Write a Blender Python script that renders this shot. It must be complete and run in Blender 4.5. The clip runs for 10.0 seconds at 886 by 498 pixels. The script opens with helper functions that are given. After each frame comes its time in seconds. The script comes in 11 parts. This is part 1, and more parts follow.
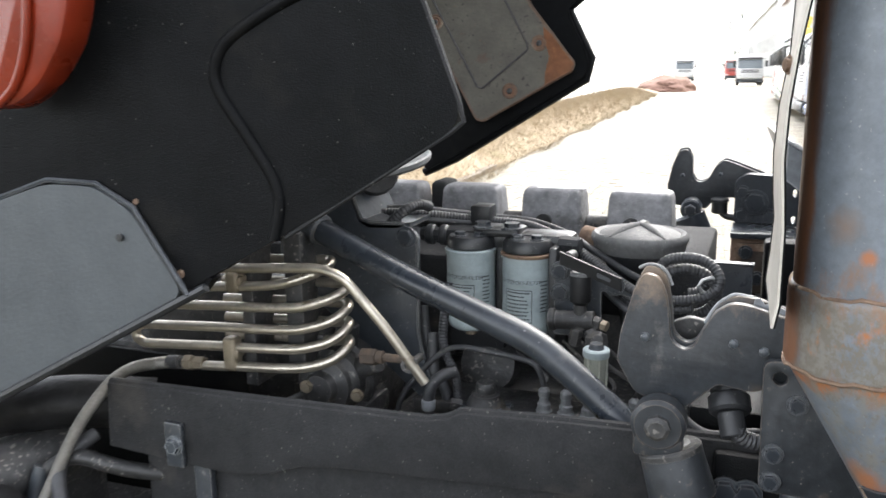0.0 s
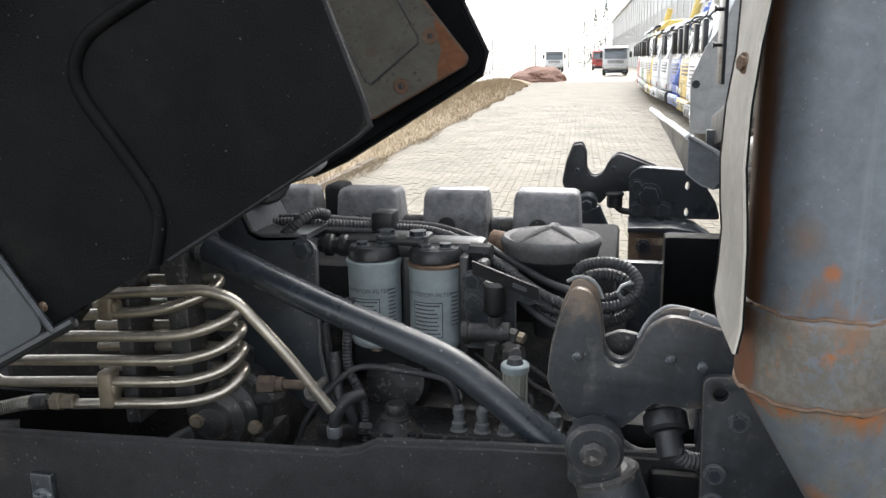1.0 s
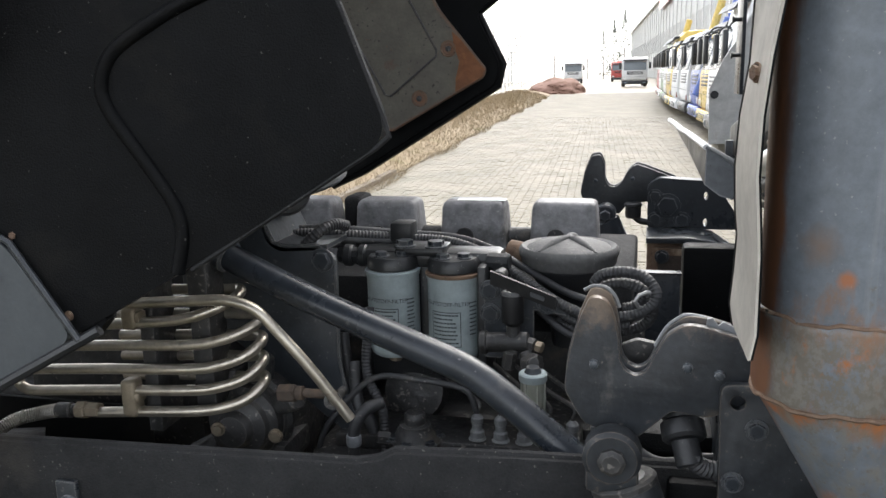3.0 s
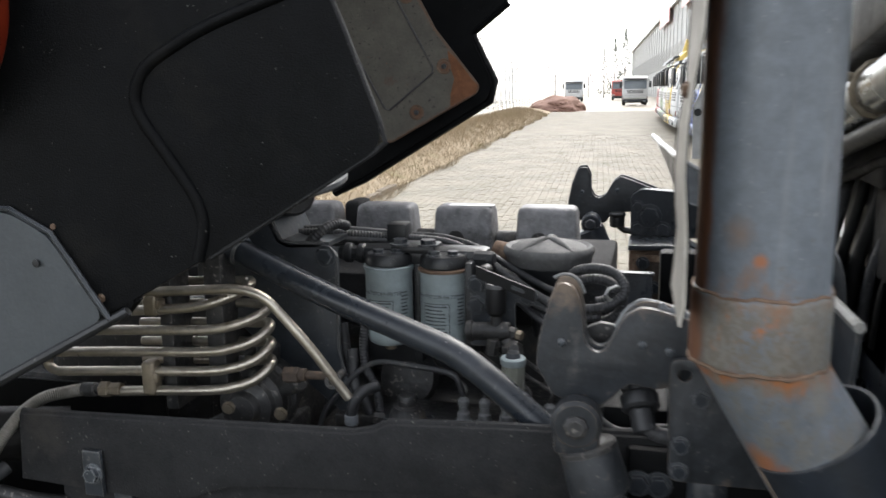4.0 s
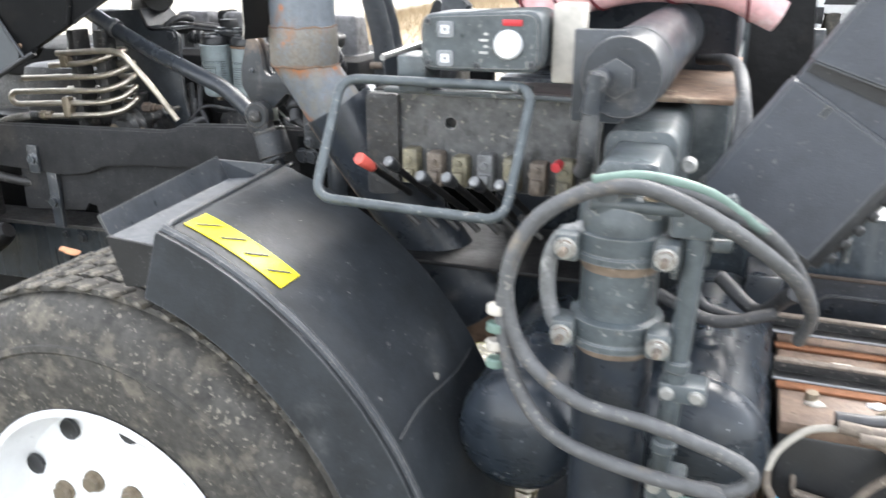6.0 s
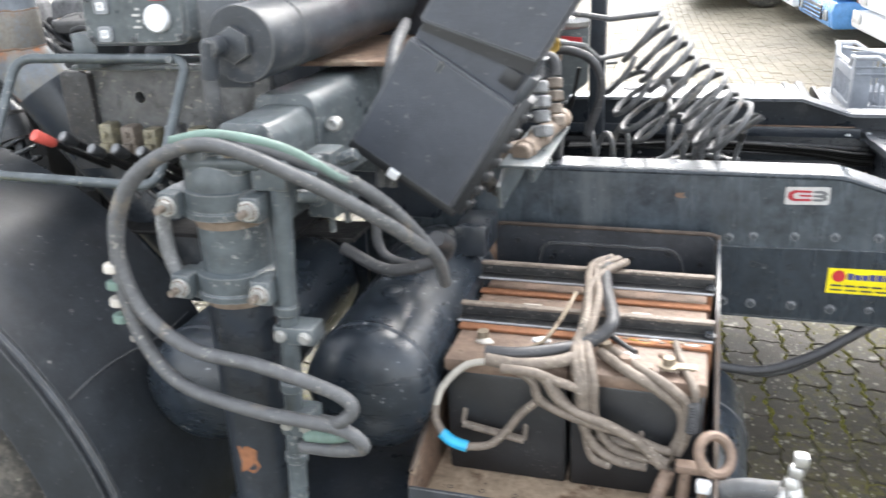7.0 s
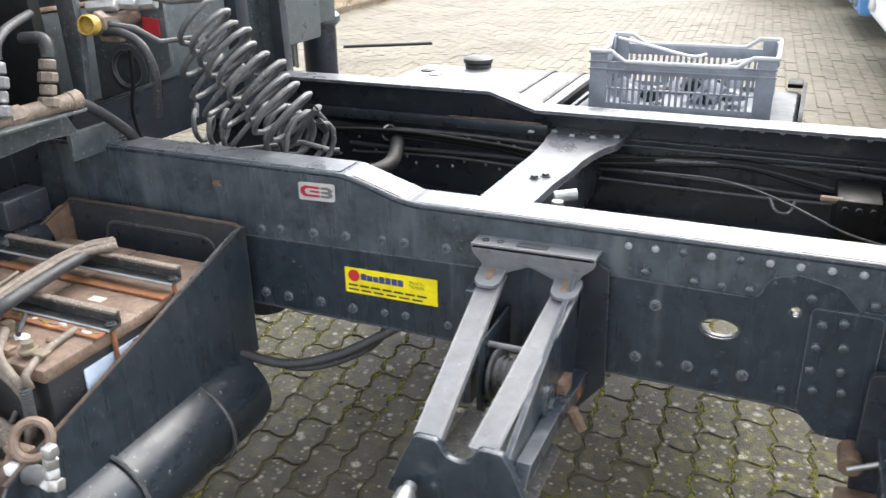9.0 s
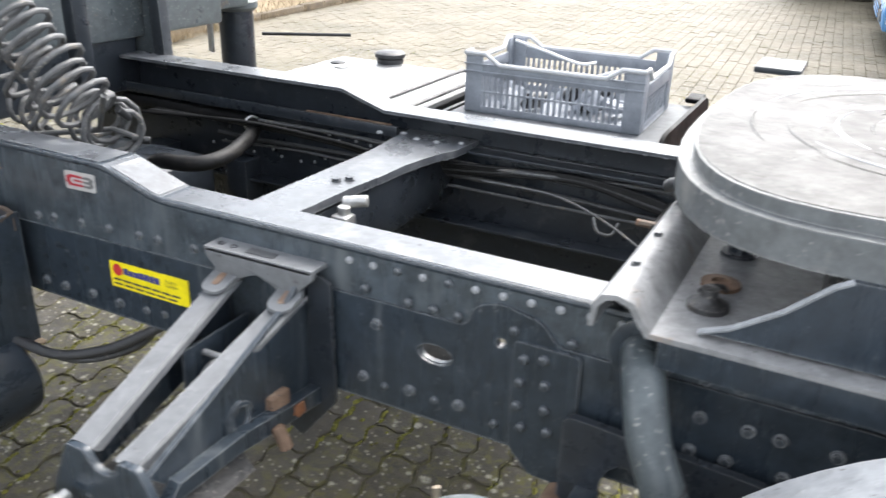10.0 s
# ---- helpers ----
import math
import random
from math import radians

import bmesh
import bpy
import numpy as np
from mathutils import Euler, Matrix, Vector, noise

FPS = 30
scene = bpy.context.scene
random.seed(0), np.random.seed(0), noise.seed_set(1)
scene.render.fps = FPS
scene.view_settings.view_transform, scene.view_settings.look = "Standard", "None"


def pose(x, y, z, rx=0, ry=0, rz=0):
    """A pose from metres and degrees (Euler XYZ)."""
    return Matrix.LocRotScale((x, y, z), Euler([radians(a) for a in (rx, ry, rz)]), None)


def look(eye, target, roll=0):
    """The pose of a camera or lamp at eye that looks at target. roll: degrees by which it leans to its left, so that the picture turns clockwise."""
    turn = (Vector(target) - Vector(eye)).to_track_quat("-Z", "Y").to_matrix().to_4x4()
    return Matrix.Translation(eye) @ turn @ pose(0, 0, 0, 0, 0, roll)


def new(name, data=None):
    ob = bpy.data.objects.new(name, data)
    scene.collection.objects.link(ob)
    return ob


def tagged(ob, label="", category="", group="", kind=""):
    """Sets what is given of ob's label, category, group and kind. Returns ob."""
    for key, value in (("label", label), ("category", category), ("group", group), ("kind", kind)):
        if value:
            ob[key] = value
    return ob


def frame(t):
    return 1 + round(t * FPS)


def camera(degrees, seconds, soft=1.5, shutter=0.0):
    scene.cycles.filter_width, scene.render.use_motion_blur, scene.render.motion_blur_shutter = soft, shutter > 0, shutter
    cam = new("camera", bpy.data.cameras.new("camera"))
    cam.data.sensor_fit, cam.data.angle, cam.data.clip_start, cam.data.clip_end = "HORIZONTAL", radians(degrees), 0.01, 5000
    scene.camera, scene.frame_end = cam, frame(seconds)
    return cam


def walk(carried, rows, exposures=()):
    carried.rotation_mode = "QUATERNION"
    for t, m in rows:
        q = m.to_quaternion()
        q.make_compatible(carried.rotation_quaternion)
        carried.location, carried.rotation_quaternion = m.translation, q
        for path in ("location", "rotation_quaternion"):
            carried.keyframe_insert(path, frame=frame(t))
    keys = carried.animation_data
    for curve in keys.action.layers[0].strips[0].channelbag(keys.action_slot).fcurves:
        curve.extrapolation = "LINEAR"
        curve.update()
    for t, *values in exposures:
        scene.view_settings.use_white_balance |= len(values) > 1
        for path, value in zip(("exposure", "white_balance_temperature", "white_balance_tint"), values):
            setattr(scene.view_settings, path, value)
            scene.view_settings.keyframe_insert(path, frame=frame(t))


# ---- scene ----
cam = camera(56.3, 10.0, shutter=0.32)
PATH = [
    (0, (0.233, 0.348, 1.665), (-0.476, 2.17, 1.246), -0.7),
    (0.5, (0.161, 0.428, 1.67), (-0.351, 2.312, 1.239), -1.2),
    (1, (0.167, 0.436, 1.672), (-0.267, 2.337, 1.23), -1.0),
    (1.5, (0.174, 0.436, 1.672), (-0.282, 2.335, 1.242), -1.4),
    (2, (0.173, 0.434, 1.672), (-0.301, 2.331, 1.249), -1.5),
    (2.5, (0.173, 0.431, 1.674), (-0.313, 2.325, 1.253), -1.6),
    (3.8, (0.168, 0.348, 1.666), (-0.302, 2.255, 1.285), -1.0),
    (4, (0.218, 0.297, 1.669), (-0.263, 2.202, 1.294), -0.8),
    (4.5, (0.457, 0.137, 1.644), (-0.102, 2.017, 1.249), 0.3),
    (5, (0.637, -0.056, 1.622), (-0.042, 1.77, 1.167), 0.3),
    (5.2, (0.712, -0.116, 1.611), (0.026, 1.69, 1.094), 0.5),
    (6.3, (1.312, -0.353, 1.595), (0.695, 1.423, 0.911), -0.1),
    (6.5, (1.392, -0.344, 1.581), (0.809, 1.441, 0.893), -0.6),
    (6.9, (1.605, -0.255, 1.581), (1.047, 1.528, 0.867), -2.2),
    (7, (1.671, -0.255, 1.584), (1.116, 1.528, 0.87), -2.5),
    (7.3, (1.859, -0.239, 1.576), (1.35, 1.557, 0.858), -2.3),
    (7.5, (2.012, -0.218, 1.581), (1.502, 1.574, 0.853), -1.9),
    (8, (2.311, -0.119, 1.584), (1.811, 1.668, 0.837), -1.8),
    (8.2, (2.406, -0.039, 1.569), (1.912, 1.747, 0.817), -1.4),
    (8.5, (2.537, 0.074, 1.584), (2.04, 1.849, 0.809), -0.8),
    (9, (2.826, 0.178, 1.588), (2.077, 1.861, 0.811), -1.0),
    (9.5, (3.077, 0.306, 1.587), (2.248, 1.946, 0.798), -0.5),
    (10, (3.304, 0.494, 1.595), (2.469, 2.127, 0.798), 1.7),
]
walk(cam, [(t, look(eye, target, roll)) for t, eye, target, roll in PATH], exposures=[(0.0, 2.5), (0.5, 2.0), (1.0, 1.83), (2.7, 1.78), (3.8, 1.55), (4.1, 1.73), (4.4, 2.33), (5.2, 2.95), (6.5, 2.7), (7.0, 2.62), (8.0, 2.15), (9.0, 2.14), (9.5, 2.14), (10.0, 2.25)])

# ---- world and light: flat winter daylight under a white sky ----
world = bpy.data.worlds.new("overcast_sky")
scene.world = world
world.use_nodes = True
wn = world.node_tree.nodes
sky = wn.new("ShaderNodeTexSky")
sky.sky_type = "NISHITA"
sky.sun_disc = False
sky.sun_elevation, sky.sun_rotation = radians(48), radians(12)
sky.air_density, sky.dust_density, sky.ozone_density = 1.0, 2.0, 1.0
soft_sky = wn.new("ShaderNodeHueSaturation")
soft_sky.inputs["Saturation"].default_value = 0.24
world.node_tree.links.new(sky.outputs[0], soft_sky.inputs["Color"])
world.node_tree.links.new(soft_sky.outputs[0], wn["Background"].inputs[0])
wn["Background"].inputs[1].default_value = 0.15
sun = new("sun", bpy.data.lights.new("sun", "SUN"))
sun.data.energy, sun.data.angle, sun.data.color = 1.15, radians(60), (1.0, 0.950, 0.893)
sun.matrix_world = look((1.6, 7.6, 8.8), (0, 0, 0))


# ---- materials ----
def mat(name, a, b=None, rough=0.5, metal=0.0, grain=60.0, bump=0.15, stain=None, stain_at=0.6, stain_scale=5.0, vary=0.0, spec=0.5, streak=1.0, dust=None, dust_at=0.64, dust_scale=260.0, edge=None, edge_width=0.004, blotch=0.22):
    """Two tones by fine grain, broad blotches, stains by a coarser pattern, dust specks, edges worn bare; relief by the grain."""
    m = bpy.data.materials.new(name)
    m.use_nodes = True
    nt = m.node_tree
    nd, ln = nt.nodes, nt.links
    bs = nd["Principled BSDF"]
    b = b or tuple(c * 0.72 for c in a)
    co = nd.new("ShaderNodeTexCoord")

    def noise_node(scale, detail, roughness, source):
        n = nd.new("ShaderNodeTexNoise")
        n.inputs["Scale"].default_value, n.inputs["Detail"].default_value, n.inputs["Roughness"].default_value = scale, detail, roughness
        ln.new(source, n.inputs["Vector"])
        return n.outputs["Fac"]

    def spread(value, lo, hi, to_lo=0.0, to_hi=1.0):
        r = nd.new("ShaderNodeMapRange")
        for key, v in (("From Min", lo), ("From Max", hi), ("To Min", to_lo), ("To Max", to_hi)):
            r.inputs[key].default_value = v
        ln.new(value, r.inputs["Value"])
        return r.outputs[0]

    def layer(under, fac, colour):
        x = nd.new("ShaderNodeMix")
        x.data_type = "RGBA"
        ln.new(fac, x.inputs["Factor"])
        ln.new(under, x.inputs["A"])
        x.inputs["B"].default_value = (*colour, 1)
        return x.outputs["Result"]

    mp = nd.new("ShaderNodeMapping")
    mp.inputs["Scale"].default_value = (1, 1, streak)
    ln.new(co.outputs["Object"], mp.inputs[0])
    fine = noise_node(grain, 5, 0.5, co.outputs["Object"])
    big = noise_node(stain_scale, 7, 0.65, mp.outputs[0])
    mix = nd.new("ShaderNodeMix")
    mix.data_type = "RGBA"
    ln.new(fine, mix.inputs["Factor"])
    mix.inputs["A"].default_value, mix.inputs["B"].default_value = (*b, 1), (*a, 1)
    out = mix.outputs["Result"]
    if blotch:
        cloud = noise_node(stain_scale * 1.9 + 3, 6, 0.7, co.outputs["Object"])
        hv = nd.new("ShaderNodeHueSaturation")
        ln.new(spread(cloud, 0.3, 0.7, 1 - blotch, 1 + blotch), hv.inputs["Value"])
        ln.new(out, hv.inputs["Color"])
        out = hv.outputs[0]
    if stain:
        out = layer(out, spread(big, stain_at, stain_at + 0.12), stain)
    if dust:
        speck = noise_node(dust_scale, 2, 0.5, co.outputs["Object"])
        drift = noise_node(dust_scale * 0.08, 4, 0.6, co.outputs["Object"])
        tot = nd.new("ShaderNodeMath")
        tot.operation = "MULTIPLY_ADD"
        ln.new(drift, tot.inputs[0])
        tot.inputs[1].default_value = 0.35
        ln.new(speck, tot.inputs[2])
        out = layer(out, spread(tot.outputs[0], dust_at + 0.175, dust_at + 0.235), dust)
    if edge:
        bv = nd.new("ShaderNodeBevel")
        bv.samples = 3
        bv.inputs["Radius"].default_value = edge_width
        ge = nd.new("ShaderNodeNewGeometry")
        dot = nd.new("ShaderNodeVectorMath")
        dot.operation = "DOT_PRODUCT"
        ln.new(bv.outputs[0], dot.inputs[0])
        ln.new(ge.outputs["Normal"], dot.inputs[1])
        ragged = nd.new("ShaderNodeMath")
        ragged.operation = "MULTIPLY_ADD"
        chip = noise_node(55, 6, 0.7, co.outputs["Object"])
        ln.new(chip, ragged.inputs[0])
        ragged.inputs[1].default_value = -0.5
        ln.new(dot.outputs["Value"], ragged.inputs[2])
        out = layer(out, spread(ragged.outputs[0], 0.69, 0.60), edge)
    if vary:
        oi = nd.new("ShaderNodeObjectInfo")
        gm = nd.new("ShaderNodeNewGeometry")
        ad = nd.new("ShaderNodeMath")
        ad.operation = "ADD"
        ln.new(oi.outputs["Random"], ad.inputs[0])
        ln.new(gm.outputs["Random Per Island"], ad.inputs[1])
        fr = nd.new("ShaderNodeMath")
        fr.operation = "FRACT"
        ln.new(ad.outputs[0], fr.inputs[0])
        hv = nd.new("ShaderNodeHueSaturation")
        ln.new(spread(fr.outputs[0], 0, 1, 1 - vary, 1 + vary), hv.inputs["Value"])
        ln.new(out, hv.inputs["Color"])
        out = hv.outputs[0]
    ln.new(out, bs.inputs["Base Color"])
    ln.new(spread(big, 0.3, 0.7, max(rough - 0.12, 0.05), min(rough + 0.15, 1)), bs.inputs["Roughness"])
    bs.inputs["Metallic"].default_value = metal
    bs.inputs["Specular IOR Level"].default_value = spec
    if bump:
        bp = nd.new("ShaderNodeBump")
        bp.inputs["Strength"].default_value, bp.inputs["Distance"].default_value = bump, 0.004
        ln.new(fine, bp.inputs["Height"])
        ln.new(bp.outputs[0], bs.inputs["Normal"])
    return m


M = {
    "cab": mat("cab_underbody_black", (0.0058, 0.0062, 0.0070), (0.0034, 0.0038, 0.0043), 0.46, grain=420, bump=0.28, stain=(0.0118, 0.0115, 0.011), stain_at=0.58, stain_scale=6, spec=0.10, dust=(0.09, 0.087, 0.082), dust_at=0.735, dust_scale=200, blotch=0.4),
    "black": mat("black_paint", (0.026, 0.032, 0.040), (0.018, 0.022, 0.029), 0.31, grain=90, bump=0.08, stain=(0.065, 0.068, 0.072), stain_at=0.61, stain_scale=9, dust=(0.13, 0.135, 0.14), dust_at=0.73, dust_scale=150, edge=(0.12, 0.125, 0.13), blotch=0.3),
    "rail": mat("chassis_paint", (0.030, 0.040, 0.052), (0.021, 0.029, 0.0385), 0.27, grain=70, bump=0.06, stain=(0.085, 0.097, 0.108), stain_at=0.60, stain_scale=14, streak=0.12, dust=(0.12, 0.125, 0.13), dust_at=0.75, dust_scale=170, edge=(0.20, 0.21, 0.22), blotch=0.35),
    "anthracite": mat("anthracite_paint", (0.040, 0.046, 0.054), (0.028, 0.033, 0.040), 0.36, grain=80, bump=0.14, stain=(0.11, 0.105, 0.10), stain_at=0.62, stain_scale=12, dust=(0.15, 0.146, 0.138), dust_at=0.70, dust_scale=170, edge=(0.20, 0.195, 0.185), blotch=0.35),
    "crane": mat("crane_grey_paint", (0.088, 0.104, 0.112), (0.060, 0.072, 0.079), 0.36, grain=70, bump=0.14, stain=(0.17, 0.125, 0.085), stain_at=0.63, stain_scale=13, dust=(0.24, 0.24, 0.235), dust_at=0.66, dust_scale=110, edge=(0.25, 0.25, 0.24), blotch=0.35),
    "engine": mat("engine_grey", (0.215, 0.220, 0.226), (0.125, 0.130, 0.136), 0.5, grain=120, bump=0.35, stain=(0.04, 0.04, 0.039), stain_at=0.56, stain_scale=16, dust=(0.27, 0.27, 0.265), dust_at=0.68, dust_scale=200, edge=(0.26, 0.265, 0.27), blotch=0.4),
    "grime": mat("oily_cast_iron", (0.048, 0.048, 0.049), (0.018, 0.018, 0.0185), 0.45, grain=70, bump=0.6, stain=(0.085, 0.075, 0.062), stain_at=0.57, stain_scale=18, dust=(0.16, 0.15, 0.135), dust_at=0.64, dust_scale=130, edge=(0.10, 0.095, 0.09), blotch=0.45),
    "rubber": mat("hose_rubber", (0.052, 0.053, 0.057), (0.030, 0.031, 0.034), 0.5, grain=110, bump=0.15, stain=(0.09, 0.087, 0.08), stain_at=0.60, stain_scale=14, dust=(0.14, 0.135, 0.125), dust_at=0.66, dust_scale=160, blotch=0.3),
    "hose": mat("grey_hose", (0.105, 0.108, 0.112), (0.072, 0.074, 0.078), 0.5, grain=110, bump=0.18, stain=(0.18, 0.155, 0.125), stain_at=0.58, stain_scale=16, dust=(0.24, 0.23, 0.21), dust_at=0.66, dust_scale=150, blotch=0.3),
    "dustyhose": mat("dusty_cable", (0.205, 0.170, 0.138), (0.125, 0.103, 0.084), 0.65, grain=130, bump=0.25, stain=(0.065, 0.058, 0.05), stain_at=0.57, stain_scale=22, dust=(0.32, 0.28, 0.23), dust_at=0.65, dust_scale=160, blotch=0.4),
    "greenhose": mat("faded_green_hose", (0.16, 0.25, 0.21), (0.10, 0.14, 0.125), 0.6, grain=90, bump=0.15, stain=(0.09, 0.10, 0.10), stain_at=0.55, stain_scale=12),
    "steel": mat("dulled_steel_pipe", (0.56, 0.52, 0.45), (0.44, 0.40, 0.34), 0.36, metal=0.9, grain=60, bump=0.06, stain=(0.23, 0.19, 0.14), stain_at=0.60, stain_scale=16),
    "brass": mat("tarnished_fitting", (0.30, 0.255, 0.19), (0.20, 0.17, 0.13), 0.5, metal=0.55, grain=90, bump=0.2, stain=(0.14, 0.11, 0.08), stain_at=0.55, stain_scale=20),
    "zinc": mat("zinc_plated_steel", (0.55, 0.55, 0.54), (0.40, 0.40, 0.39), 0.4, metal=0.7, grain=120, bump=0.15, stain=(0.30, 0.24, 0.18), stain_at=0.62, stain_scale=20),
    "liner": mat("grey_liner", (0.074, 0.083, 0.091), (0.060, 0.068, 0.075), 0.5, grain=180, bump=0.2, stain=(0.115, 0.122, 0.127), stain_at=0.60, stain_scale=6, blotch=0.15),
    "plate": mat("olive_grey_panel", (0.150, 0.140, 0.118), (0.108, 0.100, 0.084), 0.55, grain=140, bump=0.3, stain=(0.140, 0.072, 0.045), stain_at=0.61, stain_scale=8, dust=(0.05, 0.045, 0.04), dust_at=0.68, dust_scale=120, edge=(0.21, 0.10, 0.055), edge_width=0.01),
    "rust": mat("rust", (0.30, 0.125, 0.055), (0.15, 0.066, 0.035), 0.85, grain=90, bump=0.6, stain=(0.40, 0.19, 0.075), stain_at=0.6, stain_scale=12),
    "brownrust": mat("brown_rusty_steel", (0.215, 0.140, 0.095), (0.12, 0.076, 0.052), 0.75, grain=90, bump=0.5, stain=(0.36, 0.285, 0.215), stain_at=0.55, stain_scale=11, dust=(0.06, 0.05, 0.042), dust_at=0.66, dust_scale=130, blotch=0.4),
    "dirt": mat("dusty_battery_top", (0.205, 0.143, 0.105), (0.140, 0.098, 0.074), 0.60, grain=120, bump=0.35, stain=(0.32, 0.265, 0.21), stain_at=0.60, stain_scale=11, dust=(0.08, 0.06, 0.045), dust_at=0.66, dust_scale=140, blotch=0.4),
    "filter": mat("pale_blue_grey_tin", (0.36, 0.42, 0.435), (0.32, 0.375, 0.39), 0.38, grain=50, bump=0.04, stain=(0.27, 0.30, 0.30), stain_at=0.64, stain_scale=14),
    "plastic": mat("black_plastic", (0.024, 0.0255, 0.028), (0.017, 0.018, 0.020), 0.38, grain=300, bump=0.12, dust=(0.12, 0.12, 0.115), dust_at=0.69, dust_scale=170, blotch=0.3),
    "boxplastic": mat("anthracite_plastic", (0.060, 0.067, 0.082), (0.051, 0.057, 0.070), 0.42, grain=260, bump=0.15, stain=(0.105, 0.11, 0.115), stain_at=0.64, stain_scale=6, dust=(0.16, 0.165, 0.17), dust_at=0.71, dust_scale=110, edge=(0.13, 0.135, 0.14), blotch=0.2),
    "crate": mat("grey_crate_plastic", (0.235, 0.255, 0.290), (0.205, 0.225, 0.255), 0.5, grain=160, bump=0.12, stain=(0.17, 0.18, 0.20), stain_at=0.60, stain_scale=9),
    "crate_rim": mat("pale_worn_crate_rim", (0.52, 0.53, 0.54), (0.40, 0.41, 0.43), 0.5, grain=160, bump=0.12),
    "alu": mat("aluminium_tank", (0.42, 0.425, 0.43), (0.34, 0.345, 0.35), 0.45, metal=0.6, grain=40, bump=0.04, stain=(0.40, 0.40, 0.40), stain_at=0.6, stain_scale=6),
    "boomgrey": mat("weathered_grey_boom", (0.080, 0.078, 0.073), (0.052, 0.050, 0.047), 0.5, grain=50, bump=0.2, stain=(0.06, 0.058, 0.055), stain_at=0.56, stain_scale=14, dust=(0.14, 0.135, 0.12), dust_at=0.67, dust_scale=90, streak=0.4, blotch=0.4),
    "soot": mat("oily_black_steel", (0.010, 0.010, 0.0105), (0.006, 0.006, 0.0065), 0.5, grain=70, bump=0.4, stain=(0.022, 0.020, 0.018), stain_at=0.58, stain_scale=14, spec=0.25, blotch=0.4),
    "sootrust": mat("dark_oily_rust", (0.075, 0.055, 0.042), (0.040, 0.030, 0.024), 0.7, grain=80, bump=0.5, stain=(0.12, 0.085, 0.06), stain_at=0.58, stain_scale=12, blotch=0.4),
    "knobgrey": mat("worn_pale_grey_knob", (0.20, 0.205, 0.21), (0.14, 0.145, 0.15), 0.5, grain=90, bump=0.2, stain=(0.42, 0.42, 0.41), stain_at=0.55, stain_scale=40, dust=(0.08, 0.08, 0.08), dust_at=0.68, dust_scale=150),
    "valveyellow": mat("oily_yellowish_block", (0.25, 0.225, 0.15), (0.155, 0.14, 0.10), 0.5, grain=80, bump=0.4, stain=(0.07, 0.066, 0.055), stain_at=0.54, stain_scale=30, dust=(0.38, 0.35, 0.22), dust_at=0.66, dust_scale=90, blotch=0.5),
    "leafbrown": mat("dead_leaf_brown", (0.42, 0.22, 0.12), (0.30, 0.15, 0.08), 0.8, grain=60, bump=0.3),
    "bracketgrey": mat("light_grey_bracket_paint", (0.150, 0.157, 0.166), (0.115, 0.121, 0.129), 0.55, grain=80, bump=0.1, stain=(0.11, 0.108, 0.104), stain_at=0.62, stain_scale=12, dust=(0.07, 0.07, 0.07), dust_at=0.70, dust_scale=120, edge=(0.30, 0.305, 0.31), blotch=0.2),
    "manifoldrust": mat("rust_stained_pipe", (0.215, 0.165, 0.125), (0.150, 0.115, 0.088), 0.6, grain=100, bump=0.4, stain=(0.30, 0.145, 0.075), stain_at=0.60, stain_scale=22, dust=(0.34, 0.31, 0.27), dust_at=0.66, dust_scale=120, blotch=0.45),
    "capyellow": mat("dirty_yellow_plastic", (0.46, 0.31, 0.055), (0.34, 0.22, 0.04), 0.5, grain=60, bump=0.15, stain=(0.16, 0.10, 0.04), stain_at=0.58, stain_scale=40, blotch=0.4),
    # Weathered rail paint, base lightened for its reflection of sky and ground.
    "railweb": mat("weathered_sheen_chassis_paint", (0.064, 0.077, 0.089), (0.046, 0.057, 0.068), 0.25, grain=70, bump=0.06, stain=(0.105, 0.118, 0.128), stain_at=0.57, stain_scale=10, streak=0.12, dust=(0.15, 0.155, 0.16), dust_at=0.74, dust_scale=150, edge=(0.20, 0.21, 0.22), blotch=0.5),
    "mountgrey": mat("pale_rust_stained_plate", (0.255, 0.258, 0.262), (0.19, 0.192, 0.196), 0.4, grain=80, bump=0.15, stain=(0.23, 0.175, 0.135), stain_at=0.60, stain_scale=12, dust=(0.08, 0.08, 0.08), dust_at=0.68, dust_scale=110, blotch=0.4),
    "braid": mat("tarnished_steel_braid", (0.36, 0.345, 0.315), (0.20, 0.19, 0.175), 0.42, metal=0.6, grain=300, bump=0.5, stain=(0.16, 0.15, 0.13), stain_at=0.58, stain_scale=30, blotch=0.3),
    "palesheet": mat("pale_cream_grey_sheet", (0.48, 0.48, 0.47), (0.42, 0.42, 0.41), 0.5, grain=60, bump=0.1, stain=(0.34, 0.30, 0.26), stain_at=0.62, stain_scale=9, blotch=0.25),
    "palepaint": mat("pale_grey_paint", (0.245, 0.258, 0.275), (0.19, 0.202, 0.218), 0.46, grain=80, bump=0.1, stain=(0.16, 0.162, 0.165), stain_at=0.58, stain_scale=12, dust=(0.08, 0.08, 0.08), dust_at=0.69, dust_scale=120, edge=(0.34, 0.35, 0.36), blotch=0.3, spec=0.35),
    "fifth": mat("worn_grease_steel", (0.105, 0.104, 0.102), (0.055, 0.054, 0.053), 0.6, grain=40, bump=0.5, stain=(0.165, 0.165, 0.162), stain_at=0.55, stain_scale=8, dust=(0.06, 0.058, 0.055), dust_at=0.64, dust_scale=60, blotch=0.45, spec=0.35),
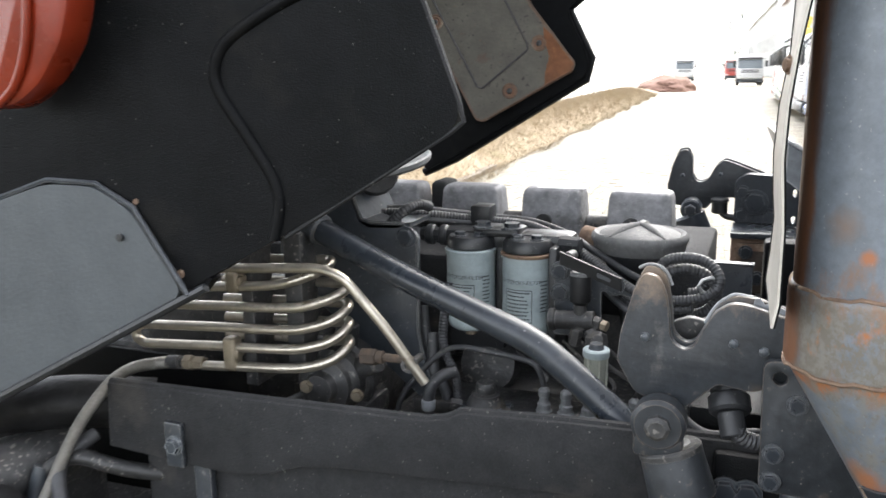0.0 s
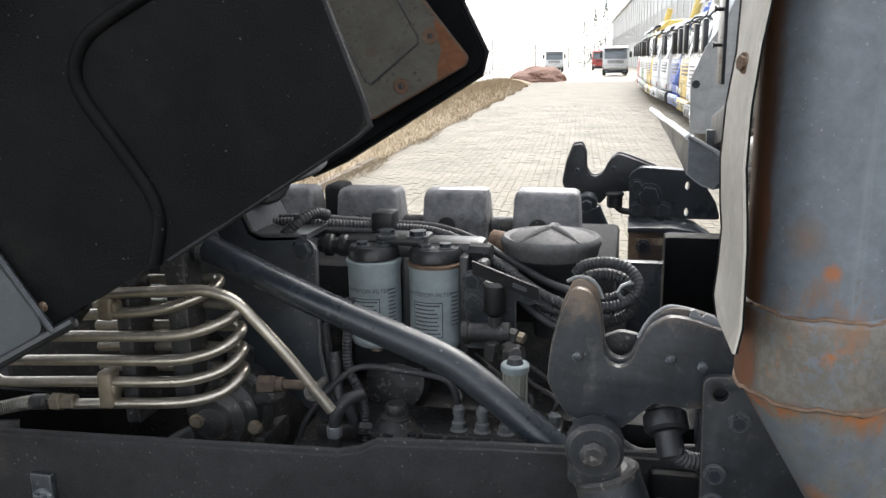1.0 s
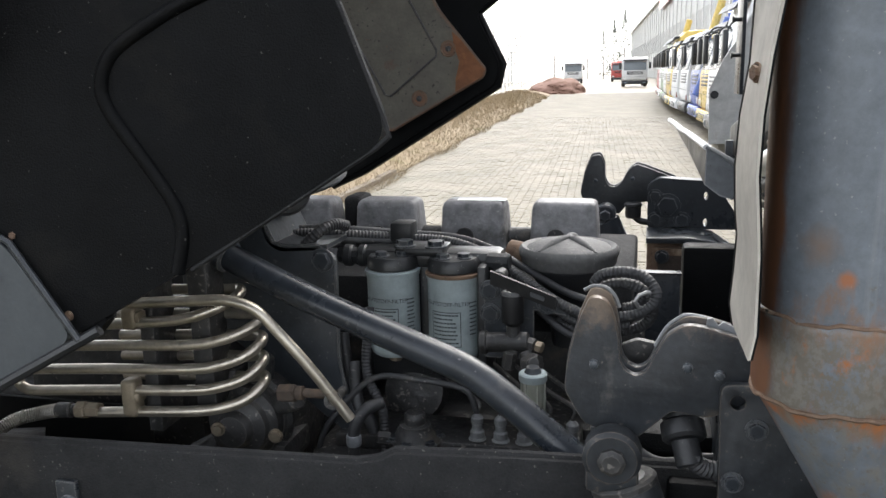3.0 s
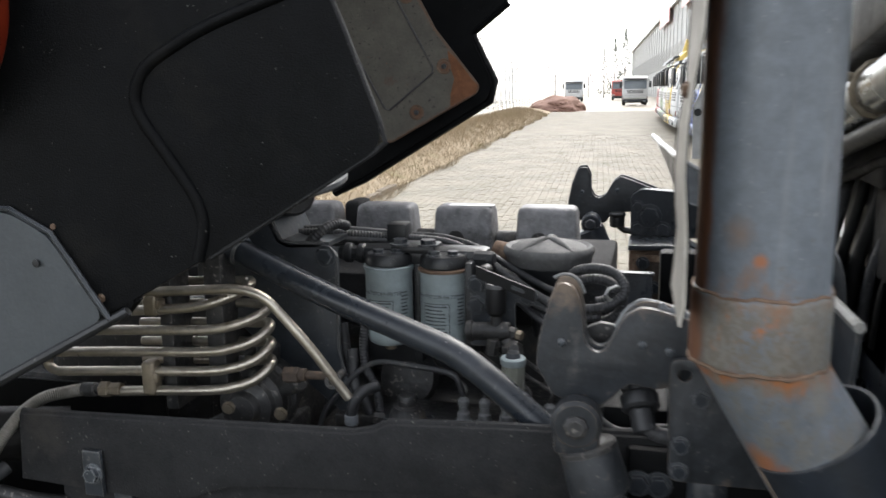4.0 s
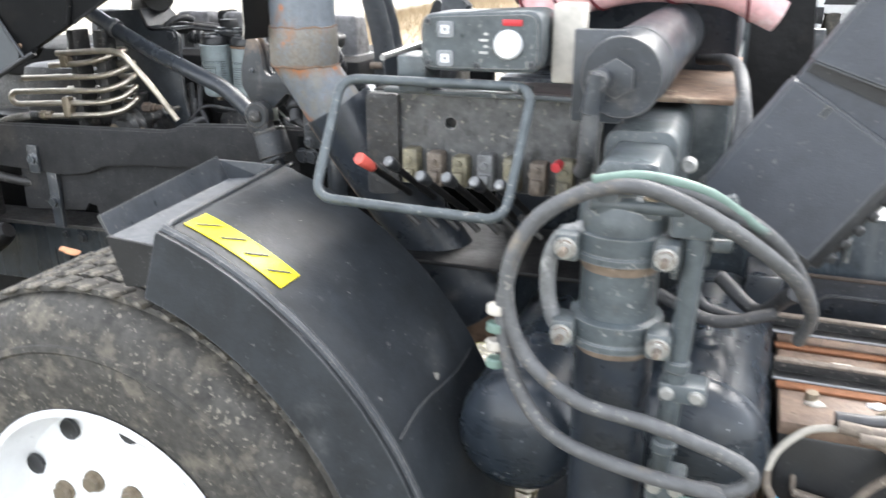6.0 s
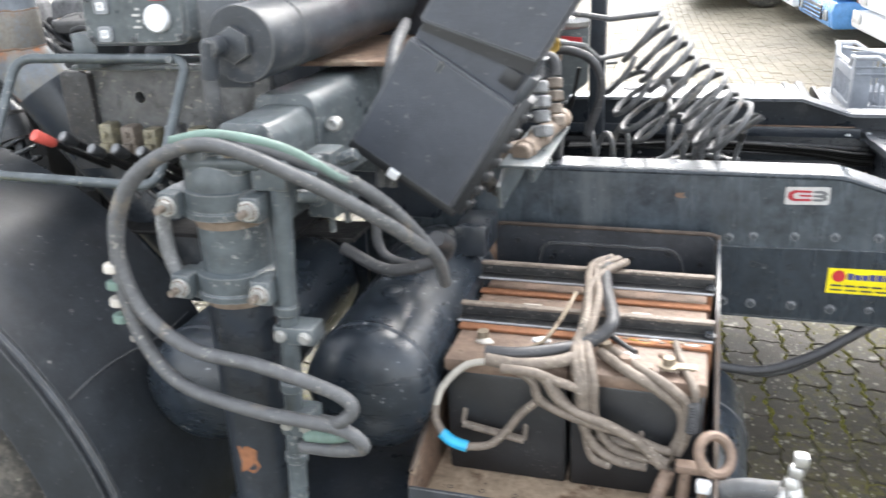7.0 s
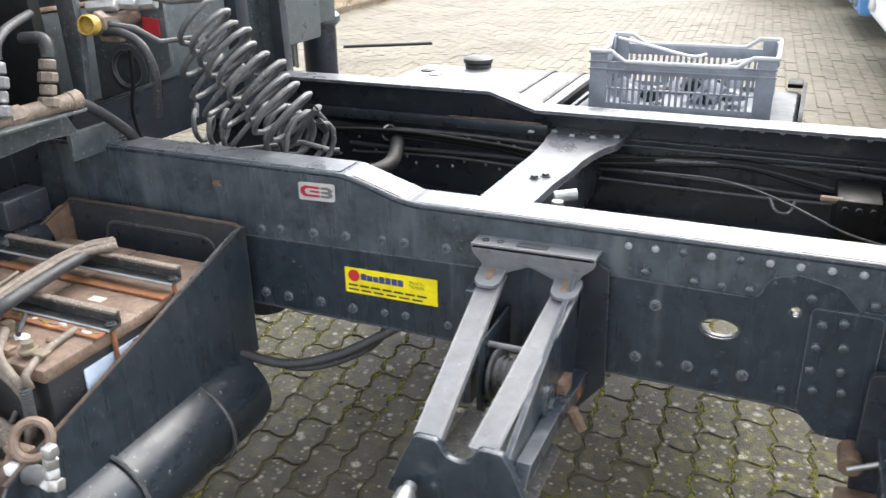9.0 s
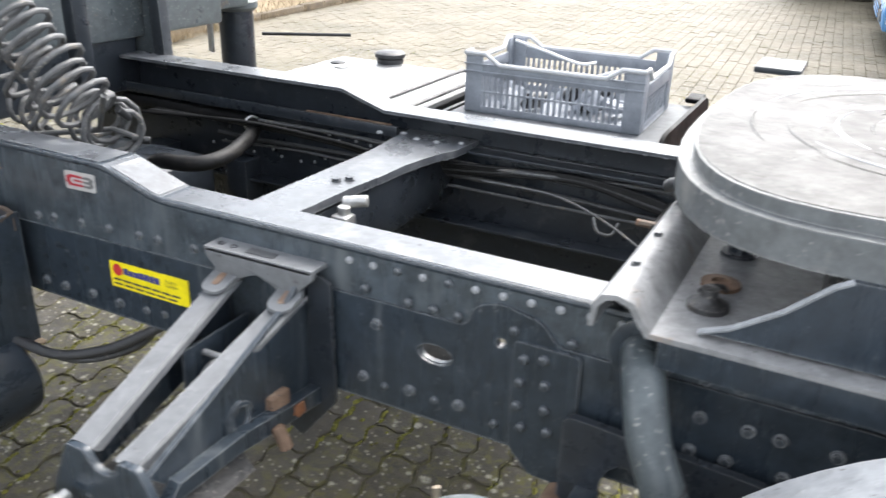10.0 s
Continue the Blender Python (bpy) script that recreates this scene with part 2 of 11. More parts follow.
    "fifthside": mat("fifth_wheel_grey", (0.135, 0.145, 0.150), (0.10, 0.108, 0.112), 0.45, grain=80, bump=0.3, stain=(0.20, 0.20, 0.195), stain_at=0.58, stain_scale=9, dust=(0.24, 0.24, 0.235), dust_at=0.67, dust_scale=100, edge=(0.30, 0.30, 0.295), blotch=0.3),
    "cream": mat("cream_sheet_edge", (0.52, 0.49, 0.44), (0.42, 0.395, 0.35), 0.55, grain=80, bump=0.1, stain=(0.27, 0.16, 0.09), stain_at=0.66, stain_scale=10),
    "chrome": mat("satin_chrome_tube", (0.55, 0.56, 0.56), (0.47, 0.48, 0.48), 0.28, metal=0.9, grain=30, bump=0.03, stain=(0.38, 0.36, 0.33), stain_at=0.62, stain_scale=12),
    "red": mat("red_paint", (0.55, 0.035, 0.045), (0.45, 0.028, 0.035), 0.4, grain=60, bump=0.06),
    "armpaint": mat("weathered_light_grey_paint", (0.122, 0.131, 0.141), (0.084, 0.091, 0.099), 0.62, grain=80, bump=0.1, stain=(0.26, 0.265, 0.265), stain_at=0.60, stain_scale=12, dust=(0.07, 0.07, 0.07), dust_at=0.68, dust_scale=120, edge=(0.30, 0.305, 0.31), blotch=0.25),
    "covergrey": mat("worn_cast_cover", (0.235, 0.235, 0.245), (0.165, 0.165, 0.172), 0.5, grain=90, bump=0.4, stain=(0.075, 0.074, 0.072), stain_at=0.57, stain_scale=13, dust=(0.36, 0.355, 0.34), dust_at=0.69, dust_scale=150, edge=(0.50, 0.49, 0.47), edge_width=0.003, blotch=0.45),
    "lidgrey": mat("dusty_dark_lid", (0.130, 0.130, 0.131), (0.085, 0.086, 0.087), 0.6, grain=120, bump=0.2, stain=(0.14, 0.138, 0.132), stain_at=0.58, stain_scale=14, dust=(0.2, 0.2, 0.19), dust_at=0.66, spec=0.35),
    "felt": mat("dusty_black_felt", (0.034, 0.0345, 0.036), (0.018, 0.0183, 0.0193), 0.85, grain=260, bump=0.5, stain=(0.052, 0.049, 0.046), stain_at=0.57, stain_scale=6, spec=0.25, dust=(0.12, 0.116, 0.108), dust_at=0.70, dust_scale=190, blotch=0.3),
    # Red sleeve with its bright highlight mixed into the base as pink.
    "pinkred": mat("highlight_paled_red", (0.76, 0.48, 0.48), (0.68, 0.36, 0.36), 0.45, grain=80, bump=0.15, stain=(0.80, 0.62, 0.61), stain_at=0.50, stain_scale=10, blotch=0.3),
    "darkred": mat("dark_red_seam", (0.16, 0.025, 0.03), (0.08, 0.015, 0.02), 0.5),
    # Orange paint, base lowered for the shadow on the cab's door edge.
    "orange": mat("shade_darkened_orange", (0.20, 0.022, 0.007), (0.165, 0.018, 0.006), 0.3, grain=40, bump=0.02),
    "salmon": mat("red_lever_knob", (0.70, 0.13, 0.10), (0.62, 0.10, 0.08), 0.4, grain=60, bump=0.05),
    "yellow": mat("yellow_foil", (0.85, 0.72, 0.01), (0.80, 0.66, 0.01), 0.35, grain=40, bump=0.03),
    "arrow": mat("yellow_arrow_foil", (0.85, 0.50, 0.02), (0.80, 0.46, 0.02), 0.4, grain=40, bump=0.03),
    "white": mat("white_paint", (0.78, 0.79, 0.80), (0.72, 0.73, 0.74), 0.35, grain=30, bump=0.03, stain=(0.55, 0.53, 0.50), stain_at=0.62, stain_scale=7, blotch=0.06),
    "silver": mat("silver_foil", (0.62, 0.62, 0.62), (0.56, 0.56, 0.56), 0.35, metal=0.4, grain=40, bump=0.03),
    "badgered": mat("badge_red", (0.42, 0.02, 0.035), None, 0.4, bump=0.02),
    "badgegrey": mat("badge_grey", (0.16, 0.165, 0.17), None, 0.4, bump=0.02),
    "ink": mat("dark_print", (0.05, 0.055, 0.06), None, 0.5, bump=0.0),
    "blueink": mat("blue_print", (0.05, 0.055, 0.22), None, 0.5, bump=0.0),
    "bluetape": mat("light_blue_tape", (0.03, 0.42, 0.72), None, 0.4, bump=0.1),
    "tyre": mat("muddy_tyre_rubber", (0.070, 0.066, 0.058), (0.036, 0.035, 0.033), 0.75, grain=55, bump=0.9, stain=(0.135, 0.122, 0.10), stain_at=0.52, stain_scale=16, dust=(0.19, 0.175, 0.145), dust_at=0.64, dust_scale=110, blotch=0.5),
    "glass_bowl": mat("water_bowl_plastic", (0.45, 0.46, 0.40), (0.38, 0.39, 0.34), 0.2, bump=0.03),
    "joint": mat("mossy_joint_soil", (0.070, 0.064, 0.030), (0.036, 0.033, 0.018), 0.95, grain=60, bump=0.8, stain=(0.105, 0.100, 0.024), stain_at=0.51, stain_scale=5),
    "moss": mat("moss", (0.150, 0.146, 0.020), (0.080, 0.078, 0.014), 0.95, grain=220, bump=0.8, vary=0.3),
    "grass": mat("dry_grass", (0.32, 0.255, 0.165), (0.27, 0.212, 0.137), 0.9, grain=30, bump=0.2, vary=0.06, blotch=0.2, stain=(0.20, 0.185, 0.09), stain_at=0.58, stain_scale=0.8),
    "earth": mat("brown_earth", (0.26, 0.15, 0.115), (0.19, 0.11, 0.085), 0.95, grain=20, bump=0.8),
    "far_ground": mat("far_paving", (0.24, 0.205, 0.145), (0.17, 0.145, 0.10), 0.52, grain=18, bump=0.1, stain=(0.17, 0.155, 0.075), stain_at=0.58, stain_scale=0.5, spec=0.4),
    "kerb": mat("kerb_concrete", (0.20, 0.165, 0.125), (0.145, 0.118, 0.09), 0.9, grain=60, bump=0.4),
    "hall": mat("pale_hall_cladding", (0.60, 0.61, 0.60), (0.55, 0.56, 0.55), 0.6, grain=4, bump=0.02),
    "window": mat("grey_window_glass", (0.20, 0.23, 0.25), (0.16, 0.18, 0.20), 0.12, bump=0.0),
    "blue": mat("blue_truck_paint", (0.10, 0.27, 0.55), (0.09, 0.25, 0.52), 0.3, grain=20, bump=0.02),
    # Truck paints blended towards grey-white, so haze is in the colour.
    "royal": mat("haze_paled_royal_blue", (0.08, 0.14, 0.46), (0.07, 0.125, 0.42), 0.3, grain=20, bump=0.02),
    "truckyellow": mat("haze_paled_yellow", (0.72, 0.53, 0.13), (0.68, 0.49, 0.12), 0.3, grain=20, bump=0.02),
    "green": mat("haze_paled_green", (0.20, 0.36, 0.16), (0.18, 0.33, 0.15), 0.3, grain=20, bump=0.02),
    "truckred": mat("haze_paled_red", (0.55, 0.10, 0.085), (0.5, 0.09, 0.075), 0.3, grain=20, bump=0.02),
    # Tree tones, paled to bring the distance haze into their colour.
    "leaf": mat("haze_paled_twig", (0.36, 0.345, 0.31), (0.27, 0.26, 0.235), 0.9, grain=20, bump=0.2, vary=0.25),
    "needle": mat("haze_paled_conifer", (0.17, 0.19, 0.165), (0.12, 0.14, 0.12), 0.9, grain=20, bump=0.2, vary=0.3),
    "hazy_bark": mat("hazy_bark", (0.34, 0.33, 0.31), None, 0.9, grain=20, bump=0.5),
    # Worn flange paint, its base paled to carry the sky's sheen.
    "sheenflange": mat("worn_sky_sheen_paint", (0.100, 0.108, 0.120), (0.062, 0.067, 0.076), 0.30, grain=80, bump=0.1, stain=(0.175, 0.182, 0.19), stain_at=0.56, stain_scale=9, dust=(0.06, 0.06, 0.062), dust_at=0.69, dust_scale=120, edge=(0.28, 0.29, 0.30), blotch=0.4, spec=0.6),
    "guard": mat("scuffed_mudguard_plastic", (0.026, 0.031, 0.037), (0.018, 0.022, 0.027), 0.48, grain=220, bump=0.12, stain=(0.070, 0.075, 0.078), stain_at=0.60, stain_scale=5, dust=(0.22, 0.22, 0.21), dust_at=0.73, dust_scale=120, edge=(0.12, 0.125, 0.13), blotch=0.4),
    "oilyplate": mat("oily_valve_plate", (0.120, 0.122, 0.124), (0.066, 0.068, 0.070), 0.34, grain=55, bump=0.35, stain=(0.018, 0.018, 0.018), stain_at=0.53, stain_scale=16, streak=0.45, dust=(0.27, 0.255, 0.225), dust_at=0.63, dust_scale=85, edge=(0.25, 0.25, 0.24), blotch=0.5),
    "latch": mat("worn_latch_paint", (0.030, 0.034, 0.039), (0.021, 0.024, 0.028), 0.46, grain=110, bump=0.2, stain=(0.115, 0.090, 0.068), stain_at=0.60, stain_scale=13, dust=(0.17, 0.155, 0.135), dust_at=0.69, dust_scale=170, edge=(0.17, 0.135, 0.105), edge_width=0.0025, blotch=0.4),
    "tankpaint": mat("blue_black_tank_paint", (0.024, 0.031, 0.040), (0.015, 0.021, 0.029), 0.30, grain=60, bump=0.05, stain=(0.085, 0.10, 0.115), stain_at=0.62, stain_scale=11, streak=3.0, dust=(0.25, 0.26, 0.27), dust_at=0.70, dust_scale=95, blotch=0.35),
    "palebolt": mat("pale_weathered_bolt", (0.36, 0.375, 0.39), (0.22, 0.23, 0.245), 0.45, grain=160, bump=0.2),
    "railbolt": mat("worn_painted_bolt", (0.070, 0.080, 0.092), (0.040, 0.048, 0.057), 0.26, grain=160, bump=0.2, edge=(0.24, 0.25, 0.26), dust=(0.3, 0.31, 0.32), dust_at=0.66, dust_scale=220),
    "traydust": mat("tan_dust_on_rust", (0.47, 0.365, 0.26), (0.33, 0.245, 0.17), 0.8, grain=120, bump=0.5, stain=(0.145, 0.085, 0.052), stain_at=0.58, stain_scale=14, dust=(0.07, 0.05, 0.04), dust_at=0.68, dust_scale=110, blotch=0.4),
    "bluegrey": mat("battery_label", (0.50, 0.58, 0.72), (0.44, 0.52, 0.66), 0.5, grain=20, bump=0.05),
}


def hook_material():
    """Dark latch paint, its tip worn to brown rust and a pale rubbed streak under the mouth (object metres)."""
    m = mat("rubbed_latch_paint", (0.031, 0.035, 0.041), (0.022, 0.026, 0.031), 0.44, grain=110, bump=0.2, stain=(0.075, 0.064, 0.054), stain_at=0.62, stain_scale=13, dust=(0.15, 0.14, 0.125), dust_at=0.71, dust_scale=170, edge=(0.20, 0.165, 0.135), edge_width=0.003, blotch=0.35)
    nd, ln = m.node_tree.nodes, m.node_tree.links
    bs = nd["Principled BSDF"]
    out = bs.inputs["Base Color"].links[0].from_socket
    co = nd.new("ShaderNodeTexCoord")
    xyz = nd.new("ShaderNodeSeparateXYZ")
    ln.new(co.outputs["Object"], xyz.inputs[0])

    def math_node(op, a, b):
        n = nd.new("ShaderNodeMath")
        n.operation = op
        for k, v in enumerate((a, b)):
            if isinstance(v, (int, float)):
                n.inputs[k].default_value = v
            else:
                ln.new(v, n.inputs[k])
        return n.outputs[0]

    def ramp(value, lo, hi, top):
        r = nd.new("ShaderNodeMapRange")
        for key, v in (("From Min", lo), ("From Max", hi), ("To Max", top)):
            r.inputs[key].default_value = v
        ln.new(value, r.inputs["Value"])
        return r.outputs[0]

    rough = nd.new("ShaderNodeTexNoise")
    rough.inputs["Scale"].default_value, rough.inputs["Detail"].default_value, rough.inputs["Roughness"].default_value = 70, 6, 0.7
    ln.new(co.outputs["Object"], rough.inputs["Vector"])
    ragged = math_node("MULTIPLY", math_node("SUBTRACT", rough.outputs["Fac"], 0.5), 0.09)
    tip = ramp(math_node("ADD", xyz.outputs["Z"], ragged), 0.108, 0.142, 0.95)
    rub = math_node("SUBTRACT", 0.013, math_node("ABSOLUTE", math_node("SUBTRACT", xyz.outputs["X"], 0.016), 0))
    low = math_node("SUBTRACT", 0.045, math_node("ABSOLUTE", math_node("SUBTRACT", xyz.outputs["Z"], 0.055), 0))
    streak = ramp(math_node("ADD", math_node("MINIMUM", rub, low), ragged), 0.006, 0.028, 0.75)
    for fac, colour in ((streak, (0.115, 0.110, 0.104)), (tip, (0.165, 0.120, 0.085))):
        mx = nd.new("ShaderNodeMix")
        mx.data_type = "RGBA"
        ln.new(fac, mx.inputs["Factor"])
        ln.new(out, mx.inputs["A"])
        mx.inputs["B"].default_value = (*colour, 1)
        out = mx.outputs["Result"]
    ln.new(out, bs.inputs["Base Color"])
    return m


M["hook"] = hook_material()


def stack_material():
    """Weathered blue-grey pipe paint with upright weather streaks and rust round the weld seams."""
    m = mat("weathered_pipe_paint", (0.168, 0.190, 0.216), (0.130, 0.148, 0.170), 0.42, grain=45, bump=0.12, stain=(0.22, 0.232, 0.245), stain_at=0.58, stain_scale=30, streak=0.05, dust=(0.27, 0.275, 0.28), dust_at=0.70, dust_scale=260, blotch=0.2)
    nd, ln = m.node_tree.nodes, m.node_tree.links
    bs = nd["Principled BSDF"]
    out = bs.inputs["Base Color"].links[0].from_socket
    co = nd.new("ShaderNodeTexCoord")
    sep = nd.new("ShaderNodeSeparateXYZ")
    ln.new(co.outputs["Object"], sep.inputs[0])
    hr = nd.new("ShaderNodeMapRange")
    hr.inputs["From Min"].default_value, hr.inputs["From Max"].default_value = -0.12, 0.38
    ln.new(sep.outputs["Z"], hr.inputs["Value"])

    def blot(scale, streak):
        mp = nd.new("ShaderNodeMapping")
        mp.inputs["Scale"].default_value = (1, 1, streak)
        ln.new(co.outputs["Object"], mp.inputs[0])
        n = nd.new("ShaderNodeTexNoise")
        n.inputs["Scale"].default_value, n.inputs["Detail"].default_value, n.inputs["Roughness"].default_value = scale, 9, 0.72
        ln.new(mp.outputs[0], n.inputs["Vector"])
        return n.outputs["Fac"]

    def coat(under, bands, fac, colour, lo, hi):
        ramp = nd.new("ShaderNodeValToRGB")
        el = ramp.color_ramp.elements
        el[0].position, el[0].color = 0.0, (bands[0][1],) * 3 + (1,)
        el[1].position, el[1].color = 1.0, (bands[-1][1],) * 3 + (1,)
        for pos, v in bands[1:-1]:
            el.new(pos).color = (v, v, v, 1)
        ln.new(hr.outputs[0], ramp.inputs[0])
        add = nd.new("ShaderNodeMath")
        add.operation = "ADD"
        ln.new(ramp.outputs[0], add.inputs[0])
        ln.new(fac, add.inputs[1])
        mr = nd.new("ShaderNodeMapRange")
        mr.inputs["From Min"].default_value, mr.inputs["From Max"].default_value = lo, hi
        ln.new(add.outputs[0], mr.inputs["Value"])
        mx = nd.new("ShaderNodeMix")
        mx.data_type = "RGBA"
        ln.new(mr.outputs[0], mx.inputs["Factor"])
        ln.new(under, mx.inputs["A"])
        mx.inputs["B"].default_value = (*colour, 1)
        return mx.outputs["Result"]

    # bare grey-green metal between the seams, rust along the seams and at the elbow's foot, thin runs below them
    out = coat(out, ((0.0, 0.50), (0.40, 0.54), (0.44, 0.60), (0.58, 0.62), (0.60, 0.40), (1.0, 0.30)), blot(34, 0.5), (0.190, 0.180, 0.158), 1.0, 1.16)
    out = coat(out, ((0.0, 0.50), (0.40, 0.50), (0.44, 0.60), (0.58, 0.60), (0.60, 0.46), (1.0, 0.30)), blot(150, 0.8), (0.150, 0.135, 0.115), 1.04, 1.16)
    out = coat(out, ((0.0, 0.60), (0.10, 0.50), (0.22, 0.38), (0.38, 0.44), (0.43, 0.62), (0.46, 0.50), (0.53, 0.47), (0.575, 0.60), (0.60, 0.52), (0.68, 0.43), (0.80, 0.40), (1.0, 0.28)), blot(22, 0.45), (0.225, 0.125, 0.075), 1.05, 1.20)
    out = coat(out, ((0.0, 0.66), (0.10, 0.56), (0.22, 0.38), (0.40, 0.44), (0.435, 0.60), (0.45, 0.40), (0.57, 0.50), (0.59, 0.40), (0.72, 0.36), (1.0, 0.2)), blot(40, 0.7), (0.33, 0.125, 0.045), 1.05, 1.18)
    # a rust spot and a faint brown smear above the upper seam
    where = nd.new("ShaderNodeNewGeometry")
    for at, r, tone in (((0.2975, 1.092, 1.535), 0.020, (0.185, 0.135, 0.105)), ((0.3185, 1.0872, 1.512), 0.0085, (0.36, 0.125, 0.04)), ((0.338, 1.130, 1.300), 0.026, (0.36, 0.135, 0.05)), ((0.352, 1.110, 1.288), 0.018, (0.33, 0.115, 0.04))):
        far = nd.new("ShaderNodeVectorMath")
        far.operation = "DISTANCE"
        ln.new(where.outputs["Position"], far.inputs[0])
        far.inputs[1].default_value = at
        rag = nd.new("ShaderNodeMath")
        rag.operation = "MULTIPLY_ADD"
        ln.new(blot(60, 0.6), rag.inputs[0])
        rag.inputs[1].default_value = r * 1.6
        ln.new(far.outputs["Value"], rag.inputs[2])
        mr = nd.new("ShaderNodeMapRange")
        mr.inputs["From Min"].default_value, mr.inputs["From Max"].default_value, mr.inputs["To Max"].default_value = r * 1.75, r * 1.0, 0.85
        ln.new(rag.outputs[0], mr.inputs["Value"])
        mx = nd.new("ShaderNodeMix")
        mx.data_type = "RGBA"
        ln.new(mr.outputs[0], mx.inputs["Factor"])
        ln.new(out, mx.inputs["A"])
        mx.inputs["B"].default_value = (*tone, 1)
        out = mx.outputs["Result"]
    # one flank, towards the cab, is browned all the way up
    ge = nd.new("ShaderNodeNewGeometry")
    gs = nd.new("ShaderNodeSeparateXYZ")
    ln.new(ge.outputs["Normal"], gs.inputs[0])
    flank = nd.new("ShaderNodeMapRange")
    for key, v in (("From Min", -0.66), ("From Max", -1.0), ("To Min", 0.22), ("To Max", 0.78)):
        flank.inputs[key].default_value = v
    ln.new(gs.outputs["X"], flank.inputs["Value"])
    for tone, lo, hi, sc in (((0.105, 0.062, 0.046), 0.92, 1.12, 14), ((0.175, 0.082, 0.045), 1.02, 1.16, 34)):
        add = nd.new("ShaderNodeMath")
        add.operation = "ADD"
        ln.new(flank.outputs[0], add.inputs[0])
        ln.new(blot(sc, 0.3), add.inputs[1])
        mr = nd.new("ShaderNodeMapRange")
        mr.inputs["From Min"].default_value, mr.inputs["From Max"].default_value = lo, hi
        ln.new(add.outputs[0], mr.inputs["Value"])
        mx = nd.new("ShaderNodeMix")
        mx.data_type = "RGBA"
        ln.new(mr.outputs[0], mx.inputs["Factor"])
        ln.new(out, mx.inputs["A"])
        mx.inputs["B"].default_value = (*tone, 1)
        out = mx.outputs["Result"]
    ln.new(out, bs.inputs["Base Color"])
    return m


M["stack"] = stack_material()


def paver_material():
    """Brown-grey concrete with pale round lichen spots and green-yellow moss spreading over patches."""
    m = mat("concrete_paver", (0.066, 0.057, 0.042), (0.034, 0.029, 0.022), 0.62, grain=170, bump=0.8, stain=(0.030, 0.026, 0.019), stain_at=0.58, stain_scale=9, vary=0.22, spec=0.28, blotch=0.4)
    nd, ln = m.node_tree.nodes, m.node_tree.links
    bs = nd["Principled BSDF"]
    out = bs.inputs["Base Color"].links[0].from_socket
    ge = nd.new("ShaderNodeNewGeometry")

    def step(value, lo, hi):
        r = nd.new("ShaderNodeMapRange")
        r.inputs["From Min"].default_value, r.inputs["From Max"].default_value = lo, hi
        ln.new(value, r.inputs["Value"])
        return r.outputs[0]

    def times(a, b):
        x = nd.new("ShaderNodeMath")
        x.operation = "MULTIPLY"
        ln.new(a, x.inputs[0])
        ln.new(b, x.inputs[1])
        return x.outputs[0]

    def cloud(scale, detail):
        n = nd.new("ShaderNodeTexNoise")
        n.inputs["Scale"].default_value, n.inputs["Detail"].default_value, n.inputs["Roughness"].default_value = scale, detail, 0.65
        ln.new(ge.outputs["Position"], n.inputs["Vector"])
        return n.outputs["Fac"]

    def coat(under, fac, colour):
        mx = nd.new("ShaderNodeMix")
        mx.data_type = "RGBA"
        ln.new(fac, mx.inputs["Factor"])
        ln.new(under, mx.inputs["A"])
        mx.inputs["B"].default_value = (*colour, 1)
        return mx.outputs["Result"]

    out = coat(out, times(step(cloud(1.3, 5), 0.40, 0.56), step(cloud(26, 6), 0.47, 0.59)), (0.092, 0.088, 0.024))
    for scale, lo, hi, colour in ((12, 0.24, 0.10, (0.34, 0.325, 0.265)), (24, 0.33, 0.13, (0.31, 0.295, 0.235)), (46, 0.36, 0.14, (0.26, 0.245, 0.19))):
        v = nd.new("ShaderNodeTexVoronoi")
        v.inputs["Scale"].default_value = scale
        ln.new(ge.outputs["Position"], v.inputs["Vector"])
        sep = nd.new("ShaderNodeSeparateColor")
        ln.new(v.outputs["Color"], sep.inputs[0])
        spots = times(step(v.outputs["Distance"], lo, hi), step(sep.outputs[0], 0.53, 0.62))
        out = coat(out, times(spots, step(cloud(90, 4), 0.35, 0.5)), colour)
    # the lane's far brightness put into the colour: paler and sandier beyond the truck
    place = nd.new("ShaderNodeSeparateXYZ")
    ln.new(ge.outputs["Position"], place.inputs[0])
    out = coat(out, times(step(place.outputs["Y"], 2.9, 7.5), step(cloud(0.9, 5), 0.12, 0.62)), (0.190, 0.168, 0.124))
    ln.new(out, bs.inputs["Base Color"])
    return m


M["paver"] = paver_material()


def by_lane(key, near, far):
    """Puts the lane's far brightness into the colour, darker round the truck, paler in the lane: a tone for either,
    where one is given.
    """
    nd, ln = M[key].node_tree.nodes, M[key].node_tree.links
    bs = nd["Principled BSDF"]
    out = bs.inputs["Base Color"].links[0].from_socket
    ge = nd.new("ShaderNodeNewGeometry")
    place = nd.new("ShaderNodeSeparateXYZ")
    ln.new(ge.outputs["Position"], place.inputs[0])
    r = nd.new("ShaderNodeMapRange")
    for key, v in (("From Min", 2.9), ("From Max", 7.5), ("To Min", 0.0 if far else 0.9), ("To Max", 0.85 if far else 0.0)):
        r.inputs[key].default_value = v
    ln.new(place.outputs["Y"], r.inputs["Value"])
    mx = nd.new("ShaderNodeMix")
    mx.data_type = "RGBA"
    ln.new(r.outputs[0], mx.inputs["Factor"])
    ln.new(out, mx.inputs["A"])
    mx.inputs["B"].default_value = (*(far or near), 1)
    ln.new(mx.outputs["Result"], bs.inputs["Base Color"])


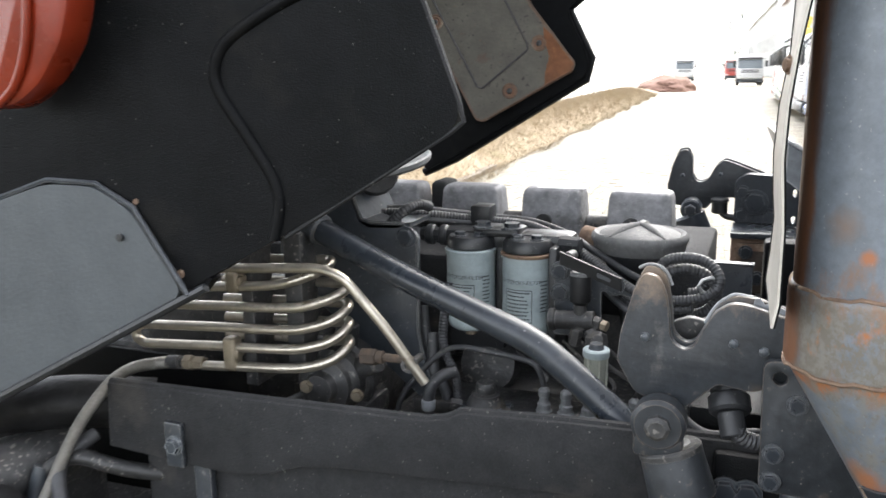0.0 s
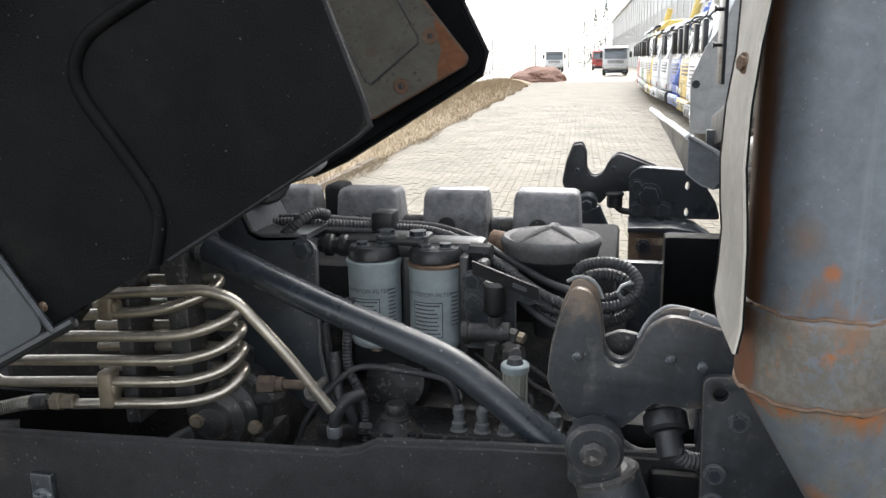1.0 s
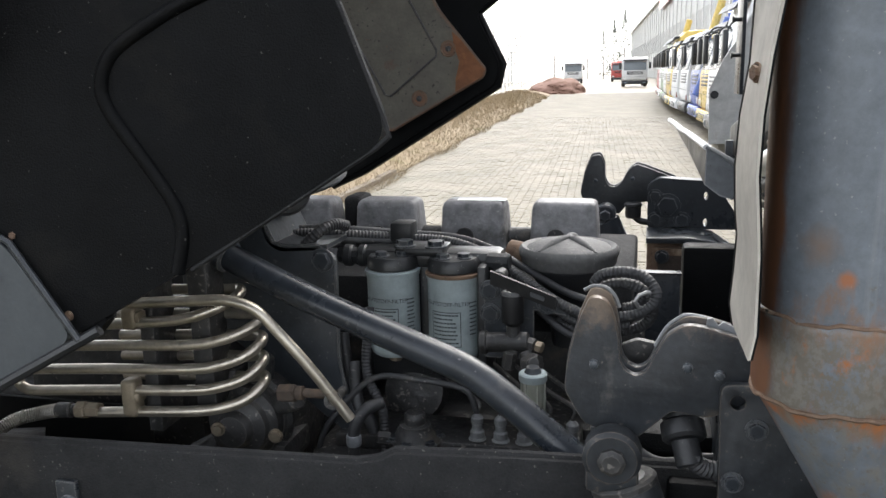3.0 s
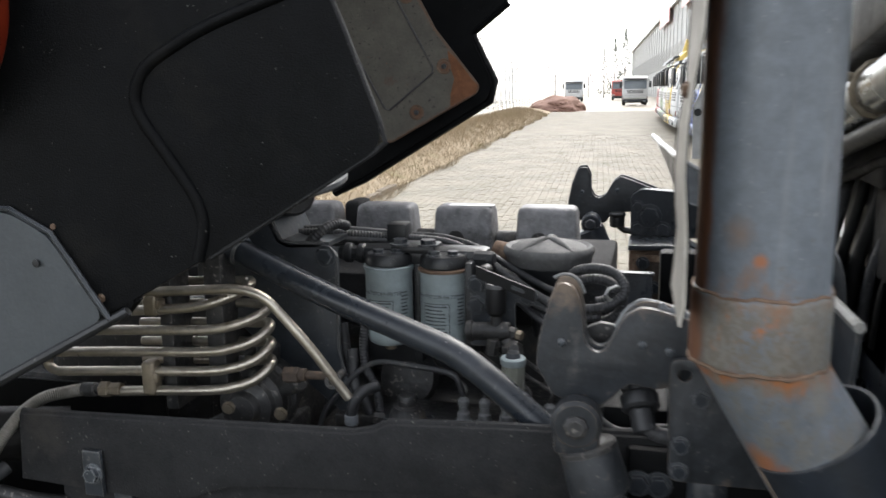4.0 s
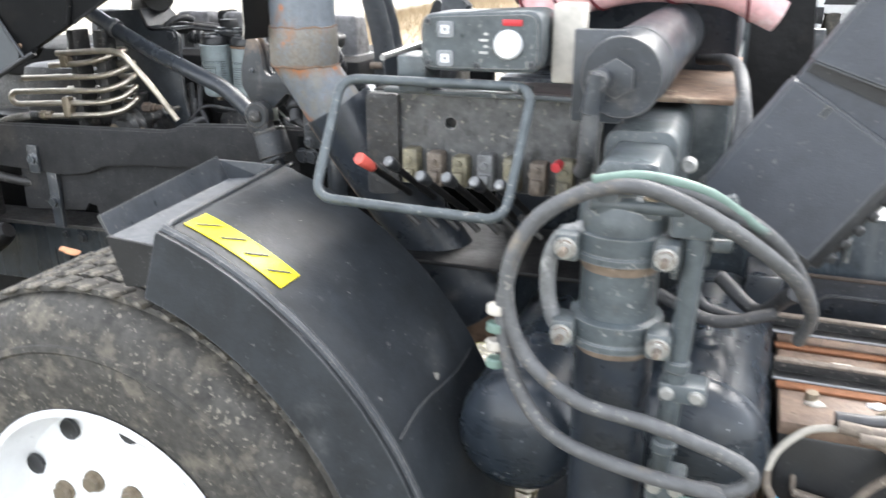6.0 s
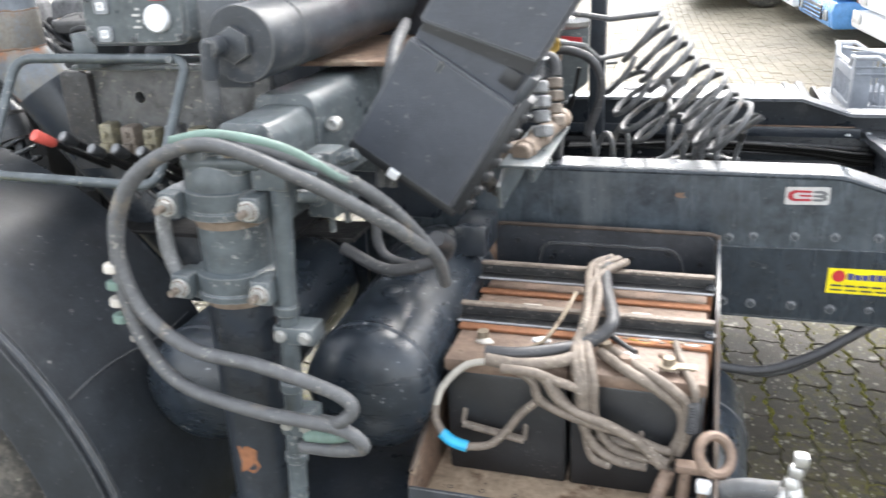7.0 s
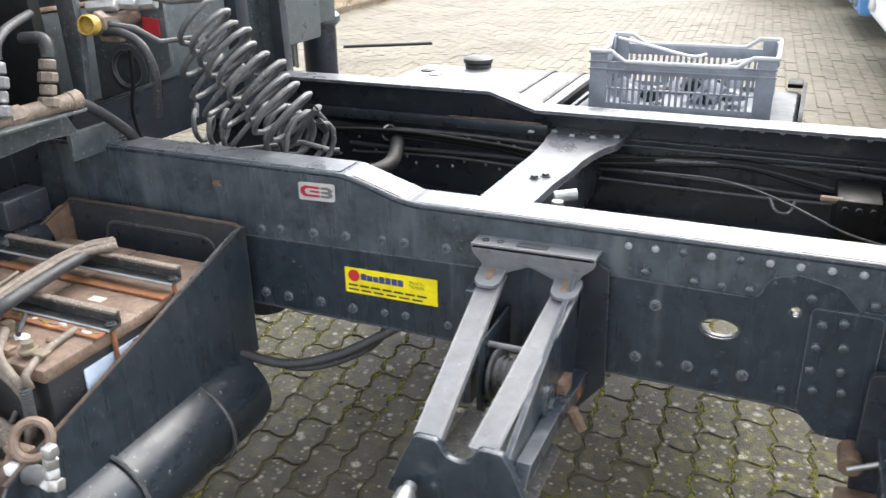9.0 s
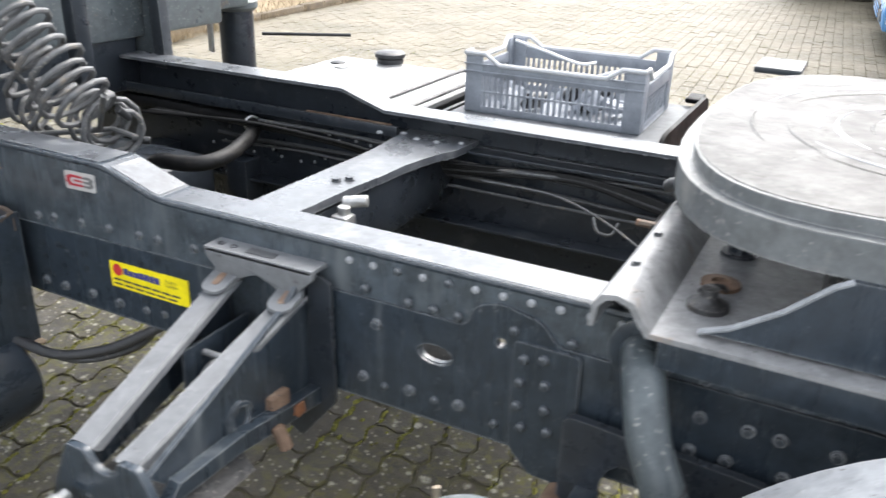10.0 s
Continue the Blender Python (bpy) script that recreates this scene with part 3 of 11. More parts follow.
by_lane("joint", None, (0.185, 0.160, 0.105))
by_lane("far_ground", (0.070, 0.060, 0.040), None)

# ---- builders ----
ORIGIN = {}


def thing(name, at, label, category, group="", kind=""):
    ob = new(name)
    ob.location = at
    ob.empty_display_size = 0.05
    ORIGIN[ob.name] = Vector(at)
    return tagged(ob, label, category, group, kind)


def part(name, bm, material, parent, label="", smooth=40):
    """Links a bmesh, made in world metres, as one mesh under a thing or a part."""
    w = ORIGIN[parent.name]
    bmesh.ops.translate(bm, verts=bm.verts, vec=-w)
    bmesh.ops.recalc_face_normals(bm, faces=bm.faces)
    me = bpy.data.meshes.new(name)
    bm.to_mesh(me)
    bm.free()
    if smooth:
        for p in me.polygons:
            p.use_smooth = True
        me.set_sharp_from_angle(angle=radians(smooth))
    me.materials.append(M[material])
    ob = new(name, me)
    ob.parent = parent
    ORIGIN[ob.name] = w
    if label:
        ob["label"] = label
    return ob


def single(name, bm, material, at, label, category, group="", kind="", smooth=40):
    """A thing of one mesh."""
    bmesh.ops.translate(bm, verts=bm.verts, vec=-Vector(at))
    bmesh.ops.recalc_face_normals(bm, faces=bm.faces)
    me = bpy.data.meshes.new(name)
    bm.to_mesh(me)
    bm.free()
    if smooth:
        for p in me.polygons:
            p.use_smooth = True
        me.set_sharp_from_angle(angle=radians(smooth))
    me.materials.append(M[material])
    ob = new(name, me)
    ob.location = at
    ORIGIN[ob.name] = Vector(at)
    return tagged(ob, label, category, group, kind)


def join(*bms):
    out = bms[0]
    for b in bms[1:]:
        me = bpy.data.meshes.new("t")
        b.to_mesh(me)
        b.free()
        out.from_mesh(me)
        bpy.data.meshes.remove(me)
    return out


def box(x0, x1, y0, y1, z0, z1, bevel=0.004, seg=2):
    bm = bmesh.new()
    bmesh.ops.create_cube(bm, size=1, matrix=Matrix.Translation(((x0 + x1) / 2, (y0 + y1) / 2, (z0 + z1) / 2)) @ Matrix.Diagonal((x1 - x0, y1 - y0, z1 - z0, 1)))
    if bevel:
        bmesh.ops.bevel(bm, geom=bm.edges[:], offset=bevel, segments=seg, affect="EDGES", profile=0.5)
    return bm


def moved(bm, m):
    bmesh.ops.transform(bm, matrix=m, verts=bm.verts)
    return bm


def basis(axis):
    a = Vector(axis).normalized()
    return a.to_track_quat("Z", "X").to_matrix().to_4x4()


def lathe(profile, at, axis=(0, 0, 1), seg=28, ends=True):
    """Turned form: (radius, height) pairs along an axis."""
    bm = bmesh.new()
    rings = []
    for r, h in profile:
        if r < 1e-5:
            rings.append([bm.verts.new((0, 0, h))])
        else:
            rings.append([bm.verts.new((r * math.cos(2 * math.pi * i / seg), r * math.sin(2 * math.pi * i / seg), h)) for i in range(seg)])
    for a, b in zip(rings, rings[1:]):
        for i in range(seg):
            j = (i + 1) % seg
            if len(a) == 1 and len(b) > 1:
                bm.faces.new((a[0], b[i], b[j]))
            elif len(b) == 1 and len(a) > 1:
                bm.faces.new((a[i], a[j], b[0]))
            elif len(a) > 1:
                bm.faces.new((a[i], a[j], b[j], b[i]))
    for r in (rings[0], rings[-1]):
        if len(r) > 1 and ends:
            bm.faces.new(r)
    return moved(bm, Matrix.Translation(at) @ basis(axis))


def cyl(p, q, r, seg=20, bevel=0.15):
    p, q = Vector(p), Vector(q)
    h = (q - p).length
    b = min(r * bevel, h * 0.3)
    return lathe([(r - b, 0), (r, b), (r, h - b), (r - b, h)], p, q - p, seg)


def curve_points(pts, n=6, closed=False):
    pts = [Vector(p) for p in pts]
    out = []
    k = len(pts)
    for i in range(k if closed else k - 1):
        p0 = pts[(i - 1) % k] if closed or i > 0 else pts[0] * 2 - pts[1]
        p1, p2 = pts[i % k], pts[(i + 1) % k]
        p3 = pts[(i + 2) % k] if closed or i + 2 < k else pts[-1] * 2 - pts[-2]
        for j in range(n):
            t = j / n
            out.append(0.5 * (2 * p1 + (p2 - p0) * t + (2 * p0 - 5 * p1 + 4 * p2 - p3) * t * t + (3 * p1 - p0 - 3 * p2 + p3) * t ** 3))
    if not closed:
        out.append(pts[-1])
    return out


def rounded(pts, r, n=5, closed=False):
    """A broken line with its corners rounded."""
    pts = [Vector(p) for p in pts]
    out = []
    k = len(pts)
    for i, p in enumerate(pts):
        if not closed and i in (0, k - 1):
            out.append(p)
            continue
        a, b = pts[i - 1] - p, pts[(i + 1) % k] - p
        d = min(r, a.length * 0.45, b.length * 0.45)
        s, e = p + a.normalized() * d, p + b.normalized() * d
        for j in range(n + 1):
            t = j / n
            out.append(s * (1 - t) ** 2 + p * 2 * t * (1 - t) + e * t * t)
    return out


def sweep(path, radius, seg=10, closed=False, flat=None):
    """A round (or flat: width, thickness) section along a path. radius: a number or one per point."""
    bm = bmesh.new()
    k = len(path)
    rings = []
    up = None
    for i, p in enumerate(path):
        a = path[i - 1] if i > 0 or closed else path[0]
        b = path[(i + 1) % k] if i < k - 1 or closed else path[-1]
        t = (b - a).normalized()
        if up is None:
            up = t.orthogonal().normalized()
        up = (up - t * up.dot(t))
        up = up.normalized() if up.length > 1e-6 else t.orthogonal().normalized()
        side = t.cross(up)
        r = radius[i] if isinstance(radius, (list, tuple)) else radius
        rings.append([bm.verts.new(p + (up * math.cos(2 * math.pi * j / seg) + side * math.sin(2 * math.pi * j / seg)) * r) for j in range(seg)])
    for a, b in zip(rings, rings[1:] + ([rings[0]] if closed else [])):
        for j in range(seg):
            bm.faces.new((a[j], a[(j + 1) % seg], b[(j + 1) % seg], b[j]))
    if not closed:
        bm.faces.new(rings[0])
        bm.faces.new(rings[-1])
    return bm


def tube(pts, r, n=6, seg=10):
    return sweep(curve_points(pts, n), r, seg)


def pipe(pts, r, bend=0.04, seg=12):
    return sweep(rounded(pts, bend, 6), r, seg)


def ribbed(pts, r, pitch=0.0055, seg=12):
    """Corrugated conduit."""
    fine = curve_points(pts, 24)
    path, left = [fine[0]], 0.0
    step = pitch / 2
    for a, b in zip(fine, fine[1:]):
        d = (b - a).length
        s = step - left
        while s <= d and d > 1e-9:
            path.append(a.lerp(b, s / d))
            s += step
        left = d - (s - step)
    return sweep(path, [r if i % 2 else r * 0.86 for i in range(len(path))], seg)


def slab(outline, y0, y1, holes=(), bevel=0.0, shear=0.0):
    """A plate cut from an outline in x and z, from y0 to y1, with holes through it; shear leans it, y growing with x."""
    bm = bmesh.new()
    for loop in (outline, *holes):
        vs = [bm.verts.new((x, y0, z)) for x, z in loop]
        for i in range(len(vs)):
            bm.edges.new((vs[i], vs[(i + 1) % len(vs)]))
    if holes:
        bmesh.ops.triangle_fill(bm, use_beauty=True, use_dissolve=False, edges=bm.edges[:])
    else:
        bm.faces.new(bm.verts[:])
    if bevel:
        front = bm.faces[:]
    r = bmesh.ops.extrude_face_region(bm, geom=bm.faces[:])
    bmesh.ops.translate(bm, verts=[v for v in r["geom"] if isinstance(v, bmesh.types.BMVert)], vec=(0, y1 - y0, 0))
    bmesh.ops.recalc_face_normals(bm, faces=bm.faces)
    if bevel:
        sharp = [e for e in bm.edges if len(e.link_faces) == 2 and e.calc_face_angle(0) > 0.6 and abs(e.verts[0].co.y - e.verts[1].co.y) < 1e-6]
        bmesh.ops.bevel(bm, geom=sharp, offset=bevel, segments=2, affect="EDGES", profile=0.5)
    if shear:
        for v in bm.verts:
            v.co.y += shear * v.co.x
    return bm


def round_outline(pts, r, n=4):
    return [(p.x, p.z) for p in rounded([(x, 0, z) for x, z in pts], r, n, closed=True)]


def disc(cx, cz, r, n=14, rz=None):
    return [(cx + r * math.cos(2 * math.pi * i / n), cz + (rz or r) * math.sin(2 * math.pi * i / n)) for i in range(n)]


def prism(outline, axis0, axis1, frame_m):
    """A plate from an outline in the plane of a frame, from axis0 to axis1 along its third axis."""
    bm = bmesh.new()
    bm.faces.new([bm.verts.new((u, v, axis0)) for u, v in outline])
    r = bmesh.ops.extrude_face_region(bm, geom=bm.faces[:])
    bmesh.ops.translate(bm, verts=[v for v in r["geom"] if isinstance(v, bmesh.types.BMVert)], vec=(0, 0, axis1 - axis0))
    bmesh.ops.recalc_face_normals(bm, faces=bm.faces)
    return moved(bm, frame_m)


def plate_of(corners, thick):
    """A flat sheet through three or four corners."""
    bm = bmesh.new()
    f = bm.faces.new([bm.verts.new(p) for p in corners])
    f.normal_update()
    off = f.normal * -thick
    r = bmesh.ops.extrude_face_region(bm, geom=[f])
    bmesh.ops.translate(bm, verts=[v for v in r["geom"] if isinstance(v, bmesh.types.BMVert)], vec=off)
    return bm


def hexhead(r=0.011, h=0.009):
    bm = lathe([(r * 1.35, 0), (r * 1.35, h * 0.25), (r * 1.02, h * 0.27)], (0, 0, 0), seg=14)
    b2 = bmesh.new()
    vs = [b2.verts.new((r * math.cos(i * math.pi / 3), r * math.sin(i * math.pi / 3), h * 0.2)) for i in range(6)]
    f = b2.faces.new(vs)
    e = bmesh.ops.extrude_face_region(b2, geom=[f])
    bmesh.ops.translate(b2, verts=[v for v in e["geom"] if isinstance(v, bmesh.types.BMVert)], vec=(0, 0, h * 0.8))
    return join(bm, b2)


def dome_head(r=0.012, h=0.009):
    return lathe([(r, 0), (r, h * 0.3), (r * 0.85, h * 0.75), (r * 0.5, h), (0, h * 1.05)], (0, 0, 0), seg=12)


def shared(name, bm, material):
    bmesh.ops.recalc_face_normals(bm, faces=bm.faces)
    me = bpy.data.meshes.new(name)
    bm.to_mesh(me)
    bm.free()
    for p in me.polygons:
        p.use_smooth = True
    me.set_sharp_from_angle(angle=radians(35))
    me.materials.append(M[material])
    return me


BOLT = {
    "black": shared("bolt", hexhead(), "black"),
    "rail": shared("bolt", dome_head(0.0115, 0.010), "railbolt"),
    "railhex": shared("bolt", hexhead(0.012, 0.012), "railbolt"),
    "zinc": shared("bolt", hexhead(0.010, 0.009), "zinc"),
    "rust": shared("bolt", hexhead(0.012, 0.008), "brownrust"),
    "brass": shared("bolt", hexhead(0.009, 0.009), "brass"),
    "hole": shared("bolt_hole", lathe([(0.0075, -0.002), (0.0075, 0.0012), (0.006, 0.0012), (0.006, -0.001)], (0, 0, 0), seg=10), "plastic"),
    "pale": shared("bolt", dome_head(0.0105, 0.007), "palebolt"),
}


def bolt(parent, at, axis=(0, -1, 0), kind="black", scale=1.0, name="bolt"):
    ob = new(name, BOLT[kind])
    ob.parent = parent
    ob.matrix_basis = Matrix.Translation(Vector(at) - ORIGIN[parent.name]) @ basis(axis) @ Matrix.Rotation(random.uniform(0, 1), 4, "Z") @ Matrix.Diagonal((scale, scale, scale, 1))
    ORIGIN[ob.name] = ORIGIN[parent.name]
    return ob


def bars(parent, name, rects, y, material, depth=0.0012):
    """Unreadable print: small bars lying on a face that looks towards -y."""
    bm = None
    for x0, x1, z0, z1 in rects:
        b = box(x0, x1, y - depth, y, z0, z1, 0)
        bm = b if bm is None else join(bm, b)
    return part(name, bm, material, parent, smooth=0)

# ---- the yard: ground, lane, verge ----
LANE = math.atan2(0.061, 1.0)  # the lane leans a little to the left of straight across the truck


def lane_frame(u, v, z=0.0):
    """u along the lane, v to its right, from the truck's side."""
    return Vector((v * math.cos(LANE) - u * math.sin(LANE), u * math.cos(LANE) + v * math.sin(LANE), z))


bm = bmesh.new()
ring = [bm.verts.new((900 * math.cos(i * math.pi / 24), 900 * math.sin(i * math.pi / 24), -0.03)) for i in range(48)]
bm.faces.new(ring)
single("ground", bm, "far_ground", (0, 0, -0.03), "pale grey-beige paved yard reaching to the horizon", "ground", kind="structure", smooth=0)

bm = bmesh.new()
bm.faces.new([bm.verts.new(lane_frame(u, v, -0.0048)) for u, v in ((-3.7, -6.05), (-3.7, 6.05), (64, 6.05), (64, -3.4), (7.2, -3.4), (7.2, -6.05))])
single("joint_bed", bm, "joint", (0, 0, -0.008), "mossy soil in the joints between concrete pavers", "joint soil", kind="structure", smooth=0)

# ---- tilted cab ----
cab = thing("tilted_cab", (-0.8, 1.9, 1.2), "black underside of a truck cab tipped forward over its engine", "truck cab")
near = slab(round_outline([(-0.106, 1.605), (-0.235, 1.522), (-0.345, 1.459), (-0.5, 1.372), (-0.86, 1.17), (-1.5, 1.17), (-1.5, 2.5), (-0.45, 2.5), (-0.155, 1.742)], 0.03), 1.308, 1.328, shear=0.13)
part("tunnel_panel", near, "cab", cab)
rib = curve_points([(-0.20, 0, 1.80), (-0.318, 0, 1.757), (-0.371, 0, 1.731), (-0.411, 0, 1.705), (-0.428, 0, 1.675), (-0.424, 0, 1.642), (-0.388, 0, 1.585), (-0.358, 0, 1.535), (-0.350, 0, 1.498), (-0.360, 0, 1.452)], 5)
part("stiffening_rib", sweep([Vector((p.x, 1.3095 + 0.13 * p.x, p.z)) for p in rib], 0.0085, 10), "cab", cab)
part("panel_edge", sweep([Vector((x, 1.311 + 0.13 * x, z)) for x, z in ((-0.45, 2.5), (-0.155, 1.742), (-0.112, 1.622), (-0.107, 1.606), (-0.122, 1.594), (-0.345, 1.455))], 0.0035, 6), "felt", cab)
liner = slab(round_outline([(-0.462, 1.385), (-0.532, 1.498), (-0.585, 1.53), (-0.66, 1.532), (-0.76, 1.50), (-1.0, 1.39), (-1.0, 1.07), (-0.78, 1.216)], 0.02), 1.168, 1.178)
LM = Matrix(((1, 0, 0, -0.03), (0.13, 1, 0, 0.1266), (0, 0, 1, -0.012), (0, 0, 0, 1)))  # the liner follows the cab's slanting side
arch = part("arch_liner", moved(liner, LM), "liner", cab, "grey moulded inner wheel-arch liner")
part("liner_border", moved(slab([(-0.425, 1.405), (-0.447, 1.38), (-0.462, 1.392), (-0.532, 1.505), (-0.588, 1.538), (-0.67, 1.540), (-0.80, 1.50), (-0.80, 1.55), (-0.66, 1.585), (-0.57, 1.575), (-0.505, 1.53)], 1.18, 1.20), LM), "cab", cab, "black plastic border strip")
part("liner_lip", moved(sweep([Vector(p) for p in ((-0.43, 1.172, 1.395), (-0.465, 1.166, 1.376), (-0.78, 1.164, 1.208), (-1.02, 1.164, 1.06))], 0.007, 8), LM), "plastic", cab)
part("lip_trim", moved(sweep([Vector(p) for p in ((-0.452, 1.164, 1.385), (-0.53, 1.172, 1.502), (-0.585, 1.172, 1.534), (-0.66, 1.172, 1.537), (-0.8, 1.172, 1.49))], 0.004, 6), LM), "black", cab)
for x, y, z in ((-0.559, 1.237, 1.497), (-0.50, 1.243, 1.399)):
    bolt(cab, (x, y, z), kind="rust", scale=0.38, name="rivet")
part("liner_plug", lathe([(0.0055, 0), (0.0055, 0.003), (0, 0.004)], (-0.579, 1.222, 1.449), (0, -1, 0), 10), "plastic", cab)
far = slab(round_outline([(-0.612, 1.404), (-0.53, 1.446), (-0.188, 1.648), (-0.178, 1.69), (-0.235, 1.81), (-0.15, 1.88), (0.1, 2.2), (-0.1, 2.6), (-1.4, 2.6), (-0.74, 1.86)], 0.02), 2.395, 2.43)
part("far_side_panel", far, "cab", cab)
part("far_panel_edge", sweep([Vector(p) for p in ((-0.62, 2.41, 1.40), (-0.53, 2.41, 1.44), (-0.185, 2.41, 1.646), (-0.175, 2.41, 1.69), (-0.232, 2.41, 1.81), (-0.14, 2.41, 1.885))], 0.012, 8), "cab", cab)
PF = Matrix.Translation((-0.455, 2.372, 1.530)) @ Matrix(((0.878, -0.478, 0, 0), (0, 0, 1, 0), (0.478, 0.878, 0, 0), (0, 0, 0, 1)))
pl = prism([(0.015, 0), (0.275, 0), (0.29, 0.015), (0.26, 0.19), (0.26, 0.62), (0, 0.62), (0, 0.015)], 0, 0.014, PF)
bmesh.ops.bevel(pl, geom=pl.edges[:], offset=0.003, segments=2, affect="EDGES")
cover = part("cover_plate", pl, "plate", cab, "olive-grey cover plate with a rusted corner")
groove = [(0.045, 0.60), (0.045, 0.085), (0.055, 0.075), (0.20, 0.10), (0.208, 0.112), (0.208, 0.60)]
part("pressed_edge", sweep([PF @ Vector((u, v, -0.0005)) for u, v in groove], 0.003, 6), "grime", cover)
part("rust_patch", prism([(0.20, 0.004), (0.274, 0.003), (0.287, 0.016), (0.272, 0.10), (0.262, 0.13), (0.25, 0.10), (0.243, 0.06), (0.215, 0.03)], -0.0015, 0.001, PF), "rust", cover)
for u, v in ((0.235, 0.10), (0.115, 0.035), (0.025, 0.28), (0.235, 0.30), (0.235, 0.50)):
    part("screw_dimple", moved(lathe([(0.016, 0), (0.013, 0.003), (0.008, 0.0015), (0.006, 0.004), (0, 0.0045)], (0, 0, 0), seg=14), PF @ Matrix.Translation((u, v, 0.0005)) @ Matrix.Rotation(math.pi, 4, "X")), "plate", cover)
    part("screw", moved(lathe([(0.0072, 0), (0.0072, 0.0048), (0.005, 0.006), (0, 0.006)], (0, 0, 0), seg=8), PF @ Matrix.Translation((u, v, 0.0005)) @ Matrix.Rotation(math.pi, 4, "X")), "grime", cover, "dark screw")
    part("dimple_ring", moved(lathe([(0.0205, 0), (0.019, 0.0018), (0.0165, 0.0024), (0.015, 0.001)], (0, 0, 0), seg=16), PF @ Matrix.Translation((u, v, 0.0005)) @ Matrix.Rotation(math.pi, 4, "X")), "brownrust", cover)
# Out-of-sight slab, added to darken the space between the cab's panels.
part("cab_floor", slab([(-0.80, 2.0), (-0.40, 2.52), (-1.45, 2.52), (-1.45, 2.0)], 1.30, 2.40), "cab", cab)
part("orange_door_edge", moved(slab(round_outline([(-0.676, 1.622), (-0.631, 1.626), (-0.585, 1.652), (-0.54, 1.706), (-0.522, 1.755), (-0.505, 1.95), (-0.66, 1.95), (-0.652, 1.745), (-0.655, 1.69)], 0.02, 4), 1.148, 1.20, bevel=0.012), Matrix.Translation((-0.034, 0, 0))), "orange", cab, "orange painted door edge")
part("orange_fold", tube([(-0.694, 1.146, 1.625), (-0.652, 1.144, 1.655), (-0.624, 1.143, 1.71), (-0.612, 1.143, 1.80), (-0.609, 1.143, 1.95)], 0.006), "orange", cab)

# ---- engine ----
eng = thing("engine", (-0.5, 2.0, 0.7), "grimy inline diesel engine with separate grey cylinder head covers", "engine")
part("block", box(-1.25, 0.17, 1.80, 2.25, 0.78, 1.24, 0.015), "grime", eng)
# The felt material is borrowed here only to keep the bare deck dark.
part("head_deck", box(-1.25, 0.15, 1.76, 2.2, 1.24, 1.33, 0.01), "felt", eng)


def head_cover(cx):
    """A cast cover: rounded plan, sloping sides and a softly rounded top."""
    bm = bmesh.new()
    rows = []
    for z, w, y0, y1 in ((1.325, 0.0625, 1.884, 1.986), (1.372, 0.0605, 1.888, 1.975), (1.428, 0.0580, 1.893, 1.963), (1.436, 0.0560, 1.896, 1.960), (1.440, 0.0530, 1.900, 1.956), (1.442, 0.049, 1.905, 1.951)):
        rows.append([bm.verts.new((p.x, p.y, z)) for p in rounded([(cx - w, y0, 0), (cx + w, y0, 0), (cx + w, y1, 0), (cx - w, y1, 0)], 0.009, 4, closed=True)])
    n = len(rows[0])
    for a, b in zip(rows, rows[1:]):
        for i in range(n):
            bm.faces.new((a[i], a[(i + 1) % n], b[(i + 1) % n], b[i]))
    bm.faces.new(rows[0])
    bm.faces.new(rows[-1])
    return bm


for i in range(6):
    cx = 0.0235 - 0.1670 * i
    hc = part("head_cover", head_cover(cx), "covergrey", eng, "cast grey head cover")
    # A slightly raised dark patch paints the shade of an arched recess.
    part("cover_recess", slab([(cx - 0.030, 1.335)] + [(cx - 0.013 - 0.017 * math.cos(a * math.pi / 10), 1.378 + 0.017 * math.sin(a * math.pi / 10)) for a in range(11)] + [(cx + 0.004, 1.335)], 1.8845, 1.900), "grime", hc, "dark arched patch for the shade of a recess")
    part("cover_flange", box(cx - 0.071, cx + 0.071, 1.878, 1.995, 1.318, 1.332, 0.003), "engine", hc)
    for sx in (-0.05, 0.05):
        bolt(hc, (cx + sx, 1.97, 1.405), (0, 0, 1), "brass", 0.6)
    if i < 5:
        part("head_gap_pipe", cyl((cx - 0.105, 1.93, 1.37), (cx - 0.058, 1.93, 1.37), 0.02, 14), "grime", eng)
part("label_strip", box(-0.175, -0.084, 1.906, 1.928, 1.4422, 1.4430, 0), "white", eng, "pale worn paint on a cover")
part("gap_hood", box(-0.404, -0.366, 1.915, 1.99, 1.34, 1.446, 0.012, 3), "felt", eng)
part("crankcase_side", join(box(-1.2, 0.15, 1.66, 1.82, 0.8, 1.12, 0.02), box(-0.9, -0.55, 1.6, 1.82, 1.0, 1.3, 0.03), box(-0.5, -0.36, 1.56, 1.8, 1.02, 1.2, 0.03)), "grime", eng)
# injection pump with its delivery valves
pump = part("injection_pump", join(box(-0.34, 0.1, 1.54, 1.68, 0.98, 1.10, 0.02), box(-0.30, 0.08, 1.56, 1.66, 1.10, 1.125, 0.006)), "grime", eng)
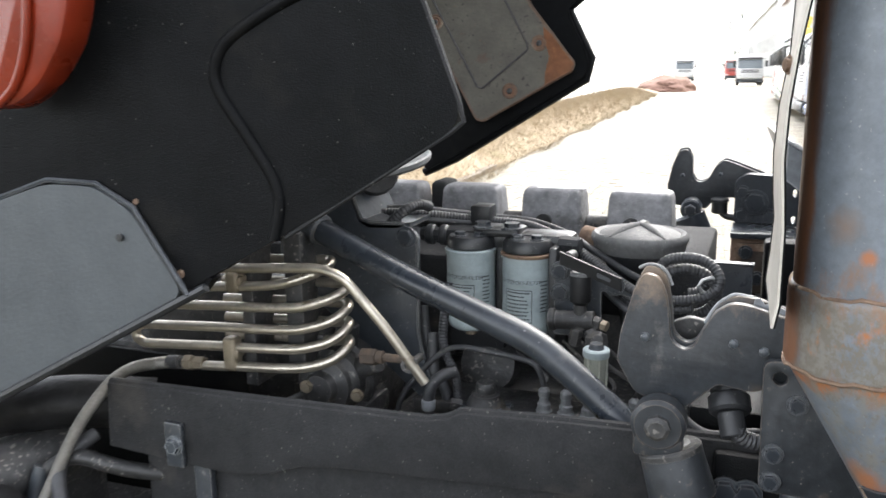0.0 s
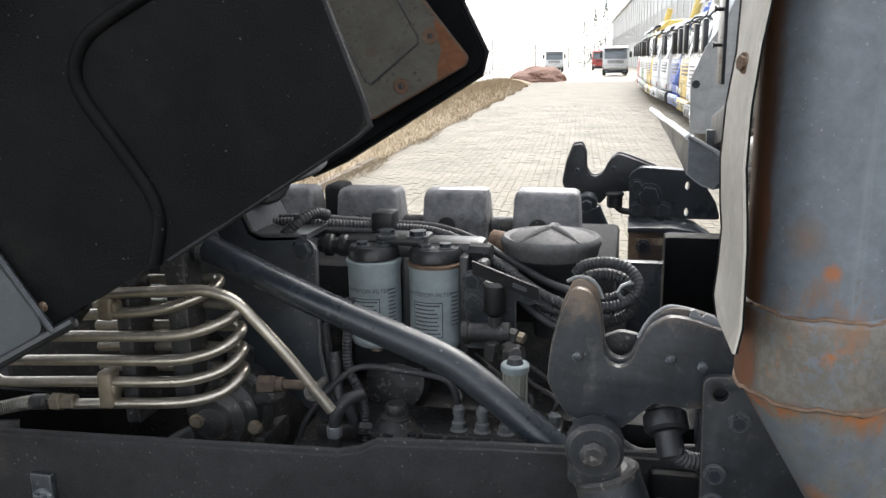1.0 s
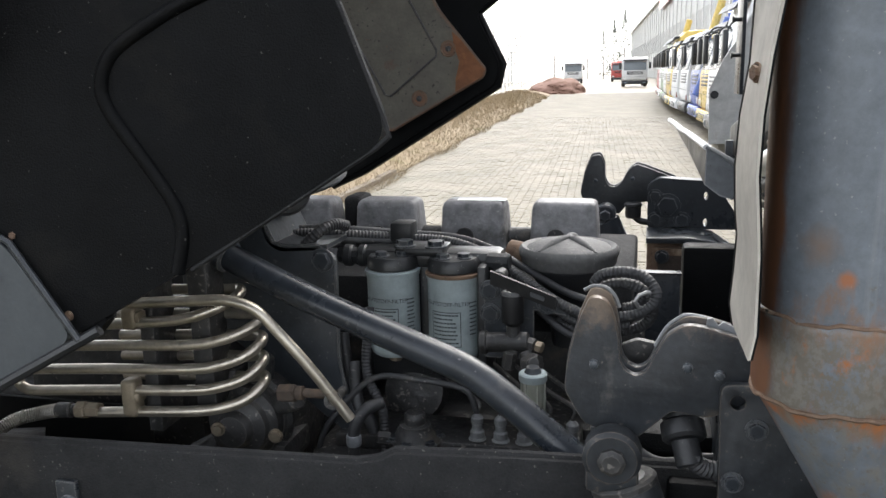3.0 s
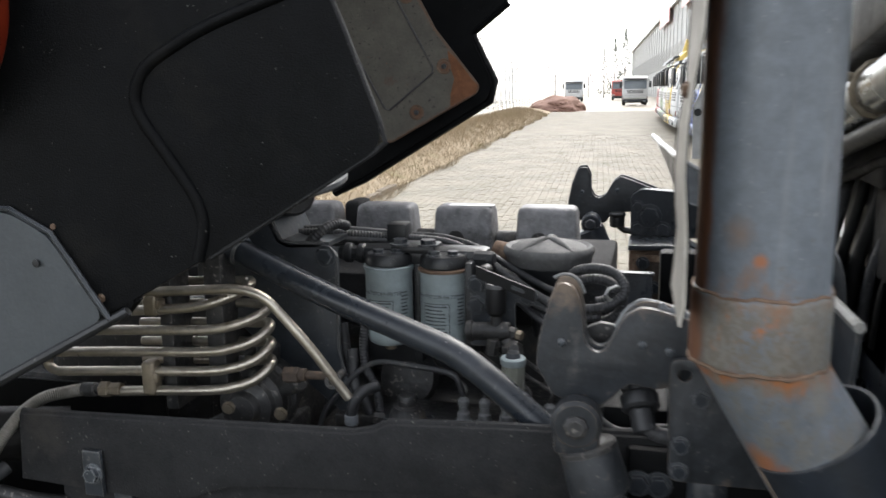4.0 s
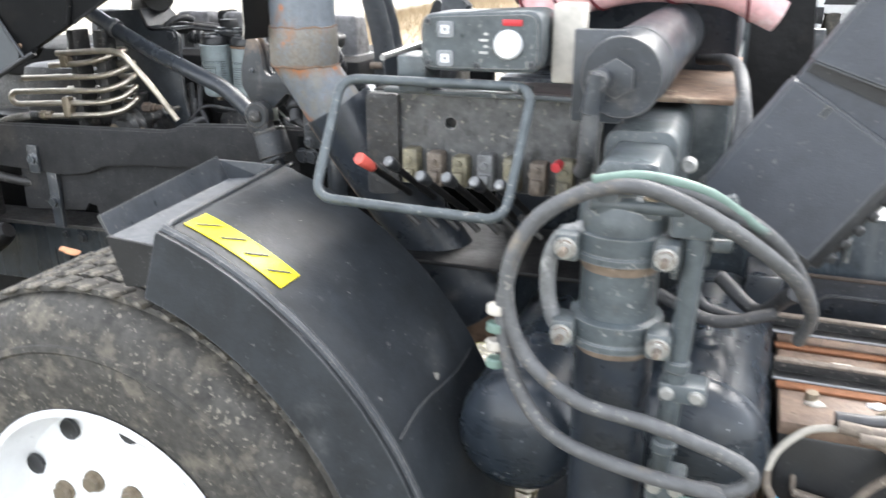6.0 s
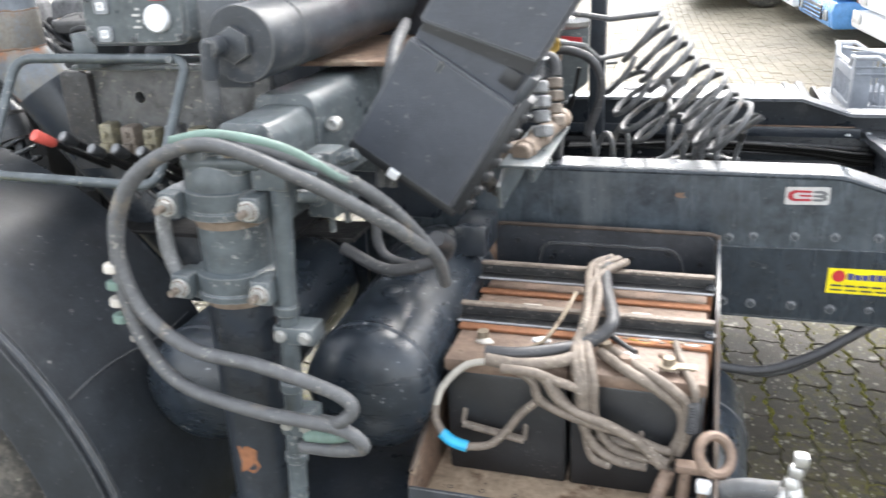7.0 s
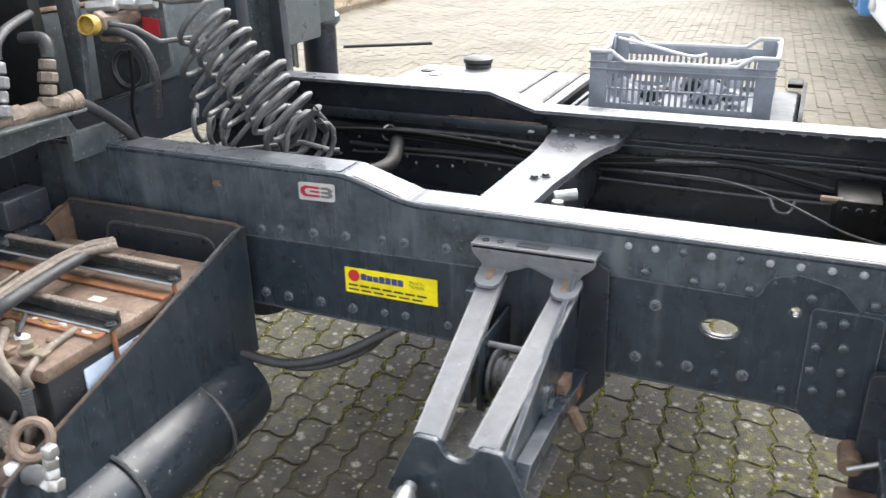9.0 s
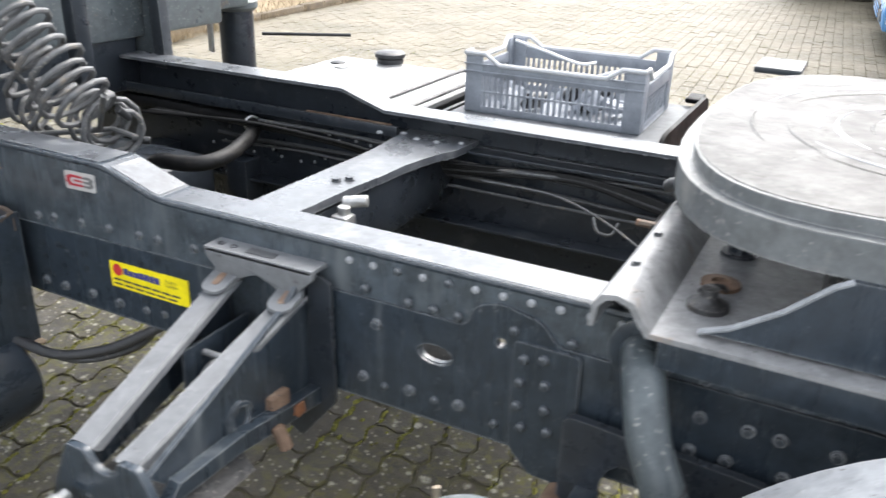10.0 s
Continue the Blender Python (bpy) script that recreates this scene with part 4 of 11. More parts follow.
for i in range(6):
    x = -0.074 + 0.036 * i
    part("delivery_valve", lathe([(0.014, 0), (0.014, 0.010), (0.011, 0.012), (0.011, 0.022), (0.008, 0.024), (0.008, 0.034), (0.0095, 0.035), (0.0095, 0.044), (0.004, 0.05)], (x, 1.58, 1.116), seg=10), "engine", pump)
    part("injection_line", tube([(x, 1.58, 1.165), (x, 1.585, 1.185), (x - 0.05, 1.62, 1.20), (x - 0.12 - 0.02 * i, 1.72, 1.215 + 0.012 * i), (x - 0.3, 1.80, 1.22 + 0.012 * i)], 0.0035, 6, 7), "grime", pump)
fp = part("feed_pump", join(lathe([(0.036, 0), (0.041, 0.003), (0.041, 0.016), (0.034, 0.019), (0.029, 0.030), (0.024, 0.036), (0.024, 0.040), (0.0165, 0.042), (0.0165, 0.056), (0.014, 0.059), (0, 0.059)], (-0.168, 1.565, 1.108), seg=22), cyl((-0.205, 1.555, 1.125), (-0.225, 1.55, 1.128), 0.010, 6), box(-0.20, -0.13, 1.56, 1.63, 1.06, 1.112, 0.008)), "grime", eng, "grimy cast feed pump")
for a in range(6):
    bolt(fp, (-0.168 + 0.035 * math.cos(a * 1.047 + 0.4), 1.565 + 0.035 * math.sin(a * 1.047 + 0.4), 1.124), (0, 0, 1), "black", 0.75)
part("rocker_shaft_housing", lathe([(0.05, 0), (0.055, 0.01), (0.05, 0.03), (0.03, 0.035)], (-0.20, 1.70, 1.15), (0, -1, 0.3), 20), "grime", eng)
part("steering_pump", join(cyl((-0.420, 1.485, 1.160), (-0.420, 1.62, 1.160), 0.058, 28), cyl((-0.420, 1.515, 1.160), (-0.420, 1.535, 1.160), 0.070, 28), lathe([(0.050, 0), (0.046, 0.012), (0.030, 0.018), (0.024, 0.030), (0.0, 0.031)], (-0.420, 1.487, 1.160), (0, -1, 0), 24), box(-0.48, -0.355, 1.50, 1.6, 1.08, 1.125, 0.012)), "grime", eng, "grimy steering pump")
for p, q, r in (((-0.405, 1.53, 1.20), (-0.400, 1.53, 1.255), 0.020), ((-0.370, 1.515, 1.185), (-0.33, 1.50, 1.205), 0.018), ((-0.46, 1.50, 1.12), (-0.50, 1.485, 1.10), 0.022)):
    part("pump_port", cyl(p, q, r, 14), "grime", eng)
part("pump_lug", box(-0.455, -0.425, 1.49, 1.56, 1.195, 1.245, 0.008), "grime", eng)
for at in ((-0.445, 1.445, 1.10), (-0.36, 1.455, 1.10), (-0.44, 1.455, 1.165), (-0.35, 1.46, 1.16)):
    bolt(eng, at, (0.2, -1, 0), "brass", 0.9)
part("pump_plug", lathe([(0.013, 0), (0.013, 0.006), (0.009, 0.01), (0, 0.01)], (-0.415, 1.43, 1.115), (0, -1, 0), 12), "brass", eng)
part("pump_union", join(cyl((-0.345, 1.47, 1.2225), (-0.318, 1.47, 1.2245), 0.0135, 6), cyl((-0.318, 1.47, 1.2245), (-0.306, 1.47, 1.2255), 0.0105, 12), cyl((-0.306, 1.47, 1.2255), (-0.255, 1.47, 1.2265), 0.007, 10)), "sootrust", eng)
part("bell_housing", join(box(0.17, 0.62, 1.92, 2.28, 0.75, 1.12, 0.04), cyl((0.16, 2.03, 0.93), (0.24, 2.03, 0.93), 0.21, 28)), "cab", eng)
part("rear_plate", box(0.127, 0.228, 1.895, 1.905, 0.9, 1.318, 0.002), "black", eng)
part("plate_lip", box(0.125, 0.230, 1.885, 1.906, 1.318, 1.322, 0.001), "black", eng)
part("rear_cover", box(0.245, 0.375, 2.27, 2.33, 0.85, 1.29, 0.01), "cab", eng)

# triangular bracket with a folded tray for the wiring
br = thing("engine_bracket", (-0.34, 1.58, 1.2), "dark painted steel gusset bracket bolted beside the fuel filters", "bracket")
part("gusset", slab(round_outline([(-0.41, 1.468), (-0.392, 1.425), (-0.375, 1.418), (-0.315, 1.420), (-0.287, 1.405), (-0.289, 1.24), (-0.283, 1.20), (-0.262, 1.14), (-0.285, 1.12), (-0.55, 1.33), (-0.55, 1.46)], 0.012), 1.572, 1.582, bevel=0.002), "anthracite", br)
part("tray", slab([(-0.415, 1.470), (-0.405, 1.470), (-0.385, 1.425), (-0.372, 1.42), (-0.30, 1.424), (-0.30, 1.416), (-0.375, 1.411), (-0.395, 1.42)], 1.572, 1.70), "anthracite", br)
part("edge_bead", sweep([Vector((x, 1.573, z)) for x, z in ((-0.409, 1.469), (-0.389, 1.426), (-0.372, 1.42), (-0.313, 1.421), (-0.289, 1.40), (-0.290, 1.24), (-0.283, 1.20))], 0.003, 6), "anthracite", br)
bolt(br, (-0.307, 1.570, 1.400), kind="black", scale=1.25)

# long stay tube
stay = thing("stay_tube", (-0.15, 1.42, 1.3), "dark grey painted steel stay tube crossing the engine bay", "stay tube")
part("tube", sweep(rounded([(-0.55, 1.52, 1.472), (-0.42, 1.488, 1.420), (-0.27, 1.458, 1.364), (-0.045, 1.408, 1.299), (0.01, 1.396, 1.264), (0.13, 1.372, 1.175)], 0.07, 8), 0.0198, 20), "black", stay)
part("collar", cyl((-0.44, 1.493, 1.428), (-0.415, 1.487, 1.419), 0.025, 18), "anthracite", stay)

# fuel filters
FH = thing("filter_manifold", (-0.16, 1.64, 1.38), "black cast head carrying two fuel filters", "filter head")
part("casting", join(box(-0.285, -0.045, 1.635, 1.69, 1.375, 1.405, 0.01), box(-0.21, -0.13, 1.62, 1.68, 1.398, 1.412, 0.006)), "plastic", FH)
for x in (-0.195, -0.145):
    bolt(FH, (x, 1.632, 1.411), (0, 0, 1), "black", 1.2)
part("inlet_bolt", join(cyl((-0.31, 1.645, 1.392), (-0.262, 1.645, 1.392), 0.013, 8), cyl((-0.30, 1.645, 1.392), (-0.285, 1.645, 1.392), 0.018, 12), cyl((-0.275, 1.645, 1.392), (-0.262, 1.645, 1.392), 0.018, 12)), "plastic", FH)
part("outlet_bolt", join(cyl((-0.065, 1.635, 1.392), (-0.03, 1.63, 1.392), 0.013, 8), cyl((-0.05, 1.632, 1.40), (-0.05, 1.632, 1.25), 0.009, 10)), "plastic", FH)


def text_mesh(words, size):
    cu = bpy.data.curves.new("lettering", "FONT")
    cu.body, cu.size, cu.align_x = words, size, "CENTER"
    ob = bpy.data.objects.new("lettering", cu)
    scene.collection.objects.link(ob)
    bpy.context.view_layer.update()
    me = bpy.data.meshes.new_from_object(ob.evaluated_get(bpy.context.evaluated_depsgraph_get()))
    bpy.data.objects.remove(ob)
    bm = bmesh.new()
    bm.from_mesh(me)
    return bm


def wrap(bm, cx, cy, z, r, turn=0.0):
    """Bends a flat print (x, y) round an upright cylinder, facing -y."""
    for v in bm.verts:
        a = v.co.x / r + turn
        v.co = Vector((cx + r * math.sin(a), cy - r * math.cos(a), z + v.co.y))
    return bm


def print_block(cx, cy, z, r, turn, lines, width):
    out = None
    for i in range(lines):
        bm = bmesh.new()
        n = 8
        w = width * random.uniform(0.75, 1.0)
        for k in range(n):
            x0, x1 = -width / 2 + w * k / n, -width / 2 + w * (k + 0.86) / n
            bm.faces.new([bm.verts.new((x, y, 0)) for x, y in ((x0, -0.0011), (x1, -0.0011), (x1, 0.0011), (x0, 0.0011))])
        wrap(bm, cx, cy, z - i * 0.0062, r, turn)
        out = bm if out is None else join(out, bm)
    return out


def frame_lines(cx, cy, z0, z1, r, turn, w):
    out = None
    for (xa, xb, ya, yb) in ((-w / 2, w / 2, z0, z0 + 0.0012), (-w / 2, w / 2, z1 - 0.0012, z1), (-w / 2, -w / 2 + 0.0012, z0, z1), (w / 2 - 0.0012, w / 2, z0, z1)):
        bm = bmesh.new()
        n = 8
        for k in range(n):
            a, b = xa + (xb - xa) * k / n, xa + (xb - xa) * (k + 1) / n
            bm.faces.new([bm.verts.new((x, y, 0)) for x, y in ((a, ya), (b, ya), (b, yb), (a, yb))])
        wrap(bm, cx, cy, 0, r, turn)
        out = bm if out is None else join(out, bm)
    return out


def fuel_filter(cx, cy, rusty):
    th = thing("fuel_filter", (cx, cy, 1.24), "pale blue-grey tin fuel filter with printed panel" + (" and rusty rim" if rusty else ""), "fuel filter", "fuel filters on one head")
    can = part("canister", lathe([(0.0, 1.238), (0.030, 1.238), (0.037, 1.243), (0.0405, 1.252), (0.041, 1.262), (0.041, 1.366), (0.0425, 1.368), (0.0425, 1.373), (0.040, 1.375), (0.03, 1.375)], (cx, cy, 0), seg=32), "filter", th)
    part("rim", lathe([(0.0425, 0), (0.044, 0.002), (0.044, 0.005), (0.041, 0.006)], (cx, cy, 1.371), seg=32), "brownrust" if rusty else "filter", th)
    cap = part("cap", lathe([(0.036, 1.377), (0.040, 1.379), (0.040, 1.392), (0.036, 1.398), (0.015, 1.400), (0.0, 1.400)], (cx, cy, 0), seg=28), "plastic", th, "black screw cap")
    for dx, dy in ((-0.012, -0.018), (0.018, -0.008)):
        bolt(cap, (cx + dx, cy + dy, 1.398), (0, 0, 1), "black", 0.9)
    R = 0.0414
    part("title_print", wrap(text_mesh("KRAFTSTOFF-FILTER", 0.0088), cx, cy, 1.330, R, -0.12), "ink", can, smooth=0)
    part("small_print", print_block(cx, cy, 1.316, R, -0.12, 8, 0.042), "ink", can, smooth=0)
    part("print_frame", frame_lines(cx, cy, 1.266, 1.321, R, -0.12, 0.048), "ink", can, smooth=0)
    part("side_print", print_block(cx, cy, 1.334, R, 1.0, 9, 0.016), "ink", can, smooth=0)
    part("left_print", print_block(cx, cy, 1.338, R, -1.15, 7, 0.012), "ink", can, smooth=0)
    part("drain_plug", cyl((cx, cy, 1.225), (cx, cy, 1.24), 0.010, 12), "brass", th)


fuel_filter(-0.216, 1.632, False)
fuel_filter(-0.117, 1.628, True)
part("filter_carrier", join(box(-0.27, -0.06, 1.675, 1.69, 1.18, 1.39, 0.004), box(-0.075, -0.062, 1.60, 1.69, 1.20, 1.39, 0.003), box(-0.175, -0.160, 1.64, 1.69, 1.2, 1.38, 0.003)), "plastic", FH)

# crankcase breather pot
pot = thing("breather_pot", (0.05, 1.715, 1.25), "black conical breather pot with a domed ribbed lid", "breather pot")
part("bowl", lathe([(0.025, 1.24), (0.032, 1.29), (0.046, 1.335), (0.064, 1.365), (0.066, 1.388), (0.07, 1.39)], (0.05, 1.715, 0), seg=36), "plastic", pot)
lid = part("lid", lathe([(0.070, 1.372), (0.074, 1.376), (0.0755, 1.386), (0.0775, 1.389), (0.079, 1.394), (0.078, 1.400), (0.074, 1.4035), (0.069, 1.402), (0.066, 1.4005), (0.062, 1.403), (0.050, 1.407), (0.030, 1.412), (0.012, 1.415), (0.0, 1.4155)], (0.05, 1.715, 0), seg=44), "lidgrey", pot, "dusty grey domed lid")
for k in range(3):
    a = (1.45, -2.25, -0.80)[k]
    part("lid_rib", sweep([Vector((0.05 + r * math.cos(a), 1.715 + r * math.sin(a), z)) for r, z in ((0.0, 1.4135), (0.016, 1.4130), (0.034, 1.4085), (0.052, 1.4035), (0.064, 1.400))], [0.006, 0.0075, 0.008, 0.006, 0.003], 10), "lidgrey", lid)
part("pot_neck", cyl((-0.05, 1.74, 1.385), (-0.01, 1.73, 1.38), 0.020, 14), "brownrust", pot, "rusty brown elbow")
part("pot_clamp", sweep([Vector((0.05 + 0.067 * math.cos(a / 4 * 1.571), 1.715 + 0.067 * math.sin(a / 4 * 1.571), 1.37)) for a in range(16)], 0.0035, 6, closed=True), "plastic", pot)

# pressure valve, bleed unit and water bowl
vb = thing("valve_unit", (-0.03, 1.56, 1.27), "black valve unit with upright plunger beside the filters", "valve unit")
part("carrier_plate", slab(round_outline([(-0.065, 1.37), (0.075, 1.335), (0.075, 1.318), (0.01, 1.328), (0.01, 1.25), (-0.065, 1.25)], 0.006), 1.60, 1.606), "anthracite", vb)
part("body", join(cyl((-0.060, 1.563, 1.286), (0.008, 1.563, 1.290), 0.0145, 16), cyl((-0.064, 1.563, 1.2858), (-0.052, 1.563, 1.2866), 0.0175, 16), cyl((-0.015, 1.562, 1.275), (-0.015, 1.562, 1.322), 0.010, 14), cyl((-0.022, 1.556, 1.250), (-0.018, 1.556, 1.276), 0.010, 6), cyl((0.004, 1.555, 1.276), (0.012, 1.545, 1.262), 0.011, 12)), "grime", vb)
part("banjo", join(cyl((0.004, 1.548, 1.262), (0.026, 1.538, 1.266), 0.0155, 6), cyl((0.013, 1.544, 1.262), (0.020, 1.525, 1.272), 0.009, 10)), "grime", vb)
part("bracket_arm", plate_of(((-0.046, 1.552, 1.396), (-0.046, 1.552, 1.377), (0.048, 1.548, 1.343), (0.048, 1.548, 1.362)), 0.006), "soot", vb, "flat slotted arm")
part("arm_slot", slab(round_outline([(0.012, 1.3685), (0.032, 1.3615), (0.032, 1.3555), (0.012, 1.3625)], 0.002), 1.5465, 1.5495), "ink", vb, smooth=0)
part("arm_standoff", cyl((-0.036, 1.558, 1.386), (-0.036, 1.60, 1.382), 0.009, 12), "grime", vb)
part("plunger", lathe([(0.010, 0), (0.016, 0.006), (0.0165, 0.044), (0.0145, 0.048), (0.006, 0.049), (0.006, 0.046), (0, 0.046)], (-0.015, 1.562, 1.314), seg=18), "soot", vb)
part("union", cyl((0.006, 1.560, 1.289), (0.018, 1.557, 1.287), 0.010, 6), "grime", vb)
part("union_nut", cyl((0.019, 1.556, 1.2865), (0.029, 1.553, 1.285), 0.0085, 6), "brass", vb)
part("plunger_cap", lathe([(0.0165, 0), (0.0165, 0.004), (0.013, 0.006), (0.006, 0.004), (0, 0.004)], (-0.015, 1.562, 1.360), seg=18), "lidgrey", vb, "grey plunger cap")
part("bowl_collar", lathe([(0.0190, 0), (0.0200, 0.002), (0.0200, 0.010), (0.018, 0.012)], (0.021, 1.51, 1.252), seg=20), "filter", vb, "pale collar")
part("bowl_head", lathe([(0.017, 0), (0.018, 0.005), (0.012, 0.010), (0.009, 0.018)], (0.021, 1.51, 1.254), seg=18), "anthracite", vb)
part("water_bowl", lathe([(0.011, 0), (0.0145, 0.004), (0.016, 0.048), (0.017, 0.050)], (0.021, 1.51, 1.204), seg=18), "glass_bowl", vb, "cloudy plastic water bowl")
for k in range(6):
    part("bowl_rib", cyl((0.021 + 0.0155 * math.cos(k * 1.047), 1.51 + 0.0155 * math.sin(k * 1.047), 1.207), (0.021 + 0.016 * math.cos(k * 1.047), 1.51 + 0.016 * math.sin(k * 1.047), 1.252), 0.0020, 6), "glass_bowl", vb)
for at in ((-0.055, 1.60, 1.355), (-0.055, 1.60, 1.32), (0.03, 1.60, 1.338)):
    bolt(vb, at, kind="black", scale=1.1)


def hose(name, bm, material, at, label, category="hose", group=""):
    return single(name, bm, material, at, label, category, group)


# wiring conduits across the engine
RUN = [(-0.437, 1.640, 1.421), (-0.36, 1.655, 1.425), (-0.302, 1.665, 1.422), (-0.208, 1.705, 1.410), (-0.135, 1.705, 1.405), (-0.07, 1.680, 1.388), (-0.01, 1.642, 1.362), (0.054, 1.602, 1.335), (0.10, 1.585, 1.326), (0.15, 1.580, 1.331), (0.179, 1.580, 1.347), (0.184, 1.585, 1.366), (0.168, 1.595, 1.384), (0.14, 1.600, 1.390), (0.108, 1.606, 1.383), (0.094, 1.612, 1.366)]
for k, (dy, dz, fall, r, stop) in enumerate(((0.0, 0.0, 0.0, 0.0082, 16), (0.006, -0.013, -0.006, 0.0078, 10), (0.012, -0.020, -0.018, 0.0076, 9), (0.024, 0.004, 0.012, 0.006, 9), (-0.004, -0.008, -0.030, 0.0062, 9))):
    pts = [(x, y + dy, z + dz * (1 if i < 3 else 0.75) + fall * min(1.0, max(0.0, (i - 4) / 3))) for i, (x, y, z) in enumerate(RUN[:stop])]
    hose("wiring_conduit", ribbed(pts, r), "rubber", (-0.1, 1.65, 1.40), "black corrugated wiring conduit clipped over the engine", "conduit", "engine wiring conduits")
hose("wiring_conduit", ribbed([(-0.354, 1.605, 1.404), (-0.342, 1.590, 1.419), (-0.320, 1.598, 1.440), (-0.305, 1.625, 1.446), (-0.296, 1.650, 1.438)], 0.0095), "rubber", (-0.32, 1.61, 1.43), "short black corrugated conduit crossing the wiring bundle", "conduit", "engine wiring conduits")
for k in range(2):
    hose("coiled_hose", ribbed([(0.137 + (0.044 - 0.014 * k) * math.cos(a), 1.612 + 0.014 * k, 1.334 + 0.018 * k + (0.036 - 0.012 * k) * math.sin(a)) for a in [2.9 - i * 0.45 for i in range(11)]], 0.0085), "rubber", (0.14, 1.63, 1.34), "black corrugated hose coiled behind the latch", "hose", "coiled hoses behind the latch")
part("cable_tie", sweep([Vector((0.172 + 0.016 * math.cos(a * 0.785), 1.581 + 0.008 * math.cos(a * 0.785), 1.354 + 0.012 * math.sin(a * 0.785))) for a in range(8)], 0.003, 6, closed=True), "zinc", thing("tie_strap", (0.172, 1.585, 1.32), "pale plastic tie round a corrugated hose", "cable tie"))
part("conduit_clip", join(box(-0.236, -0.200, 1.684, 1.725, 1.406, 1.438, 0.004), box(-0.226, -0.210, 1.678, 1.725, 1.400, 1.412, 0.003)), "plastic", thing("wiring_clip", (-0.218, 1.70, 1.40), "black plastic clip holding engine wiring", "clip"))
for pts, r in (([(-0.275, 1.60, 1.23), (-0.265, 1.58, 1.17), (-0.24, 1.575, 1.13), (-0.235, 1.57, 1.02)], 0.010), ([(-0.30, 1.62, 1.27), (-0.285, 1.60, 1.17), (-0.285, 1.58, 1.03)], 0.009), ([(-0.33, 1.57, 1.02), (-0.325, 1.56, 1.10), (-0.30, 1.565, 1.15), (-0.237, 1.58, 1.212), (-0.16, 1.585, 1.211), (-0.105, 1.58, 1.207), (-0.085, 1.578, 1.198), (-0.074, 1.578, 1.168)], 0.0048)):
    hose("engine_hose", tube(pts, r), "rubber", pts[0], "thin black hose running down the engine side", "hose", "engine side hoses")
hose("corrugated_drop", ribbed([(-0.245, 1.60, 1.32), (-0.25, 1.585, 1.22), (-0.22, 1.57, 1.15), (-0.225, 1.56, 1.0)], 0.008), "rubber", (-0.24, 1.58, 1.1), "thin corrugated conduit dropping beside the pump", "conduit", "engine wiring conduits")
ge_ = thing("hose_elbow", (-0.252, 1.52, 1.06), "black hose elbow with a pale collar beside the feed pump", "hose fitting")
part("elbow", tube([(-0.252, 1.52, 1.04), (-0.252, 1.52, 1.13), (-0.248, 1.522, 1.160), (-0.235, 1.53, 1.180), (-0.215, 1.55, 1.186)], 0.0095), "rubber", ge_)
part("collar", lathe([(0.0105, 0), (0.0115, 0.002), (0.0115, 0.015), (0.0105, 0.017)], (-0.252, 1.52, 1.126), seg=18), "palepaint", ge_, "pale ribbed collar")

# steel cooling coil
coil = thing("cooling_coil", (-0.55, 1.42, 1.15), "coil of dulled steel pipes with clamps in front of the engine", "pipe coil")
ys, yb = 1.425, 1.50
R8 = 0.0079
part("outlet_pipe", pipe([(-0.57, ys, 1.360), (-0.391, ys, 1.374), (-0.350, ys, 1.364), (-0.285, ys + 0.012, 1.285), (-0.248, ys + 0.024, 1.226), (-0.230, ys + 0.03, 1.198)], R8, 0.05), "steel", coil)
for k, (xl, zl, zf, zm, zb) in enumerate(((-0.70, 1.289, 1.305, 1.333, 1.330), (-0.735, 1.2505, 1.269, 1.301, 1.297), (-0.735, 1.2165, 1.237, 1.271, 1.264), (-0.62, 1.190, 1.205, 1.240, 1.232))):
    part("coil_turn", tube([(xl, ys, zl), ((xl - 0.46) / 2, ys, (zl + zf) / 2), (-0.46, ys, zf - 0.001), (-0.415, ys + 0.004, zf + 0.006), (-0.382, ys + 0.016, zf + 0.017), (-0.364, ys + 0.036, zm), (-0.374, ys + 0.058, zm + 0.004), (-0.405, yb - 0.004, zb + 0.002), (-0.45, yb, zb), (-0.62, yb, zb - 0.010)], R8, 6, 12), "steel", coil)
part("coil_turn", tube([(-0.60, ys, 1.327), (-0.551, ys, 1.332), (-0.482, ys, 1.339), (-0.437, ys + 0.006, 1.349), (-0.405, ys + 0.030, 1.362), (-0.41, yb, 1.368), (-0.45, yb + 0.005, 1.366), (-0.60, yb, 1.36)], R8, 6, 12), "steel", coil)
part("return_bend", tube([(-0.72, ys, 1.2515), (-0.738, ys, 1.2495), (-0.750, ys, 1.242), (-0.753, ys, 1.233), (-0.750, ys, 1.224), (-0.738, ys, 1.2175), (-0.72, ys, 1.2175)], R8, 5, 12), "steel", coil)
for x, z0, z1 in ((-0.558, 1.190, 1.247), (-0.545, 1.324, 1.358)):
    part("clamp", join(box(x - 0.012, x + 0.012, ys - 0.012, ys + 0.014, z0, z1, 0.006, 3), box(x - 0.005, x + 0.017, ys - 0.010, ys + 0.012, (z0 + z1) / 2 - 0.006, (z0 + z1) / 2 + 0.010, 0.004)), "brass", coil, "tarnished clamp block")
part("clamp_mount", join(box(-0.545, -0.522, 1.44, 1.50, 1.16, 1.42, 0.003), box(-0.468, -0.436, 1.45, 1.50, 1.20, 1.42, 0.003)), "grime", coil)
part("union_nut", join(cyl((-0.655, ys, 1.191), (-0.637, ys, 1.1925), 0.0135, 6), cyl((-0.637, ys, 1.1925), (-0.615, ys, 1.194), 0.0115, 6)), "brass", coil)
